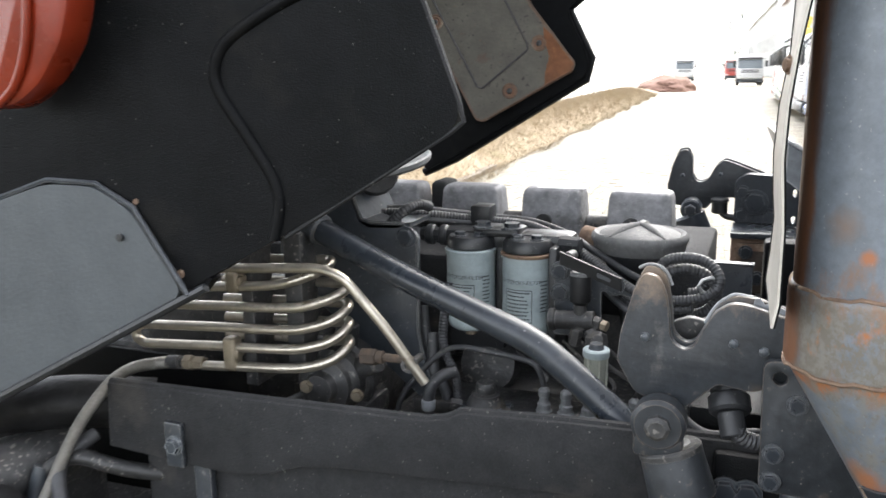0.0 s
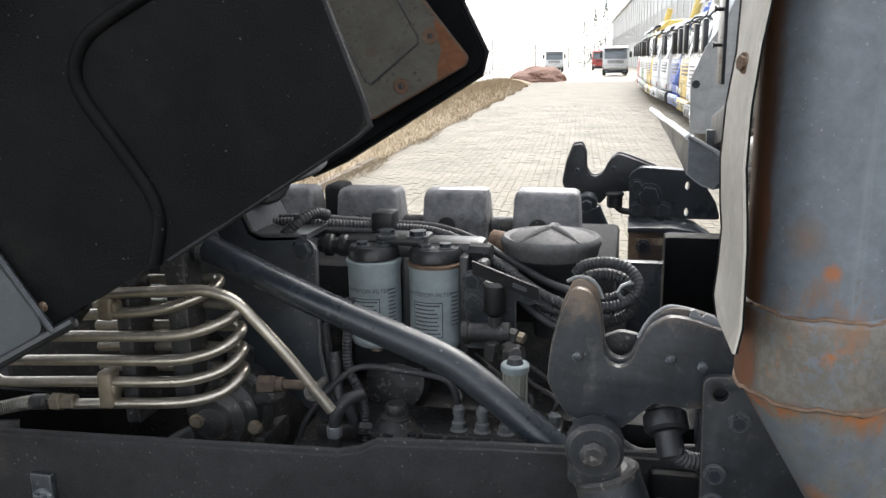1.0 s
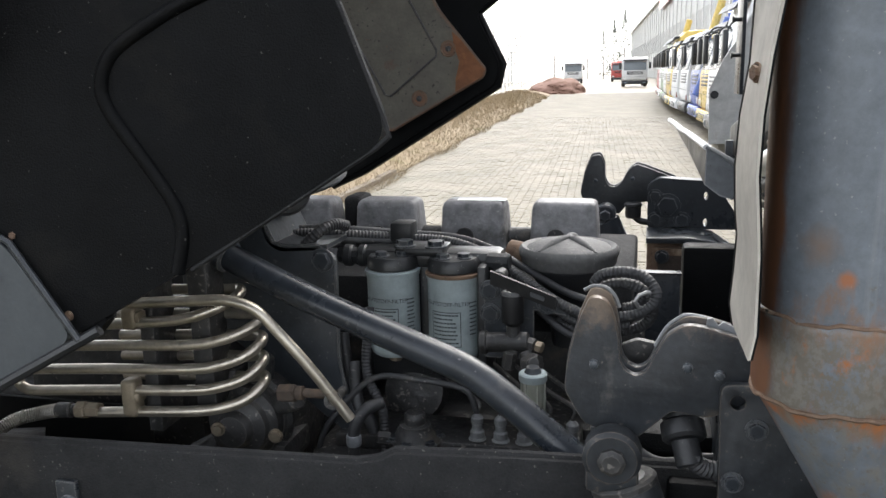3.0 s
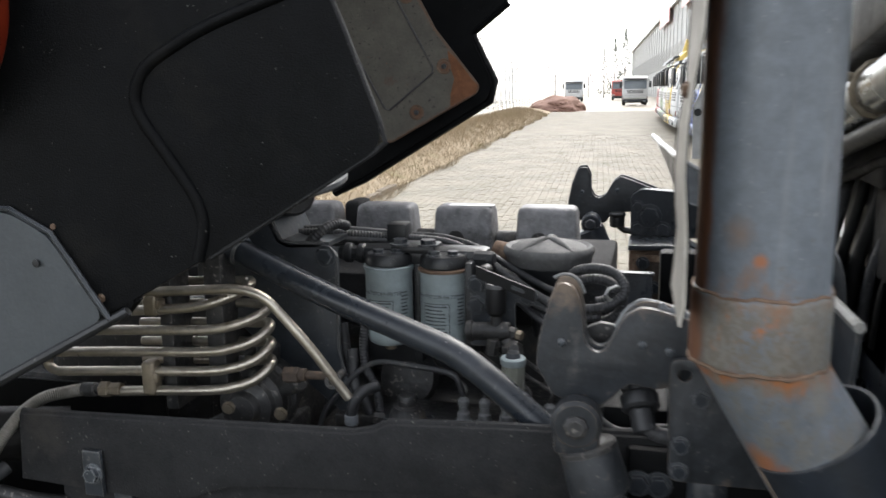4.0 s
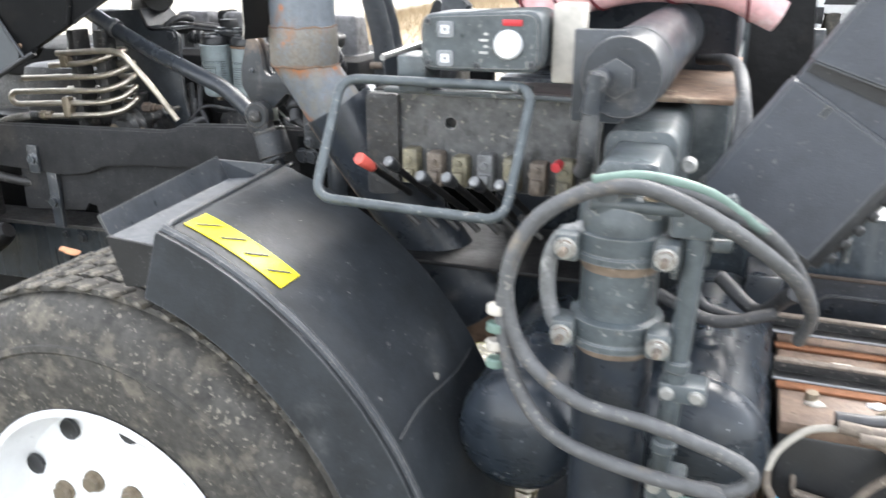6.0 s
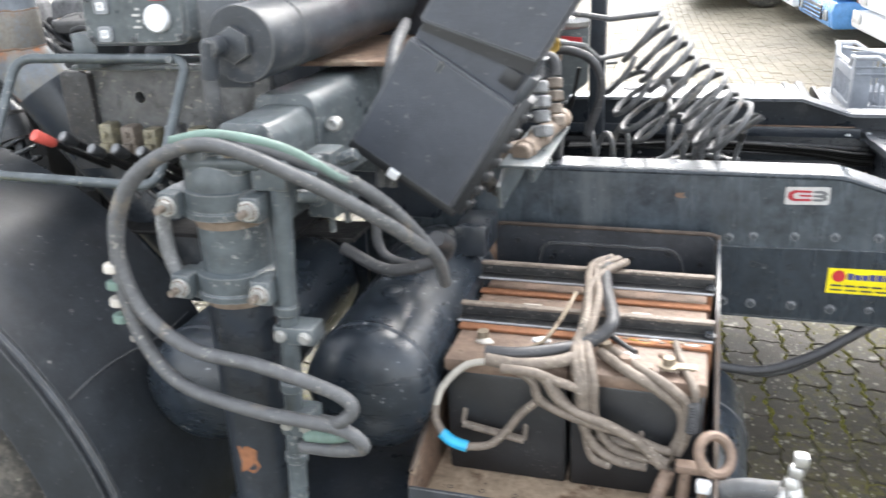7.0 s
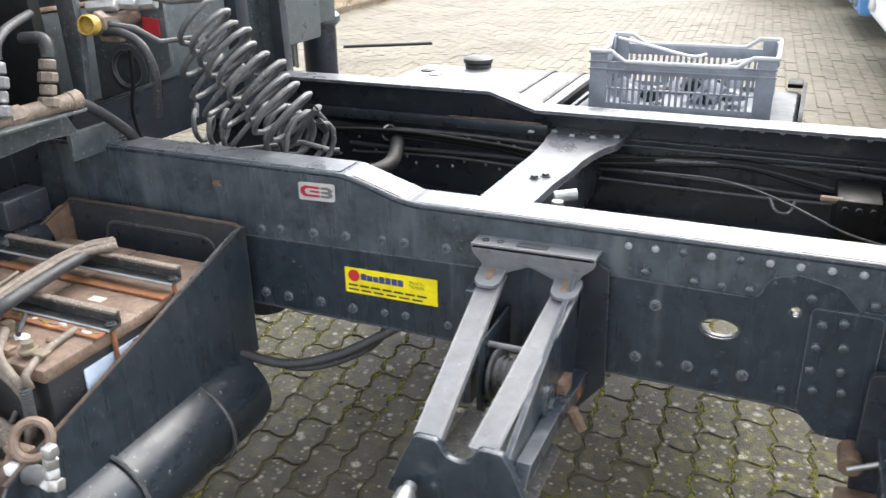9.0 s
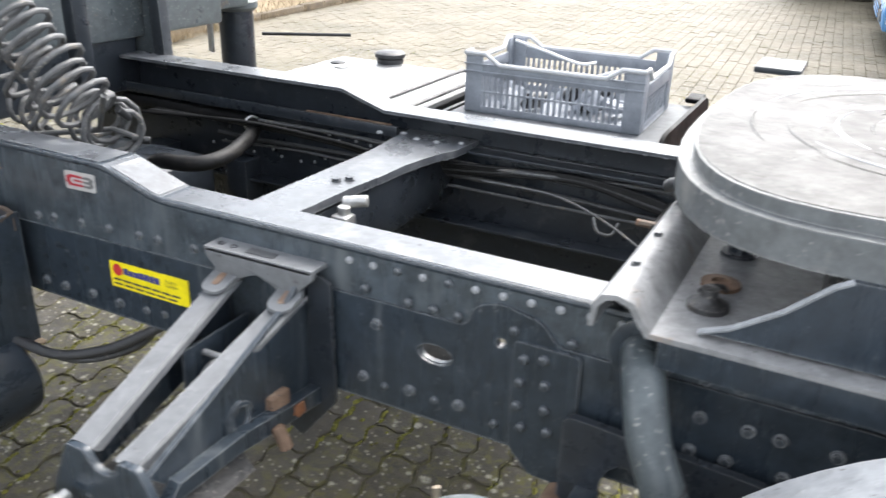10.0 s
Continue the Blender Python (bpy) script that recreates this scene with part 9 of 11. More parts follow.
hose("hanging_cable", tube([(1.74, 1.50, 0.645), (1.88, 1.52, 0.625), (2.0, 1.58, 0.66), (2.08, 1.60, 0.74)], 0.008, 8, 10), "rubber", (1.9, 1.5, 0.62), "black cable loop hanging under the rail", "cable")

# ---- battery box ----
bb = thing("battery_box", (1.5, 1.2, 0.6), "rusty open steel battery box hung on the chassis rail", "battery box")
part("floor", box(1.245, 1.765, 0.86, 1.54, 0.625, 0.634, 0.002), "traydust", bb, "dusty tan floor")
part("back_wall", slab(round_outline([(1.245, 0.70), (1.245, 0.925), (1.262, 0.945), (1.72, 0.945), (1.738, 0.925), (1.738, 0.70)], 0.012), 1.53, 1.538), "anthracite", bb)
part("embossing", sweep(rounded([(1.34, 1.529, 0.80), (1.36, 1.529, 0.905), (1.66, 1.529, 0.905), (1.69, 1.529, 0.80)], 0.03, 4), 0.004, 6), "anthracite", bb)
for x in (1.30, 1.38, 1.47, 1.56, 1.64, 1.71):
    bolt(bb, (x, 1.529, 0.885 + 0.02 * math.sin(x * 40)), kind="hole", scale=0.9, name="bolt_hole")


def side_wall(x, top_back, top_front):
    bm = bmesh.new()
    a = [bm.verts.new((x, y, z)) for y, z in ((1.54, 0.628), (1.54, top_back), (1.50, top_back), (0.875, top_front), (0.86, top_front - 0.02), (0.86, 0.628))]
    f = bm.faces.new(a)
    r = bmesh.ops.extrude_face_region(bm, geom=[f])
    bmesh.ops.translate(bm, verts=[v for v in r["geom"] if isinstance(v, bmesh.types.BMVert)], vec=(0.006, 0, 0))
    return bm


part("side_wall", side_wall(1.742, 0.940, 0.735), "rail", bb)
part("side_wall", side_wall(1.243, 0.935, 0.715), "brownrust", bb, "rust-brown inner side wall")
part("front_lip", box(1.245, 1.765, 0.853, 0.861, 0.61, 0.695, 0.002), "anthracite", bb)
for p, q in (((1.745, 1.53, 0.942), (1.745, 0.87, 0.737)), ((1.246, 1.53, 0.938), (1.246, 0.87, 0.718))):
    part("rim_fold", sweep([Vector(p), Vector(q)], 0.004, 8), "sootrust", bb, "rusty folded rim")
part("back_rim", sweep(rounded([(1.246, 1.528, 0.90), (1.246, 1.528, 0.946), (1.744, 1.528, 0.946), (1.744, 1.528, 0.90)], 0.02, 4), 0.005, 8), "sootrust", bb)
part("toggle_latch", join(box(1.50, 1.53, 0.838, 0.853, 0.62, 0.70, 0.004), box(1.497, 1.533, 0.832, 0.845, 0.66, 0.70, 0.004)), "zinc", bb, "zinc toggle latch")
part("handle_hook", tube([(1.60, 1.45, 0.62), (1.60, 1.45, 0.60)], 0.01), "rust", bb)
for y, z in ((1.42, 0.82), (1.20, 0.72), (1.05, 0.70), (1.30, 0.78), (1.48, 0.88)):
    bolt(bb, (1.748, y, z), (1, 0, 0), "hole", 0.9, "bolt_hole")
for k in range(7):
    bolt(bb, (1.29 + 0.06 * k, 0.95, 0.634), (0, 0, 1), "hole", 0.7, "bolt_hole")



def battery(x0, x1, label):
    th = thing("battery", ((x0 + x1) / 2, 1.2, 0.634), label, "battery", "batteries in the box")
    part("case", join(box(x0, x1, 1.006, 1.47, 0.636, 0.845, 0.006)), "plastic", th)
    part("lid", box(x0 - 0.003, x1 + 0.003, 1.0, 1.475, 0.845, 0.872, 0.006), "dirt", th, "dusty brown lid")
    for k in range(3):
        part("filler_cap", lathe([(0.014, 0), (0.014, 0.0015), (0.011, 0.0025), (0, 0.0025)], (x0 + 0.06 + 0.06 * k, 1.17, 0.872), seg=14), "dirt", th)
    part("terminal", lathe([(0.012, 0), (0.011, 0.018), (0, 0.018)], (x0 + 0.05, 1.085, 0.872), seg=12), "brass", th)
    return th


b1 = battery(1.275, 1.492, "black truck battery with a dusty brown lid")
b2 = battery(1.500, 1.722, "black truck battery with dusty lid and pale side label")
part("side_label", box(1.7225, 1.7255, 1.08, 1.28, 0.70, 0.83, 0), "bluegrey", b2, "pale blue label", smooth=0)
part("side_label", box(1.7256, 1.7266, 1.20, 1.26, 0.70, 0.83, 0), "blueink", b2, smooth=0)
for y, z in ((1.145, 0.882), (1.315, 0.900)):
    cl = thing("battery_clamp", (1.5, y, z), "rusty angle bar clamping the batteries down", "clamp bar", "battery clamp bars")
    part("angle", join(box(1.262, 1.735, y - 0.004, y + 0.028, z - 0.006, z, 0.001), box(1.262, 1.735, y + 0.022, y + 0.028, z, z + 0.022, 0.001)), "grime", cl)
    part("upper_edge", box(1.262, 1.735, y + 0.014, y + 0.0300, z + 0.0205, z + 0.027, 0.002), "dustyhose", cl, "dust-covered top edge")
    # Thin pale bead drawing the highlight on the bar's front edge.
    part("front_edge", sweep([Vector((1.262, y - 0.004, z - 0.002)), Vector((1.735, y - 0.004, z - 0.002))], 0.0026, 6), "palebolt", cl, "pale highlight line on the front edge")
    part("rust_strip", box(1.268, 1.73, y - 0.030, y - 0.006, 0.8722, 0.8785, 0.002), "rust", cl, "flaking rust under the bar")
    part("tie_rod", cyl((1.728, y + 0.01, 0.66), (1.728, y + 0.01, z - 0.002), 0.005, 8), "rust", cl)
    bolt(cl, (1.728, y + 0.01, z + 0.004), (0, 0, 1), "black", 0.7)
for th, x, y in ((b1, 1.37, 1.235), (b2, 1.585, 1.235)):
    part("lid_label", box(x, x + 0.034, y, y + 0.020, 0.872, 0.8732, 0), "cream", th, "torn pale label", smooth=0)
crs = random.Random(21)
for th, x, y in ((b1, 1.33, 1.075), (b1, 1.43, 1.10), (b2, 1.565, 1.07), (b2, 1.59, 1.075), (b2, 1.66, 1.085)):
    bm = bmesh.new()
    bmesh.ops.create_icosphere(bm, subdivisions=2, radius=1.0)
    for v in bm.verts:
        v.co = Vector((x, y, 0.873)) + Vector((v.co.x * 0.017, v.co.y * 0.011, v.co.z * 0.006)) * (1 + 0.5 * noise.noise(v.co * 2.5 + Vector((x * 30, 0, 0))))
    part("acid_crust", bm, crs.choice(("cream", "white", "dirt")), th, "white corrosion crust")
for k in range(13):
    x = 1.515 + 0.0165 * k
    bm = bmesh.new()
    bmesh.ops.create_icosphere(bm, subdivisions=1, radius=1.0)
    for v in bm.verts:
        v.co = Vector((x, 1.128 + 0.004 * math.sin(k * 2.1), 0.8785)) + Vector((v.co.x * (0.011 + 0.005 * math.sin(k * 1.3)), v.co.y * 0.005, v.co.z * 0.003)) * (1 + 0.5 * noise.noise(v.co * 2 + Vector((k, 0, 0))))
    part("yellow_residue", bm, ("manifoldrust", "capyellow", "manifoldrust", "cream")[k % 4], b2, "yellowish acid crust")


def cable(pts, r=0.009, m="dustyhose", label="dusty grey battery cable lying over the batteries"):
    return hose("battery_cable", tube(pts, r, 8, 10), m, pts[len(pts) // 2], label, "cable", "battery cables")


cable([(1.353, 0.990, 0.898), (1.410, 0.995, 0.898), (1.466, 1.020, 0.898), (1.510, 1.049, 0.898), (1.544, 1.063, 0.915), (1.561, 1.090, 0.932), (1.539, 1.204, 0.932), (1.525, 1.306, 0.932), (1.529, 1.362, 0.932)], 0.0125, "rubber", "thick black battery cable with a dusty sleeve")
cable([(1.562, 1.355, 0.938), (1.523, 1.290, 0.938), (1.506, 1.212, 0.938), (1.508, 1.133, 0.925), (1.509, 1.065, 0.905), (1.516, 1.003, 0.895), (1.528, 0.975, 0.863), (1.529, 0.975, 0.818), (1.532, 0.975, 0.766), (1.545, 0.975, 0.721), (1.574, 0.975, 0.709)], 0.0085)
cable([(1.546, 1.369, 0.938), (1.508, 1.303, 0.938), (1.525, 1.187, 0.938), (1.526, 1.098, 0.925), (1.521, 1.055, 0.905), (1.532, 1.003, 0.893), (1.542, 0.978, 0.863), (1.544, 0.978, 0.812), (1.562, 0.978, 0.762), (1.587, 0.978, 0.739), (1.628, 0.978, 0.731), (1.657, 0.978, 0.729)], 0.0085)
cable([(1.531, 1.379, 0.936), (1.496, 1.322, 0.936), (1.506, 1.189, 0.936), (1.513, 1.096, 0.925), (1.503, 1.044, 0.903), (1.508, 1.000, 0.892), (1.519, 0.972, 0.864), (1.523, 0.972, 0.813), (1.539, 0.972, 0.757), (1.583, 0.972, 0.724), (1.635, 0.972, 0.718)], 0.009)
cable([(1.358, 0.976, 0.892), (1.420, 0.970, 0.892), (1.484, 0.996, 0.892), (1.519, 1.035, 0.892)], 0.0115)
cable([(1.388, 0.956, 0.888), (1.441, 0.954, 0.888), (1.477, 0.968, 0.869), (1.514, 0.968, 0.858), (1.522, 0.968, 0.847)], 0.0085)
cable([(1.399, 0.967, 0.890), (1.440, 0.966, 0.864), (1.451, 0.966, 0.831), (1.489, 0.966, 0.810), (1.541, 0.966, 0.794), (1.592, 0.966, 0.783), (1.632, 0.966, 0.760), (1.667, 0.966, 0.736)], 0.0085)
cable([(1.419, 0.971, 0.890), (1.460, 0.962, 0.874), (1.484, 0.962, 0.837), (1.522, 0.962, 0.813), (1.573, 0.962, 0.796), (1.618, 0.962, 0.772), (1.653, 0.962, 0.738), (1.672, 0.962, 0.719)], 0.009)
cable([(1.466, 0.970, 0.876), (1.499, 0.970, 0.823), (1.540, 0.970, 0.803), (1.601, 0.970, 0.779), (1.651, 0.970, 0.760), (1.673, 0.970, 0.756)], 0.0075)
cable([(1.545, 1.054, 0.885), (1.597, 0.996, 0.885), (1.650, 0.985, 0.860), (1.684, 0.985, 0.829), (1.690, 0.985, 0.793), (1.680, 0.985, 0.757), (1.666, 0.985, 0.719)], 0.0095)
cable([(1.564, 1.065, 0.885), (1.624, 1.001, 0.885), (1.670, 0.980, 0.869), (1.696, 0.980, 0.839), (1.696, 0.980, 0.785), (1.684, 0.980, 0.747)], 0.0085)
cable([(1.552, 1.120, 0.888), (1.604, 1.060, 0.888)], 0.005, "rubber", "thin dark battery lead")
cable([(1.670, 1.124, 0.880), (1.684, 1.048, 0.880), (1.704, 0.985, 0.872), (1.706, 0.985, 0.845)], 0.007, "dustyhose", "pale stiff battery lead")
cable([(1.372, 0.985, 0.886), (1.318, 0.990, 0.868), (1.277, 0.982, 0.828), (1.262, 0.972, 0.790)], 0.0065, "cream", "pale battery lead with a taped joint")
cable([(1.262, 0.972, 0.790), (1.265, 0.962, 0.766), (1.279, 0.955, 0.745)], 0.0075, "dustyhose")
cable([(1.322, 0.952, 0.724), (1.365, 0.955, 0.733), (1.395, 0.963, 0.762), (1.418, 0.966, 0.795), (1.446, 0.967, 0.824)], 0.0075, "dustyhose")
hose("blue_tape", tube([(1.277, 0.954, 0.746), (1.297, 0.952, 0.732), (1.325, 0.951, 0.725)], 0.0105), "bluetape", (1.297, 0.952, 0.732), "light blue tape round a cable", "tape")
cable([(1.484, 1.179, 0.940), (1.465, 1.105, 0.915), (1.443, 1.058, 0.895), (1.423, 1.046, 0.885)], 0.004, "brass", "thin bare metal battery cable")
for holder, (p, q) in zip((b1, b2), (((1.308, 0.988, 0.748), (1.420, 0.988, 0.729)), ((1.546, 0.988, 0.757), (1.623, 0.988, 0.744)))):
    part("handle", join(sweep([Vector(p), Vector(q)], 0.0075, 8), *[cyl(e, Vector(e) + Vector((0, 0.02, 0.02)), 0.005, 8) for e in (p, q)]), "dustyhose", holder, "dusty handle")
sw = thing("cable_lug", (1.736, 0.940, 0.775), "rusty terminal lugs and a red-brown eye on the battery cables", "cable lug")
for k, at in enumerate(((1.590, 1.020, 0.882), (1.661, 1.031, 0.882))):
    part("lug", join(lathe([(0.018, 0), (0.018, 0.005), (0.010, 0.007), (0.010, 0.018), (0, 0.019)], at, seg=12), box(at[0], at[0] + 0.045, at[1] - 0.01, at[1] + 0.01, at[2], at[2] + 0.006, 0.002)), "brass" if k else "dirt", sw)
part("eye", sweep([Vector((1.742, 0.940, 0.780)) + Vector((0.823, 0.569, -0.000)) * (0.029 * math.cos(a * math.pi / 9)) + Vector((-0.317, 0.458, 0.831)) * (0.031 * math.sin(a * math.pi / 9)) for a in range(18)], 0.0088, 8, closed=True), "dirt", sw, "muddy cable eye")
part("sheath", ribbed([(1.704, 0.975, 0.850), (1.705, 0.975, 0.834), (1.703, 0.975, 0.795)], 0.0105), "rubber", sw)
part("white_connector", box(1.716, 1.738, 0.895, 0.915, 0.733, 0.752, 0.004), "white", sw)
part("crusted_plug", join(box(1.682, 1.735, 0.925, 0.950, 0.745, 0.760, 0.004), cyl((1.64, 0.92, 0.64), (1.672, 0.955, 0.728), 0.013, 10), cyl((1.690, 0.92, 0.64), (1.700, 0.935, 0.745), 0.010, 10), cyl((1.727, 0.905, 0.64), (1.727, 0.905, 0.735), 0.007, 8)), "dirt", sw)
bs_ = thing("isolator_switch", (1.78, 0.86, 0.62), "grey cable gland with a crumpled foil end beside the box", "cable gland")
part("gland", tube([(1.735, 0.92, 0.72), (1.785, 0.900, 0.753), (1.820, 0.890, 0.763), (1.839, 0.885, 0.767)], 0.016), "hose", bs_)
part("foil_end", join(*[moved(box(-0.010, 0.010, -0.010, 0.010, -0.010, 0.010, 0.004), Matrix.Translation(p) @ Euler((k, k * 1.7, k * 0.6)).to_matrix().to_4x4()) for k, p in enumerate(((1.860, 0.880, 0.832), (1.856, 0.880, 0.811), (1.852, 0.880, 0.789), (1.857, 0.880, 0.770), (1.839, 0.880, 0.765)))]), "zinc", bs_, "crumpled foil")

# air tanks below
def air_tank(p, q, r, m, label):
    p, q = Vector(p), Vector(q)
    h = (q - p).length
    th = thing("air_tank", p, label, "air tank", "air tanks")
    prof = [(0.0, -r * 0.42), (r * 0.45, -r * 0.36), (r * 0.8, -r * 0.2), (r * 0.96, -r * 0.06), (r, 0.02), (r, h - 0.02), (r * 0.96, h + r * 0.06), (r * 0.8, h + r * 0.2), (r * 0.45, h + r * 0.36), (0, h + r * 0.42)]
    part("shell", lathe(prof, p, q - p, 40), m, th)
    part("weld", lathe([(r, 0.03), (r + 0.003, 0.034), (r + 0.003, 0.040), (r, 0.044)], p, q - p, 40), m, th)
    part("boss", lathe([(0.02, 0), (0.02, 0.01), (0.012, 0.014)], p + (q - p) * 0.3 + Vector((0, 0, r - 0.003)), (0, 0, 1), 12), m, th)
    return th


air_tank((1.140, 0.955, 0.812), (1.150, 1.45, 0.845), 0.122, "tankpaint", "scuffed blue-black air tank lying across the frame")
air_tank((0.862, 0.852, 0.842), (0.862, 1.35, 0.85), 0.106, "tankpaint", "scuffed blue-black air tank with a domed end behind the outrigger leg")
t3 = air_tank((1.725, 0.93, 0.545), (1.725, 1.47, 0.565), 0.097, "tankpaint", "dented blue-black air tank under the battery box")
for y in (1.08, 1.33):
    part("band", sweep([Vector((1.725 + 0.1005 * math.cos(a * 0.2618), y, 0.553 + 0.1005 * math.sin(a * 0.2618))) for a in range(24)], 0.0045, 6, closed=True), "anthracite", t3, "steel band")

tk = thing("tank_strap", (1.155, 1.2, 0.72), "black steel strap holding the air tank", "strap")
part("band", sweep([Vector((1.143 + 0.133 * math.cos(a * 0.2618), 1.38, 0.83 + 0.133 * math.sin(a * 0.2618))) for a in range(24)], 0.008, 6, closed=True), "black", tk)
part("top_block", box(1.20, 1.27, 1.34, 1.46, 0.93, 1.0, 0.008), "black", tk)
lo = thing("lower_frame", (1.1, 1.2, 0.4), "dark lower support frame under the tanks", "support frame")
part("plate", box(0.85, 1.25, 0.9, 1.5, 0.55, 0.57, 0.004), "black", lo)
for pts, r in (([(1.15, 1.2, 1.04), (1.22, 1.15, 1.0), (1.26, 1.1, 1.05), (1.27, 1.0, 1.1)], 0.014), ([(1.05, 1.1, 1.03), (1.15, 1.08, 1.0), (1.25, 1.1, 1.02)], 0.012), ([(1.1, 1.15, 1.12), (1.12, 1.12, 1.02), (1.2, 1.1, 1.0)], 0.010)):
    part("frame_hose", tube(pts, r), "rubber", lo)
part("pale_lamp", lathe([(0.10, 0), (0.105, 0.01), (0.09, 0.03), (0.0, 0.05)], (1.12, 0.80, 0.50), (-0.1, -0.5, 0.8), 28), "cream", lo)

# ---- far side: fuel tank, crate on its box ----
ft_ = thing("fuel_tank", (1.6, 3.0, 0.35), "bright aluminium fuel tank with a black cap and strap", "fuel tank")
prof = round_outline([(2.62, 0.34), (2.62, 0.955), (3.46, 0.955), (3.46, 0.34)], 0.14, 7)
bm = bmesh.new()
a = [bm.verts.new((1.36, y, z)) for y, z in prof]
f = bm.faces.new(a)
r = bmesh.ops.extrude_face_region(bm, geom=[f])
bmesh.ops.translate(bm, verts=[v for v in r["geom"] if isinstance(v, bmesh.types.BMVert)], vec=(0.71, 0, 0))
part("shell", bm, "alu", ft_)
part("bracket", box(1.55, 1.63, 2.40, 2.66, 0.55, 0.80, 0.004), "black", ft_)
part("filler_neck", cyl((1.594, 3.33, 0.945), (1.594, 3.33, 0.965), 0.05, 24), "alu", ft_)
part("cap", lathe([(0.052, 0), (0.054, 0.004), (0.054, 0.018), (0.048, 0.022), (0.060, 0.024), (0.060, 0.038), (0.05, 0.044), (0, 0.046)], (1.594, 3.33, 0.958), seg=24), "plastic", ft_, "black filler cap")
for x in (1.42, 1.48):
    part("sender", lathe([(0.03, 0), (0.03, 0.006), (0.02, 0.01), (0, 0.01)], (x, 3.22 - (x - 1.42), 0.954), seg=18), "plastic" if x < 1.45 else "zinc", ft_)
for x in (1.90, 2.02):
    part("strap", sweep([Vector((x, y, z)) for y, z in [((y - 3.04) * 1.012 + 3.04, (z - 0.648) * 1.012 + 0.648) for y, z in prof]], 0.009, 6, closed=True), "rubber", ft_, "black rubber strap edge")
# Dark sheet over the aluminium end, painting in the shadow on it.
part("end_panel", prism([((y - 3.04) * 0.97 + 3.04, (z - 0.648) * 0.97 + 0.648) for y, z in prof], 2.0705, 2.078, Matrix(((0, 0, 1, 0), (1, 0, 0, 0), (0, 1, 0, 0), (0, 0, 0, 1)))), "anthracite", ft_, "dark sheet for the shade on the end face")
part("end_rim", sweep([Vector((2.075, y, z)) for y, z in prof], 0.016, 8, closed=True), "plastic", ft_)
cr_base = thing("side_box", (2.5, 3.0, 0.5), "black equipment box with rounded strap behind the far rail", "equipment box")
part("body", box(2.132, 2.814, 2.62, 3.30, 0.45, 0.955, 0.02, 4), "black", cr_base)
part("end_plate", prism(round_outline([(2.72, 0.5), (2.72, 0.985), (3.37, 0.985), (3.37, 0.5)], 0.07, 5), 2.815, 2.828, Matrix(((0, 0, 1, 0), (1, 0, 0, 0), (0, 1, 0, 0), (0, 0, 0, 1)))), "cab", cr_base)
part("mount", box(2.3, 2.7, 2.506, 2.63, 0.78, 0.86, 0.004), "black", cr_base)
part("wet_top", box(2.15, 2.80, 2.66, 3.28, 0.954, 0.957, 0), "armpaint", cr_base, "wet grey top sheet", smooth=0)
part("top_flap", box(2.765, 2.815, 3.27, 3.37, 0.968, 0.984, 0.005), "cab", cr_base)
part("end_plate", prism(round_outline([(2.72, 0.5), (2.72, 0.955), (3.37, 0.955), (3.37, 0.5)], 0.07, 5), 2.118, 2.13, Matrix(((0, 0, 1, 0), (1, 0, 0, 0), (0, 1, 0, 0), (0, 0, 0, 1)))), "plastic", cr_base)

crate = thing("plastic_crate", (2.47, 3.0, 0.957), "grey slotted plastic crate standing on the black box", "crate")
CA = Matrix.Translation((2.182, 2.806, 0.957)) @ Matrix.Rotation(radians(1.5), 4, "Z")
CL, CW, CH = 0.556, 0.385, 0.182


def cbox(x0, x1, y0, y1, z0, z1, b=0.002):
    return moved(box(x0, x1, y0, y1, z0, z1, b), CA)


part("base", cbox(0, CL, 0, CW, 0, 0.006), "crate", crate)
for x in (0.0, CL - 0.055):
    for y in (0.0, CW - 0.012):
        part("corner_panel", cbox(x, x + 0.055, y, y + 0.012, 0, CH - 0.003), "crate", crate)
for x in (0.0, CL - 0.012):
    for y in (0.013, CW - 0.053):
        part("corner_panel", cbox(x, x + 0.012, y, y + 0.04, 0, CH - 0.003), "crate", crate)
for y in (0.0, CW - 0.010):
    part("band", cbox(0.055, CL - 0.055, y, y + 0.010, 0.115, 0.150), "crate", crate)
    part("band", cbox(0.055, CL - 0.055, y, y + 0.008, 0.0, 0.022), "crate", crate)
    part("band", cbox(0.055, CL - 0.055, y, y + 0.008, 0.064, 0.070), "crate", crate)
    for k in range(23):
        x = 0.061 + 0.0190 * k
        part("slat", cbox(x, x + 0.0085, y + 0.001, y + 0.007, 0.02, 0.118, 0), "crate", crate, smooth=0)
for x in (0.0, CL - 0.010):
    part("band", cbox(x, x + 0.010, 0.04, CW - 0.04, 0.10, 0.135), "crate", crate)
    part("band", cbox(x, x + 0.008, 0.04, CW - 0.04, 0.0, 0.022), "crate", crate)
    for k in range(12):
        y = 0.048 + 0.023 * k
        part("slat", cbox(x + 0.001, x + 0.007, y, y + 0.010, 0.02, 0.10, 0), "crate", crate, smooth=0)
ring_lo, ring_hi = 0.152, CH
rim_path = []
for (ax, ay), (bx_, by_) in (((0, 0), (CL, 0)), ((CL, 0), (CL, CW)), ((CL, CW), (0, CW)), ((0, CW), (0, 0))):
    for f, z in ((0.0, ring_hi), (0.12, ring_hi), (0.20, ring_lo), (0.80, ring_lo), (0.88, ring_hi)):
        rim_path.append(CA @ Vector((ax + (bx_ - ax) * f, ay + (by_ - ay) * f, z)))
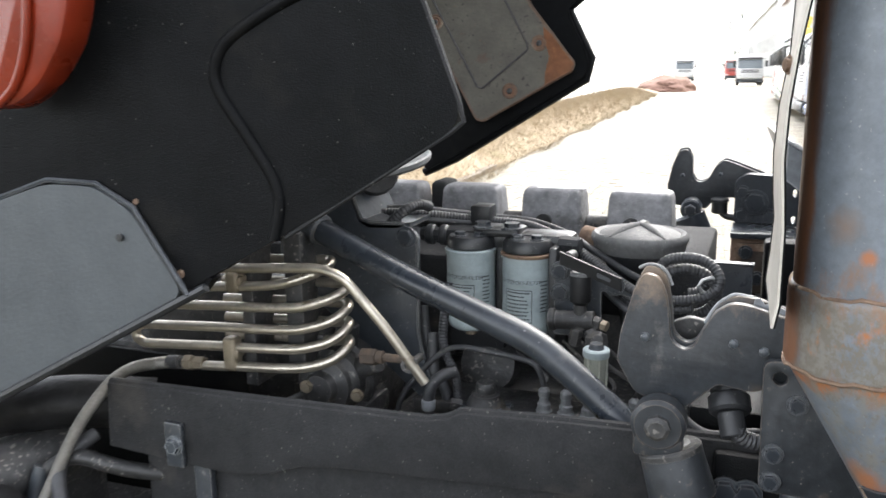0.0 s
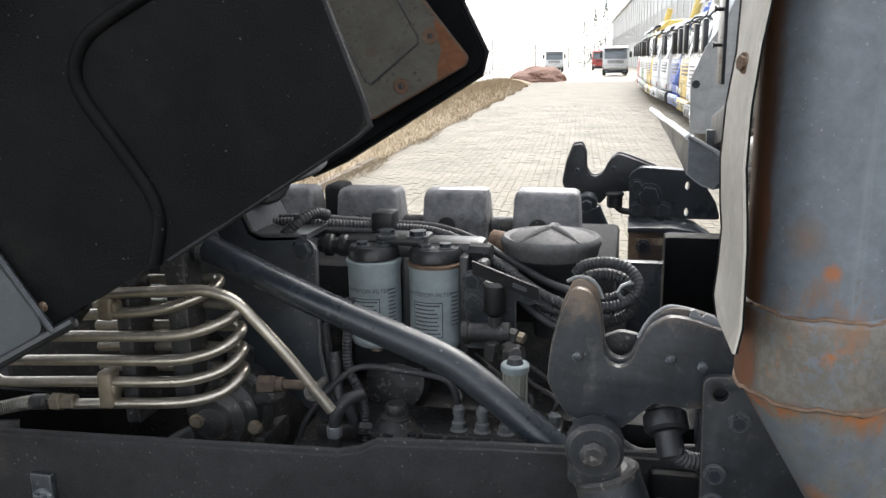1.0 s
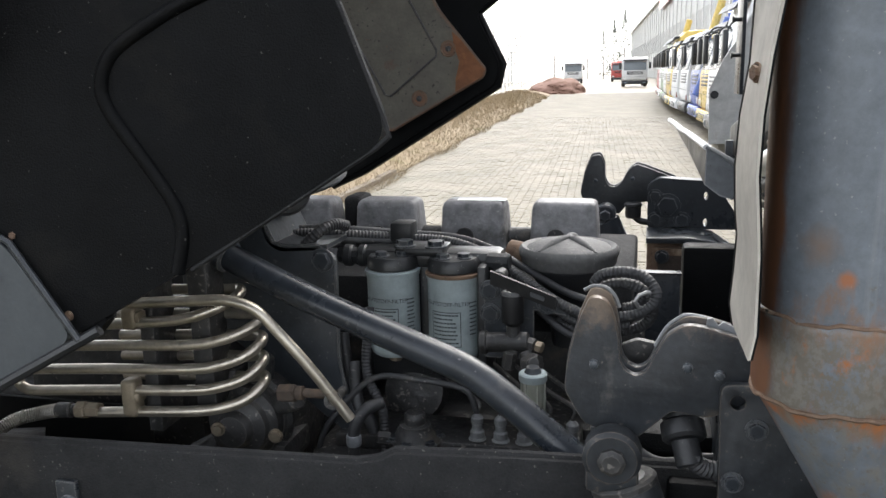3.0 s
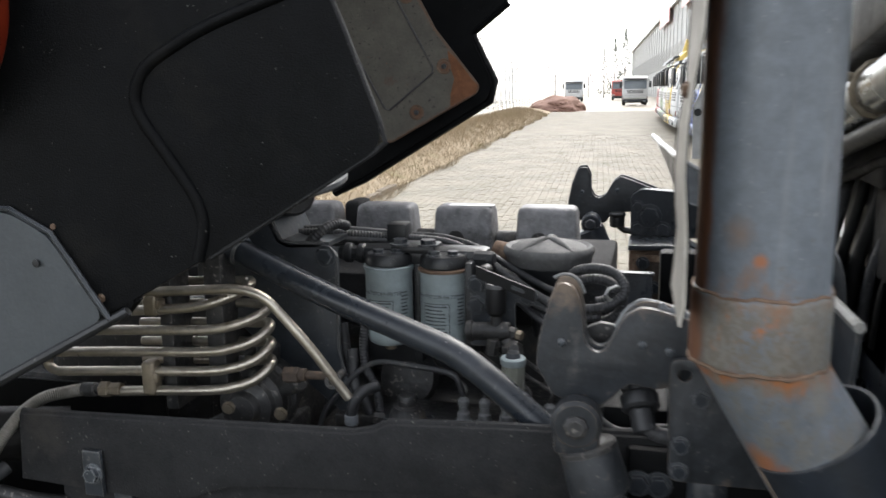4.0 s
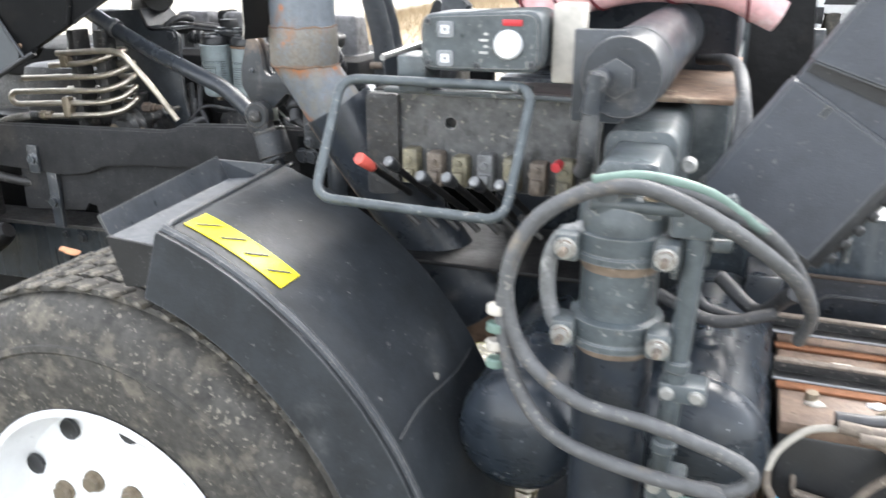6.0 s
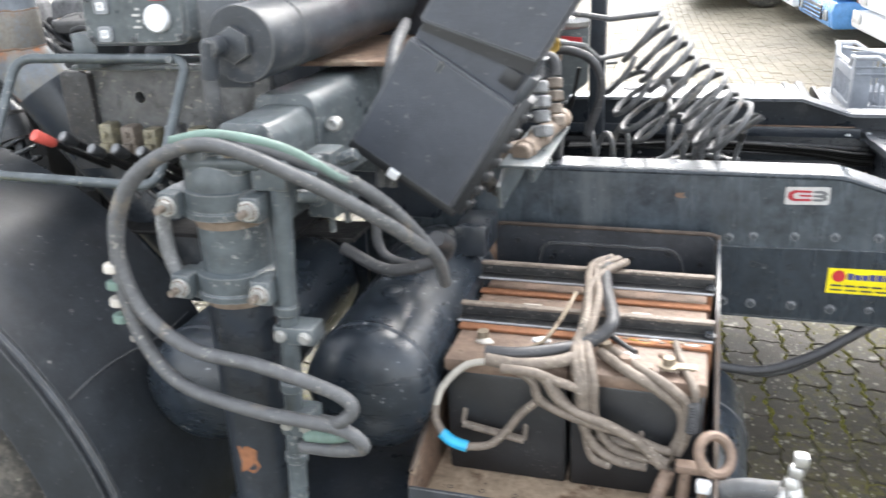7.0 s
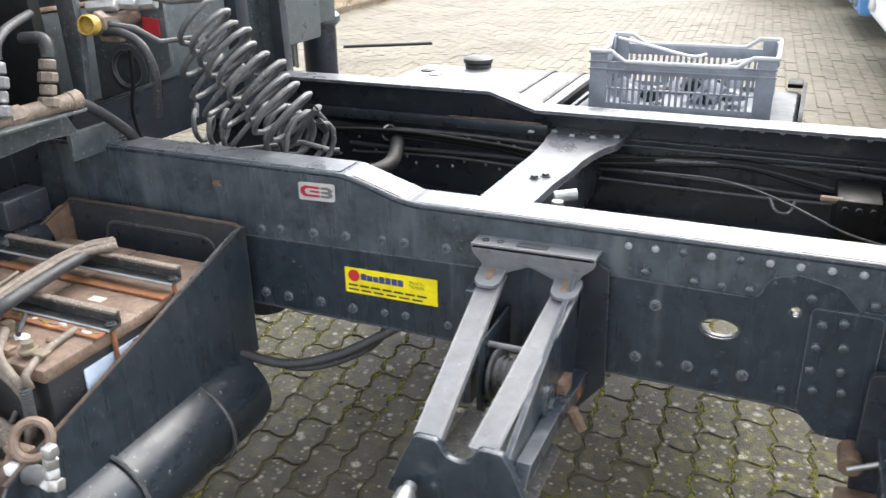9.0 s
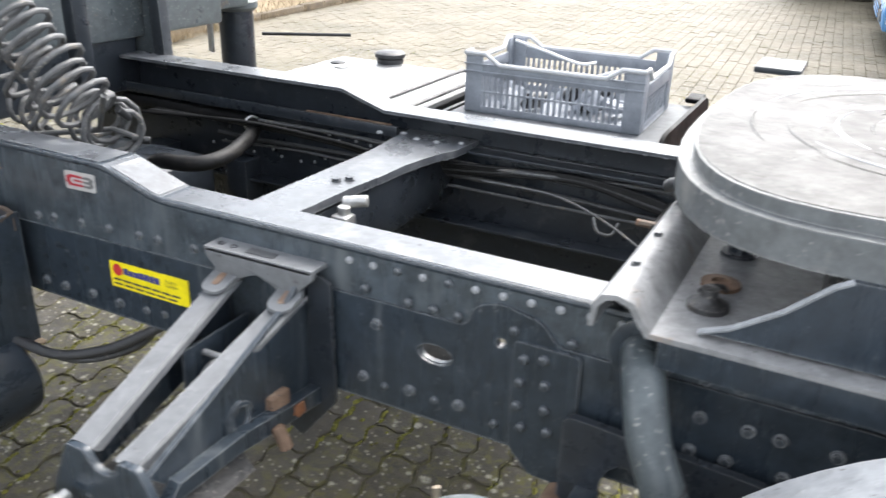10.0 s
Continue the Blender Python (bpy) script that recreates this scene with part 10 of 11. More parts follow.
part("rim", sweep(rim_path, 0.0075, 8, closed=True), "crate_rim", crate, "pale worn rim")
part("rib", join(cbox(-0.004, CL + 0.004, -0.005, 0.0, 0.125, 0.130, 0.001), cbox(-0.004, CL + 0.004, -0.005, 0.0, 0.148, 0.153, 0.001)), "crate", crate)
inside = thing("crate_contents", (2.45, 2.98, 0.97), "pale crumpled plastic and cord lying in the crate", "clutter")
rnd = random.Random(7)
for k in range(16):
    p = CA @ Vector((rnd.uniform(0.06, CL - 0.06), rnd.uniform(0.05, CW - 0.06), rnd.uniform(0.02, 0.05)))
    b = moved(box(-0.04, 0.04, -0.03, 0.03, -0.012, 0.012, 0.006), Matrix.Translation(p) @ Euler((rnd.uniform(-1, 1), rnd.uniform(-1, 1), rnd.uniform(0, 3))).to_matrix().to_4x4())
    part("crumpled_piece", b, "crate" if k % 3 else "plastic", inside)
part("cord", tube([CA @ Vector(p) for p in ((0.02, CW - 0.02, 0.17), (0.15, CW - 0.08, 0.155), (0.28, CW - 0.12, 0.135), (0.33, CW - 0.10, 0.14))], 0.005), "white", inside, "white cord")
part("cord", tube([CA @ Vector(p) for p in ((CL - 0.02, 0.03, 0.17), (CL - 0.06, 0.06, 0.17), (CL - 0.12, 0.10, 0.15), (CL - 0.2, 0.12, 0.12))], 0.006), "white", inside, "white cord")

# far crane leg and posts
fl_ = thing("far_outrigger_leg", (0.95, 3.2, 0.3), "dark grey outrigger leg on the far side", "outrigger leg")
part("tube", cyl((0.935, 3.2, 0.3), (0.935, 3.2, 1.6), 0.07, 28), "black", fl_)
part("flange", cyl((0.935, 3.2, 1.12), (0.935, 3.2, 1.17), 0.09, 24), "crane", fl_)
part("bracket", box(0.80, 1.05, 2.9, 3.15, 1.15, 1.45, 0.01), "crane", fl_)
part("rod", cyl((0.83, 3.15, 0.95), (0.83, 3.15, 1.2), 0.008, 8), "zinc", fl_)
part("rod", cyl((0.86, 3.13, 0.95), (0.86, 3.13, 1.2), 0.008, 8), "zinc", fl_)
part("post", slab([(1.20, 1.03), (1.245, 1.03), (1.225, 1.7), (1.18, 1.7)], 2.49, 2.53, bevel=0.003), "anthracite", fl_)
part("panel", box(0.72, 1.19, 2.52, 2.56, 1.05, 1.6, 0.006), "crane", fl_)
part("ring", lathe([(0.075, 0), (0.08, 0.012), (0.06, 0.016), (0.05, 0.004)], (1.06, 2.52, 1.22), (0, -1, 0), 28), "crane", fl_)
hose("thin_rod", cyl((1.0, 3.28, 1.02), (1.35, 3.42, 1.03), 0.007, 8), "plastic", (1.2, 3.3, 1.0), "thin black rod over the fuel tank", "rod")

# ---- fifth wheel ----
fw = thing("fifth_wheel", (3.5, 2.03, 1.04), "worn greasy fifth wheel plate on its mounting", "fifth wheel")
fo = []
for i in range(25):
    a = math.pi * (0.5 + i / 24)
    fo.append((3.38 + 0.345 * math.copysign(abs(math.cos(a)) ** 0.62, math.cos(a)), 2.04 + 0.50 * math.copysign(abs(math.sin(a)) ** 0.8, math.sin(a))))
fo += [(3.95, 1.56), (3.98, 1.95), (3.75, 2.03), (3.98, 2.12), (3.95, 2.52)]
FWM = Matrix.Translation((0, 0, 1.17)) @ Matrix.Rotation(radians(0.0), 4, "Y")
bm = prism(fo, 0.0, 0.075, FWM)
bmesh.ops.bevel(bm, geom=[e for e in bm.edges if abs(e.verts[0].co.z - e.verts[1].co.z) < 1e-5 and e.verts[0].co.z > 1.2], offset=0.022, segments=4, affect="EDGES")
part("skirt", bm, "fifthside", fw)
inner = [(3.38 + (x - 3.38) * 0.93, 2.04 + (y - 2.04) * 0.945) for x, y in fo]
part("top_plate", prism(inner, 1.240, 1.2462, Matrix.Identity(4)), "fifth", fw, "shiny worn greased top")
wr = random.Random(5)
for k in range(22):
    r0, a0, n, e = wr.uniform(0.10, 0.40), wr.uniform(1.3, 4.6), wr.randrange(5, 14), wr.uniform(0.9, 1.15)
    part("wear_arc", sweep([Vector((3.42 + r0 * 0.75 * math.cos(a0 + 0.09 * i), 2.04 + r0 * e * math.sin(a0 + 0.09 * i), 1.2455)) for i in range(n)], [0.0012 + 0.0022 * math.sin(math.pi * i / (n - 1)) for i in range(n)], 5), ("palepaint", "silver", "grime")[k % 3], fw)
part("front_tab", box(3.06, 3.16, 2.48, 2.62, 1.235, 1.25, 0.004), "black", fw)
part("saddle", box(3.30, 3.65, 1.70, 2.38, 1.05, 1.17, 0.02), "grime", fw)
part("pedestal", slab([(3.30, 1.055), (3.36, 1.17), (3.62, 1.17), (3.75, 1.055)], 1.66, 1.72, bevel=0.004), "fifthside", fw)
PE = [(3.165, 1.056), (3.205, 1.072), (3.264, 1.112), (3.315, 1.160), (3.335, 1.172)]
part("side_cheek", slab(PE + [(3.95, 1.172), (3.95, 1.056)], 1.530, 1.542), "rail", fw)
part("cheek_edge", sweep([Vector((x, 1.530, z)) for x, z in PE], 0.0045, 8), "palepaint", fw, "pale worn edge")
mp_ = thing("mounting_plate", (3.3, 2.03, 1.03), "pale wet corrugated mounting plate across the rails", "mounting plate")
wave = [(3.020, 1.040), (3.024, 1.075), (3.036, 1.092), (3.058, 1.096), (3.082, 1.088), (3.096, 1.066), (3.108, 1.050), (3.125, 1.050), (3.45, 1.050), (3.47, 1.056), (3.50, 1.09), (3.58, 1.092), (3.62, 1.05), (3.95, 1.05), (3.95, 1.042), (3.61, 1.042), (3.575, 1.083), (3.505, 1.081), (3.475, 1.046), (3.45, 1.042), (3.102, 1.042), (3.088, 1.060), (3.075, 1.080), (3.056, 1.088), (3.042, 1.084), (3.032, 1.072), (3.028, 1.040)]
part("sheet", slab(wave, 1.50, 2.34), "mountgrey", mp_)
for x, y in ((3.166, 1.847), (3.05, 1.62), (3.05, 1.75), (3.05, 1.95)):
    bolt(mp_, (x, y, 1.051 if x > 3.15 else 1.095), (0, 0, 1), "black", 2.0 if x > 3.15 else 0.6)
part("grease_boss", lathe([(0.03, 0), (0.03, 0.008), (0.02, 0.012), (0.013, 0.02), (0.013, 0.032), (0, 0.033)], (3.160, 1.621, 1.050), seg=16), "grime", mp_, "oily dark stud")
part("washer", lathe([(0.030, 0), (0.030, 0.006), (0.014, 0.008), (0.013, 0.003)], (3.162, 1.708, 1.050), seg=16), "brownrust", mp_, "rusty ring round a hole")
part("cotter_hook", tube([(3.14, 1.665, 1.054), (3.15, 1.655, 1.068), (3.17, 1.66, 1.070), (3.175, 1.68, 1.056)], 0.004), "grime", mp_)
part("side_angle", slab([(3.12, 1.044), (3.95, 1.048), (3.95, 0.985), (3.12, 1.0)], 1.502, 1.512, bevel=0.002), "rail", mp_)
part("side_shelf", box(3.12, 3.95, 1.512, 1.574, 1.030, 1.041, 0.002), "fifthside", mp_)
for k in range(5):
    part("weld_spot", lathe([(0.014, 0), (0.010, 0.003), (0, 0.004)], (3.20 + 0.065 * k, 1.565, 0.985), (0, -1, 0), 8), "brownrust", mp_)
tie = thing("cable_knot", (3.07, 1.93, 1.09), "black cable knot tied to the fifth wheel", "cable")
part("knot", join(tube([(3.02, 1.93, 1.12), (3.04, 1.90, 1.135), (3.08, 1.89, 1.13), (3.10, 1.87, 1.12)], 0.012), tube([(3.03, 1.95, 1.11), (3.06, 1.91, 1.105), (3.11, 1.88, 1.13)], 0.012)), "rubber", tie)

# suspension pipe, small cover, rear mudguard
su = thing("intake_pipe", (3.1, 1.5, 0.9), "dark grey bent pipe in front of the rail", "pipe")
part("pipe", tube([(3.085, 1.575, 0.985), (3.095, 1.54, 0.983), (3.108, 1.505, 0.972), (3.122, 1.475, 0.945), (3.138, 1.455, 0.905), (3.165, 1.44, 0.855), (3.185, 1.435, 0.80), (3.19, 1.44, 0.70)], 0.031, 8, 20), "crane", su)
part("band", sweep([Vector((3.166 + 0.0295 * math.cos(a * 0.524), 1.440 + 0.029 * math.sin(a * 0.524), 0.853 + 0.010 * math.cos(a * 0.524))) for a in range(12)], 0.003, 6, closed=True), "rubber", su)
part("collar", lathe([(0.05, 0), (0.052, 0.008), (0.04, 0.012)], (3.088, 1.572, 0.985), (0.2, -1, 0), 24), "rail", su)
sp_ = thing("spring_bracket", (3.05, 1.5, 0.6), "black spring bracket with an opening under the rail", "spring bracket")
part("plate", slab(round_outline([(2.99, 0.86), (3.30, 0.84), (3.30, 0.50), (3.05, 0.50), (2.99, 0.62)], 0.02), 1.53, 1.545, holes=([(3.09 + 0.035 * math.cos(a * 0.449), 0.735 + 0.065 * math.sin(a * 0.449)) for a in range(14)],)), "black", sp_)
part("lug", join(cyl((2.985, 1.50, 0.69), (2.985, 1.56, 0.69), 0.02, 14), box(2.97, 3.1, 1.49, 1.53, 0.60, 0.63, 0.004)), "brownrust", sp_)
part("thin_pipe", tube([(2.98, 1.48, 0.70), (3.03, 1.47, 0.735), (3.08, 1.46, 0.78)], 0.005), "zinc", sp_)
dm = thing("round_lid", (3.06, 1.04, 0.9), "smooth pale grey round lid with a small nipple", "lid")
part("lid", lathe([(0.069, -0.10), (0.069, -0.02), (0.066, 0.0), (0.060, 0.007), (0.034, 0.013), (0, 0.015)], (3.062, 1.02, 1.050), (-0.05, -0.1, 1), 36), "crane", dm)
part("nipple", cyl((3.02, 1.05, 1.06), (3.02, 1.05, 1.08), 0.003, 8), "brass", dm)
part("post", cyl((3.04, 1.04, 0.7), (3.04, 1.04, 1.0), 0.04, 16), "rail", dm)
part("arm", box(3.02, 3.06, 1.04, 1.535, 0.70, 0.74, 0.004), "rail", dm)
rm = thing("rear_mudguard", (3.6, 1.05, 0.7), "smooth grey rear mudguard over the drive wheel", "mudguard")
part("shell", arc_sheet(0.60, 0.612, 0.86, 1.36, radians(20), radians(150), 30, cx=3.72, cz=0.53), "palepaint", rm)
rw = thing("truck_wheel", (3.72, 1.1, 0.0), "dusty dark rear truck wheel", "wheel")
part("tyre", lathe(tp, (3.72, 1.10, 0.525), (0, 1, 0), 48, ends=False), "tyre", rw)
part("rim", lathe([(0.30, -0.12), (0.29, -0.05), (0.2, 0.0), (0, 0)], (3.72, 1.10, 0.525), (0, 1, 0), 36), "white", rw)


# ---- verge, kerb, distance ----
def lane_box(u0, u1, v0, v1, z0, z1, bevel=0.0):
    b = box(v0, v1, u0, u1, z0, z1, bevel)
    return moved(b, Matrix.Rotation(LANE, 4, "Z"))


bm = bmesh.new()
N, K = 60, 8
rows = []
for i in range(N + 1):
    u = 7.2 + (62 - 7.2) * (i / N) ** 1.4
    rows.append([bm.verts.new(lane_frame(u, -3.22 - 3.3 * j / K + 0.12 * noise.noise((u * 0.6, j, 0)), 0.02 + 0.34 * math.sin(math.pi * j / K) ** 0.8 + 0.05 * noise.noise((u * 0.9, j * 1.3, 2)))) for j in range(K + 1)])
for a, b in zip(rows, rows[1:]):
    for j in range(K):
        bm.faces.new((a[j], a[j + 1], b[j + 1], b[j]))
verge = single("verge", bm, "grass", (-5, 20, 0), "strip of dry straw-coloured grass beside the lane", "grass verge", kind="structure")
# blades of the verge
rng = np.random.default_rng(4)
verts, faces = [], []
for k in range(70000):
    u = 7.3 + 50 * rng.random() ** 2.2
    v = -3.02 + 0.10 * math.sin(u * 1.1) - 3.4 * rng.random()
    h = (0.07 + 0.20 * rng.random()) * (0.6 + 0.6 * math.sin(math.pi * min(max((-v - 3.3) / 3.2, 0), 1)))
    p = lane_frame(u, v, 0.02 + 0.32 * math.sin(math.pi * min(max((-v - 3.22) / 3.3, 0), 1)) ** 0.8)
    a = rng.random() * 6.28
    w = 0.0016 + u * 0.00014
    d = Vector((math.cos(a), math.sin(a), 0)) * w
    lean = Vector((rng.normal() * 0.09, rng.normal() * 0.09, h))
    n0 = len(verts)
    verts += [tuple(p - d), tuple(p + d), tuple(p + lean * 0.6 + d * 0.5), tuple(p + lean)]
    faces += [(n0, n0 + 1, n0 + 2), (n0, n0 + 2, n0 + 3)]
me = bpy.data.meshes.new("grass_blades")
me.from_pydata(verts, [], faces)
me.materials.append(M["grass"])
tagged(new("grass_blades", me), "dry straw-coloured grass blades on the verge", "grass", kind="stuff")
kb = thing("kerb", lane_frame(8, -3.3), "low weathered concrete kerb along the dry verge", "kerb", kind="structure")
for k in range(24):
    part("kerb_stone", lane_box(7.25 + k, 8.24 + k, -3.32, -3.20, -0.02, (0.085 if k < 7 else 0.012) + 0.006 * math.sin(k * 2.3), 0.006), "kerb", kb)
single("side_road", lane_box(-5, 160, -13, -6.6, -0.025, 0.004), "far_ground", (-10, 30, 0), "pale wet road behind the grass verge", "road", kind="structure", smooth=0)
# earth heap
bm = bmesh.new()
bmesh.ops.create_icosphere(bm, subdivisions=5, radius=1.0)
for v in bm.verts:
    n = noise.noise(v.co * 1.8) * 0.15 + noise.noise(v.co * 6) * 0.05 + noise.noise(v.co * 15) * 0.035
    v.co = Vector((v.co.x * 2.2 * (1 + n), v.co.y * 3.0 * (1 + n), max(v.co.z, -0.05) * 1.15 * (1 + n)))
moved(bm, Matrix.Translation(lane_frame(68, -3.0)))
single("earth_heap", bm, "earth", lane_frame(68, -3.0), "heap of brown earth at the edge of the lane", "earth heap")


# ---- parked trucks ----
def parked_truck(u, v, paint, name="parked_truck", label="", grille="plastic", turn=0.0, bumper=None, tall=0.0, low=False):
    """A forward-control truck whose front looks along -x; built at the origin, its nose at x = 0."""
    th = thing(name, (0, 0, 0), label, "truck", "trucks parked along the lane")
    H = 2.85 + tall
    prof = [(0.0, 0.60), (-0.01, 1.0), (0.02, 1.55), (0.30, H - 0.25), (0.55, H), (2.05, H), (2.05, 0.60)]
    part("cab_shell", slab(round_outline(prof, 0.12, 4), -1.22, 1.22, bevel=0.05), paint, th)
    part("windscreen", moved(box(-0.02, 0.03, -1.08, 1.08, -0.42, 0.42, 0.01), Matrix.Translation((0.13, 0, 2.02 + tall * 0.2)) @ Matrix.Rotation(0.23, 4, "Y")), "window", th)
    for s in (-1, 1):
        part("side_window", box(0.42, 1.25, s * 1.215 - 0.012, s * 1.215 + 0.012, 1.65, 2.35, 0.01), "window", th)
        part("headlight", box(-0.022, 0.05, s * 0.95 - 0.17, s * 0.95 + 0.17, 0.66, 0.84, 0.02), "silver", th)
        part("indicator", box(-0.020, 0.05, s * 1.16 - 0.035, s * 1.16 + 0.035, 0.66, 0.84, 0.01), "orange", th)
        part("door_line", box(0.36, 0.375, s * 1.22 - 0.006, s * 1.22 + 0.006, 1.0, 2.45, 0), "ink", th, smooth=0)
        mir = part("mirror", box(-0.22, -0.12, s * 1.42 - 0.12, s * 1.42 + 0.12, 1.75, 2.35, 0.03), "plastic", th)
        part("mirror_arm", tube([(0.2, s * 1.2, 2.5), (-0.02, s * 1.35, 2.48), (-0.16, s * 1.42, 2.3)], 0.02), "plastic", mir)
        part("wheel_arch", slab([(0.70, 0.765), (0.80, 1.10), (1.1, 1.22), (1.5, 1.22), (1.78, 1.1), (1.88, 0.765)], s * 1.225 - 0.01, s * 1.225 + 0.01), "plastic", th)
        wl = part("wheel", lathe(tp, (1.30, s * 1.05, 0.525), (0, s, 0), 32), "tyre", th)
        part("rim", lathe([(0.29, 0), (0.27, 0.03), (0.18, 0.02), (0.0, 0.05)], (1.30, s * 1.05 + s * 0.13, 0.525), (0, s, 0), 24), "silver", wl)
        part("rear_wheel", lathe(tp, (4.9, s * 1.0, 0.525), (0, s, 0), 32), "tyre", th)
    foot = 0.40 if low else 0.26
    part("bumper", slab(round_outline([(-0.03 if low else -0.04, foot), (-0.05 if low else -0.07, 0.46), (-0.04, 0.585), (0.75, 0.585), (0.70, foot)], 0.04), -1.24, 1.24, bevel=0.05 if low else 0.03), bumper or paint, th)
    if not low:
        part("bumper_grille", box(-0.082, -0.03, -0.62, 0.62, 0.32, 0.50, 0.01), "plastic", th)
        for k in range(3):
            part("bumper_bar", box(-0.092, -0.07, -0.60, 0.60, 0.345 + 0.05 * k, 0.36 + 0.05 * k, 0.004), bumper or paint, th)
    for s in (-1, 1):
        part("fog_lamp", box(-0.085, -0.05, s * 0.88 - 0.14, s * 0.88 + 0.14, foot + 0.08, foot + 0.21, 0.015), "silver" if low else "window", th)
        part("door_step", box(0.42, 0.72, s * 1.23 - 0.02, s * 1.23 + 0.012, 0.42, 0.72, 0.01), "plastic", th)
    part("front_seam", box(-0.016, 0.0, -1.2, 1.2, 0.985, 0.995, 0), "ink", th, smooth=0)
    gr = part("grille", box(0.0, 0.05, -0.78, 0.78, 1.02, 1.52, 0.02), grille, th)
    for k in range(5):
        part("grille_slat", box(-0.018, 0.02, -0.74, 0.74, 1.06 + 0.095 * k, 1.10 + 0.095 * k, 0.008), paint if grille == "plastic" else "plastic", gr)
    part("visor", slab([(0.02, H - 0.35), (0.10, H - 0.22), (0.32, H - 0.18), (0.30, H - 0.26)], -1.1, 1.1), "plastic", th)
    part("frame", box(2.0, 6.2, -0.42, 0.42, 0.75, 1.0, 0.01), "black", th)
    part("roof_hatch", box(0.9, 1.7, -0.5, 0.5, H - 0.01, H + 0.05, 0.02), paint, th)
    th.matrix_basis = Matrix.Translation(lane_frame(u, v)) @ Matrix.Rotation(LANE + turn, 4, "Z")
    return th


V0 = 3.98
row = [(5.25, "white", "white truck with a red bumper parked beside the lane", "white"), (8.80, "white", "white truck with a dark open grille parked beside the lane", "plastic"), (12.2, "blue", "light blue truck parked beside the lane", "plastic"), (15.3, "white", "white truck parked beside the lane", "plastic"),
       (18.0, "white", "white truck parked in the row", "plastic"), (20.3, "white", "white truck parked in the row", "silver"), (23.4, "truckyellow", "yellow truck parked in the row", "plastic"), (26.5, "royal", "royal blue truck parked in the row", "plastic"),
       (29.6, "white", "white truck parked in the row", "plastic"), (32.8, "white", "white crane truck parked in the row", "plastic"), (36.0, "truckyellow", "yellow truck parked in the row", "silver"), (39.2, "white", "white truck parked in the row", "plastic"), (42.6, "green", "green truck parked in the row", "silver"),
       (46, "white", "white truck parked in the row", "plastic"), (49.5, "truckred", "red truck parked in the row", "plastic")]
for u, paint, lab_, g in row:
    parked_truck(u, V0 + ((u - 15) * 0.023 - 1.35 + 0.12 * math.sin(u * 1.7) if u > 17 else 0.0), paint, label=lab_, grille=g, turn=0.0, bumper="truckred" if u in (5.25, 49.5) else ("plastic" if u in (20.3, 29.6, 39.2) else None), tall=0.25 * (int(u) % 3 == 0), low=u == 8.80)
cr = thing("truck_crane", lane_frame(32.8, 5.5, 3.0), "royal blue loader crane folded over a parked truck", "crane")
for (a0, b0, w) in (((32.4, 4.6, 2.6), (32.4, 5.2, 4.6), 0.16), ((32.4, 5.2, 4.6), (32.4, 7.4, 4.4), 0.15), ((25.0, 2.9, 0.9), (25.0, 3.7, 3.0), 0.13), ((25.0, 3.7, 3.0), (25.0, 5.2, 3.6), 0.15)):
    part("boom", cyl(lane_frame(*a0), lane_frame(*b0), w, 10), "royal", cr)
yc = thing("truck_crane", lane_frame(29, 4.6, 3.0), "yellow loader crane folded behind a parked truck", "crane")
for (a0, b0, w) in (((28.0, 3.2, 1.2), (28.0, 3.9, 3.7), 0.12), ((38.5, 3.3, 1.2), (38.5, 4.0, 3.7), 0.13), ((22.2, 3.0, 1.0), (22.2, 3.6, 2.9), 0.11)):
    part("boom", cyl(lane_frame(*a0), lane_frame(*b0), w, 10), "truckyellow", yc)
for u, v, lab_, pnt in ((116, -3.2, "white lorry standing at the far end of the lane", "white"), (86, 3.7, "silver lorry with a dark front further along the row", "silver"), (126, 3.2, "red lorry far along the row", "truckred")):
    parked_truck(u, v, pnt, label=lab_, turn=radians(90), bumper="plastic")

# hall
hl = thing("hall", lane_frame(70, 14), "long pale industrial hall behind the parked trucks", "building")
part("wall", lane_box(22, 290, 10.5, 11.0, 0, 13.2), "hall", hl, smooth=0)
part("end_wall", lane_box(290, 290.4, 10.5, 40, 0, 13.2), "hall", hl, smooth=0)
part("roof", lane_box(22, 290.6, 10.2, 40, 13.2, 13.6), "hall", hl, smooth=0)
part("gutter", lane_box(22, 290.6, 9.95, 10.2, 13.0, 13.5), "silver", hl, "dark grey gutter", smooth=0)
for u0, u1 in ((128, 148), (88, 109)):
    part("fascia_sign", lane_box(u0, u1, 9.9, 9.95, 11.2, 13.2), "truckred", hl, "red fascia sign", smooth=0)
for k in range(42):
    part("pilaster", lane_box(24 + 6 * k, 24.3 + 6 * k, 10.38, 10.5, 0, 13.2), "silver", hl, smooth=0)
    part("window", lane_box(24.9 + 6 * k, 29.4 + 6 * k, 10.44, 10.5, 4.6, 7.6), "palesheet", hl, smooth=0)
    for j in range(3):
        part("mullion", lane_box(25.9 + 6 * k + 1.2 * j, 26.0 + 6 * k + 1.2 * j, 10.40, 10.44, 4.6, 7.6), "hall", hl, smooth=0)


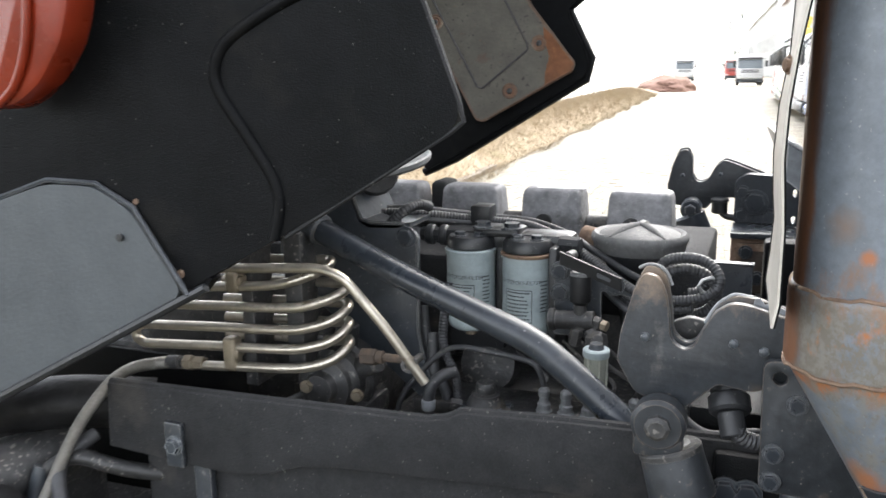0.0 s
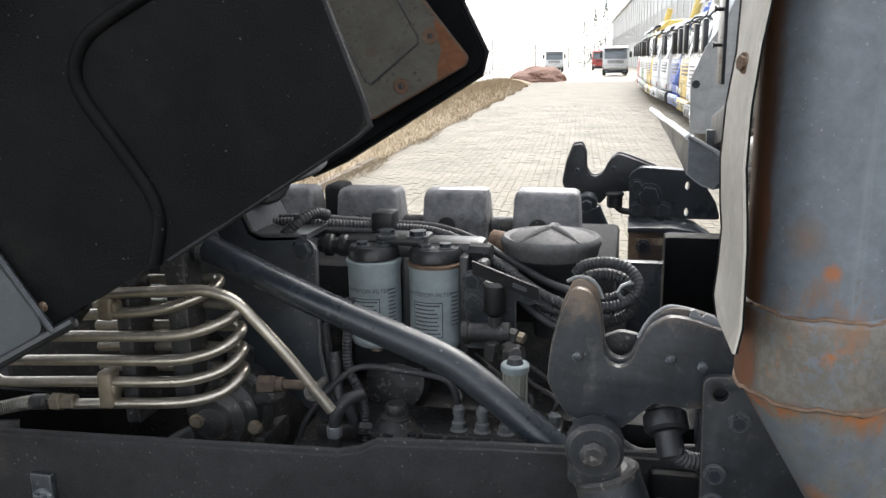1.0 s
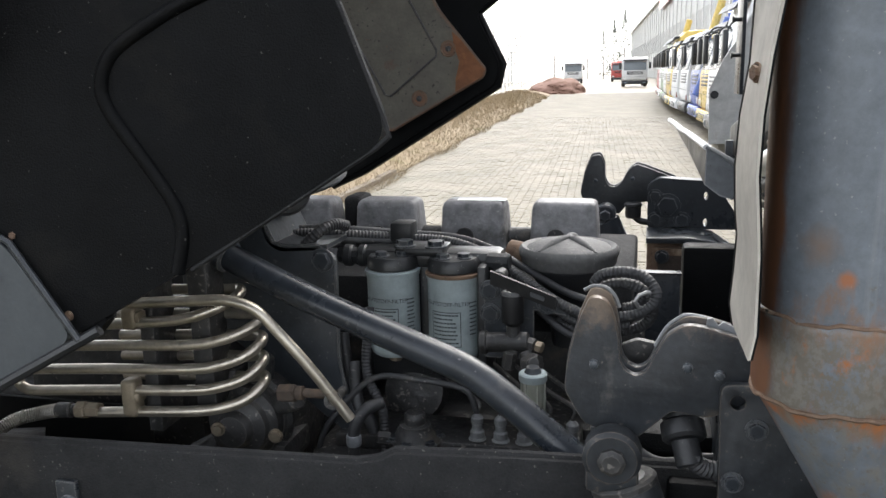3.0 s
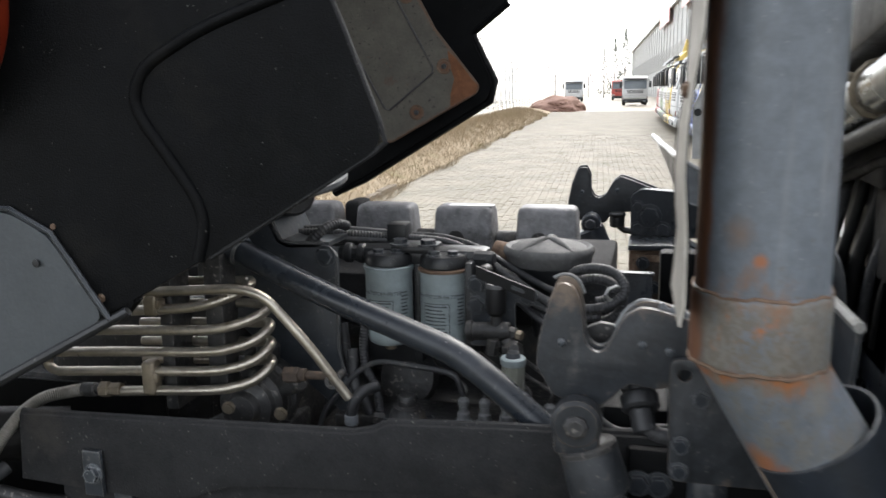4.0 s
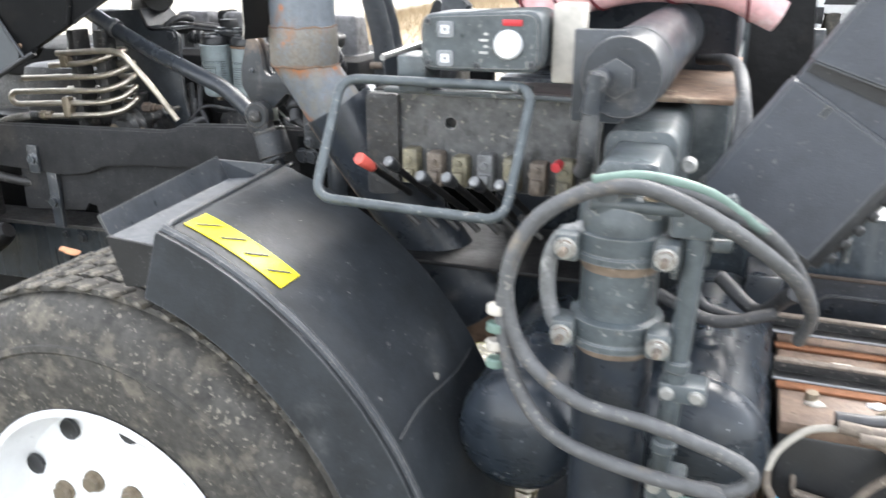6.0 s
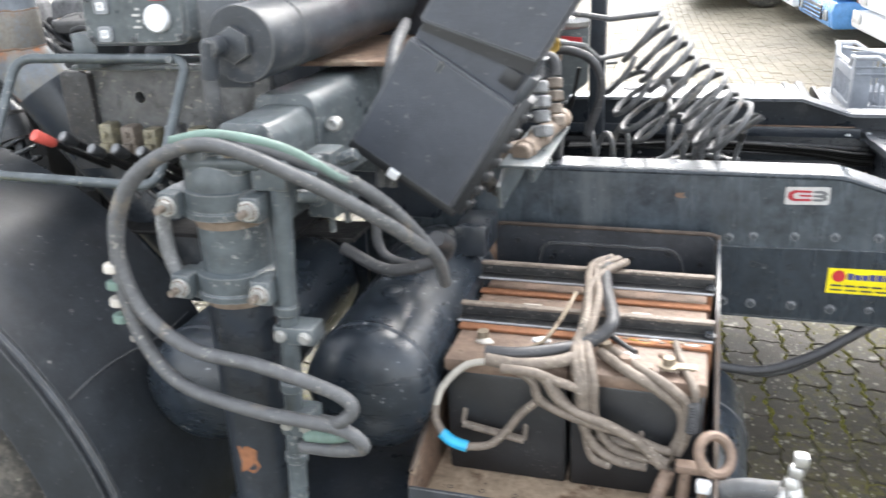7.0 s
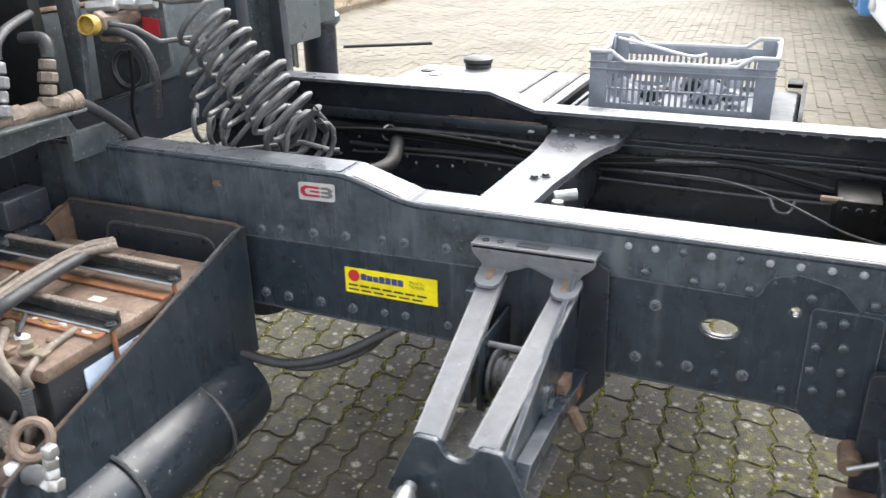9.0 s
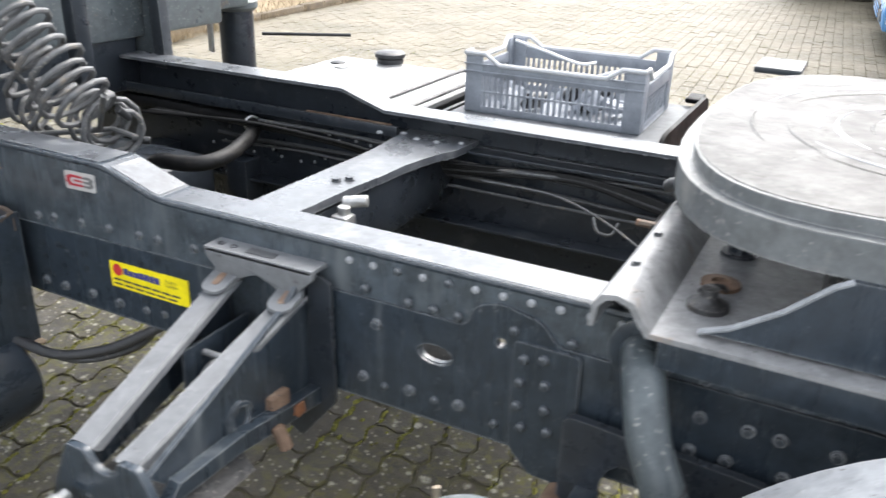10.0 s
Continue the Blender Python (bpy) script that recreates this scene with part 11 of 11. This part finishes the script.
# ---- far things on the other side ----
def tree(at, h, kind):
    th = thing("tree", at, "bare hazy winter tree in the distance" if kind == "leaf" else "dark conifer in the distance", "tree", "trees in the distance")
    at = Vector(at)
    trunk = [cyl(at, at + Vector((0, 0, h * 0.45)), h * 0.011, 8)]
    rnd_ = random.Random(int(at.x * 13 + at.y * 7))
    vs, fs = [], []
    if kind == "leaf":
        for k in range(9):
            a = k * 2.4
            trunk.append(cyl(at + Vector((0, 0, h * (0.25 + 0.03 * k))), at + Vector((math.cos(a) * h * 0.24, math.sin(a) * h * 0.24, h * (0.55 + 0.05 * k))), h * 0.004, 5))
    part("trunk", join(*trunk), "hazy_bark", th)
    for k in range(900):
        if kind == "leaf":
            z = rnd_.uniform(0.32, 1.0)
            r = h * 0.30 * math.sqrt(max(0.02, 1 - ((z - 0.62) / 0.40) ** 2)) * rnd_.uniform(0.3, 1.0)
            s = h * 0.016
        else:
            z = rnd_.uniform(0.08, 1.0)
            r = h * 0.17 * (1 - z) * rnd_.uniform(0.5, 1.1)
            s = h * 0.018
        a = rnd_.uniform(0, 6.28)
        c = Vector((r * math.cos(a), r * math.sin(a), h * z))
        n0 = len(vs)
        for q in range(3):
            vs.append(tuple(c + Vector((rnd_.uniform(-s, s), rnd_.uniform(-s, s), rnd_.uniform(-s, s)))))
        fs.append((n0, n0 + 1, n0 + 2))
    me_ = bpy.data.meshes.new("crown")
    me_.from_pydata(vs, [], fs)
    me_.materials.append(M[kind])
    ob = new("crown", me_)
    ob.parent = th


for u, v, h, k in ((140, -14, 9, "leaf"), (150, -20, 11, "leaf"), (160, -8, 10, "leaf"), (170, -2, 9, "leaf"), (150, -34, 12, "leaf"), (165, 3, 11, "needle"), (168, 5, 13, "needle"), (160, 1, 9, "needle"), (120, -40, 10, "leaf"), (135, -52, 12, "leaf"), (175, -26, 13, "leaf"), (95, -45, 8, "leaf"), (60, -40, 8, "leaf")):
    tree(lane_frame(u, v), h, k)
for k in range(5):
    fpole = thing("flagpole", lane_frame(80 + 7 * k, -9.5 - 0.3 * k), "thin white flagpole beyond the verge", "flagpole", "flagpoles")
    part("pole", cyl(lane_frame(80 + 7 * k, -9.5 - 0.3 * k), lane_frame(80 + 7 * k, -9.5 - 0.3 * k, 6.2), 0.06, 8), "white", fpole)


def far_car(u, v, paint, label):
    th = thing("parked_car", lane_frame(u, v), label, "car", "cars parked beyond the verge")
    part("body", moved(slab(round_outline([(-2.1, 0.3), (-2.1, 0.75), (-1.2, 0.9), (-0.7, 1.4), (0.9, 1.4), (1.5, 0.95), (2.1, 0.85), (2.1, 0.3)], 0.1), -0.85, 0.85, bevel=0.05), Matrix.Translation(lane_frame(u, v)) @ Matrix.Rotation(LANE, 4, "Z")), paint, th)
    part("windows", moved(slab([(-1.0, 0.95), (-0.62, 1.32), (0.82, 1.32), (1.25, 0.98)], -0.86, 0.86), Matrix.Translation(lane_frame(u, v)) @ Matrix.Rotation(LANE, 4, "Z")), "window", th)
    for x in (-1.35, 1.35):
        part("wheel", moved(cyl((x, -0.87, 0.32), (x, 0.87, 0.32), 0.32, 16), Matrix.Translation(lane_frame(u, v)) @ Matrix.Rotation(LANE, 4, "Z")), "tyre", th)


for k, pnt in enumerate(("silver", "white", "window", "white", "silver", "blue", "white", "silver")):
    far_car(44 + 9 * k, -15 - 1.2 * (k % 3), pnt, {"silver": "silver car", "white": "white car", "window": "dark car", "blue": "blue car"}[pnt] + " parked beyond the grass verge")
rl = thing("guard_rail", lane_frame(60, -8), "low pale railing behind the verge", "railing")
part("rail", lane_box(30, 100, -7.62, -7.56, 0.75, 0.82), "silver", rl, smooth=0)
part("rail", lane_box(30, 100, -7.62, -7.56, 0.40, 0.45), "silver", rl, smooth=0)
for k in range(24):
    part("post", lane_box(30 + 3 * k, 30.06 + 3 * k, -7.61, -7.57, 0, 0.8), "silver", rl, smooth=0)

# ---- pavers, each a wavy-edged stone ----
PL, PW, GAP = 0.225, 0.1125, 0.0040


def paver_outline(inset):
    A, B = 0.0095, 0.008
    low = [(0.0, 0.0), (PL / 8, A), (3 * PL / 8, -A), (5 * PL / 8, A), (7 * PL / 8, -A)]
    right = [(PL, 0.0), (PL + B, PW / 4), (PL - B, 3 * PW / 4)]
    up = [(PL, PW), (7 * PL / 8, PW - A), (5 * PL / 8, PW + A), (3 * PL / 8, PW - A), (PL / 8, PW + A)]
    left = [(0.0, PW), (-B, 3 * PW / 4), (B, PW / 4)]
    out = []
    for u, v in low + right + up + left:
        cu, cv = PL / 2, PW / 2
        out.append((u - math.copysign(min(inset, abs(u - cu)), u - cu), v - math.copysign(min(inset, abs(v - cv)), v - cv)))
    return out


P_LO, P_HI = paver_outline(GAP), paver_outline(GAP + 0.004)
NP = len(P_LO)
PV = [(u, v, -0.02) for u, v in P_LO] + [(u, v, -0.004) for u, v in P_LO] + [(u, v, 0.0) for u, v in P_HI]
PFc = [tuple(range(2 * NP, 3 * NP))] + [(r * NP + i, r * NP + (i + 1) % NP, (r + 1) * NP + (i + 1) % NP, (r + 1) * NP + i) for r in (0, 1) for i in range(NP)]
pme = bpy.data.meshes.new("paver")
pme.from_pydata([(v, u, z) for u, v, z in PV], [], [tuple(reversed(f)) for f in PFc])
pme.materials.append(M["paver"])
pave = thing("pavement", (0, 0, 0), "grey-brown wavy concrete pavers with mossy joints", "pavement", kind="structure")
count = 0
base = np.array([(v, u, z) for u, v, z in PV])
# lane stones: joints shaped almost flush, so that less shade falls between them
flush_stone = np.array([(v, u, z) for (u, v), z in [(p, -0.012) for p in paver_outline(0.002)] + [(p, -0.0016) for p in paver_outline(0.002)] + [(p, 0.0) for p in paver_outline(0.004)]])
allv, allf, n0 = [], [], 0
prs = random.Random(11)
for i in range(-80, 82):
    v = i * PW
    for j in range(-16, 142):
        u = j * PL + (PL / 2 if i % 2 else 0)
        if u > 7.0 and v < -3.33:
            continue
        c = lane_frame(u + PL / 2, v + PW / 2)
        near_truck = -0.2 < c.y < 4.5 and -1.5 < c.x < 4.5
        if v > 6 or (v < -6.0):
            continue
        z = prs.uniform(-0.0025, 0.0025)
        tx, ty = prs.uniform(-0.012, 0.012), prs.uniform(-0.012, 0.012)
        if count < 300 and 1.85 < c.x < 3.35 and 1.35 < c.y < 3.6:
            ob = new("paver", pme)
            ob.parent = pave
            ob.matrix_basis = Matrix.Rotation(LANE, 4, "Z") @ Matrix.Translation((v, u, z)) @ Euler((tx, ty, 0)).to_matrix().to_4x4()
            count += 1
            continue
        q = (flush_stone if c.y > 3.9 else base).copy()
        q[:, 2] += z + tx * (q[:, 1] - PL / 2) + ty * (q[:, 0] - PW / 2)
        q[:, 0] += v
        q[:, 1] += u
        cs_, sn_ = math.cos(LANE), math.sin(LANE)
        x = q[:, 0] * cs_ - q[:, 1] * sn_
        y = q[:, 0] * sn_ + q[:, 1] * cs_
        allv.append(np.stack([x, y, q[:, 2]], 1))
        allf += [tuple(n0 + k for k in reversed(f)) for f in PFc]
        n0 += len(base)
# the lane's further stones, seen only from far off
for i in range(-30, 40):
    for j in range(142, 284):
        u0, v0 = j * PL + (PL / 2 if i % 2 else 0), i * PW
        if v0 < -3.33:
            continue
        z = prs.uniform(-0.002, 0.002)
        allv.append(np.array([tuple(lane_frame(u0 + du * PL, v0 + dv * PW, z)) for du, dv in ((0.02, 0.05), (0.02, 0.95), (0.98, 0.95), (0.98, 0.05))]))
        allf.append((n0 + 3, n0 + 2, n0 + 1, n0))
        n0 += 4
me = bpy.data.meshes.new("far_pavers")
me.from_pydata(np.concatenate(allv).tolist(), [], allf)
me.materials.append(M["paver"])
ob = new("far_pavers", me)
ob.parent = pave
tagged(ob, kind="stuff")
# moss tufts in the joints beside the truck
mv, mf = [], []
for k in range(11000):
    near_side = k % 4
    i, j = (prs.randrange(8, 38), prs.randrange(1, 16)) if near_side else (prs.randrange(-40, 50), prs.randrange(-2, 40))
    v = i * PW + prs.choice((0.0, prs.uniform(0, PW)))
    u = j * PL + prs.uniform(0, PL)
    if noise.noise((u * 0.9, v * 0.9, 3)) < -0.12:
        continue
    if prs.random() < 0.65:
        v = i * PW + 0.0095 * math.sin(4 * math.pi * ((u + (PL / 2 if i % 2 else 0)) % PL) / PL)
    p = lane_frame(u, v, -0.003)
    s = prs.uniform(0.004, 0.0125)
    n0 = len(mv)
    mv += [tuple(p + Vector((s * math.cos(a), s * math.sin(a) * 1.4, 0))) for a in (0, 1.26, 2.51, 3.77, 5.03)] + [tuple(p + Vector((0, 0, s * 0.8)))]
    mf += [(n0 + q, n0 + (q + 1) % 5, n0 + 5) for q in range(5)]
me = bpy.data.meshes.new("moss")
me.from_pydata(mv, [], mf)
me.materials.append(M["moss"])
tagged(new("moss", me), "yellow-green moss tufts in the paving joints", "moss", kind="stuff")
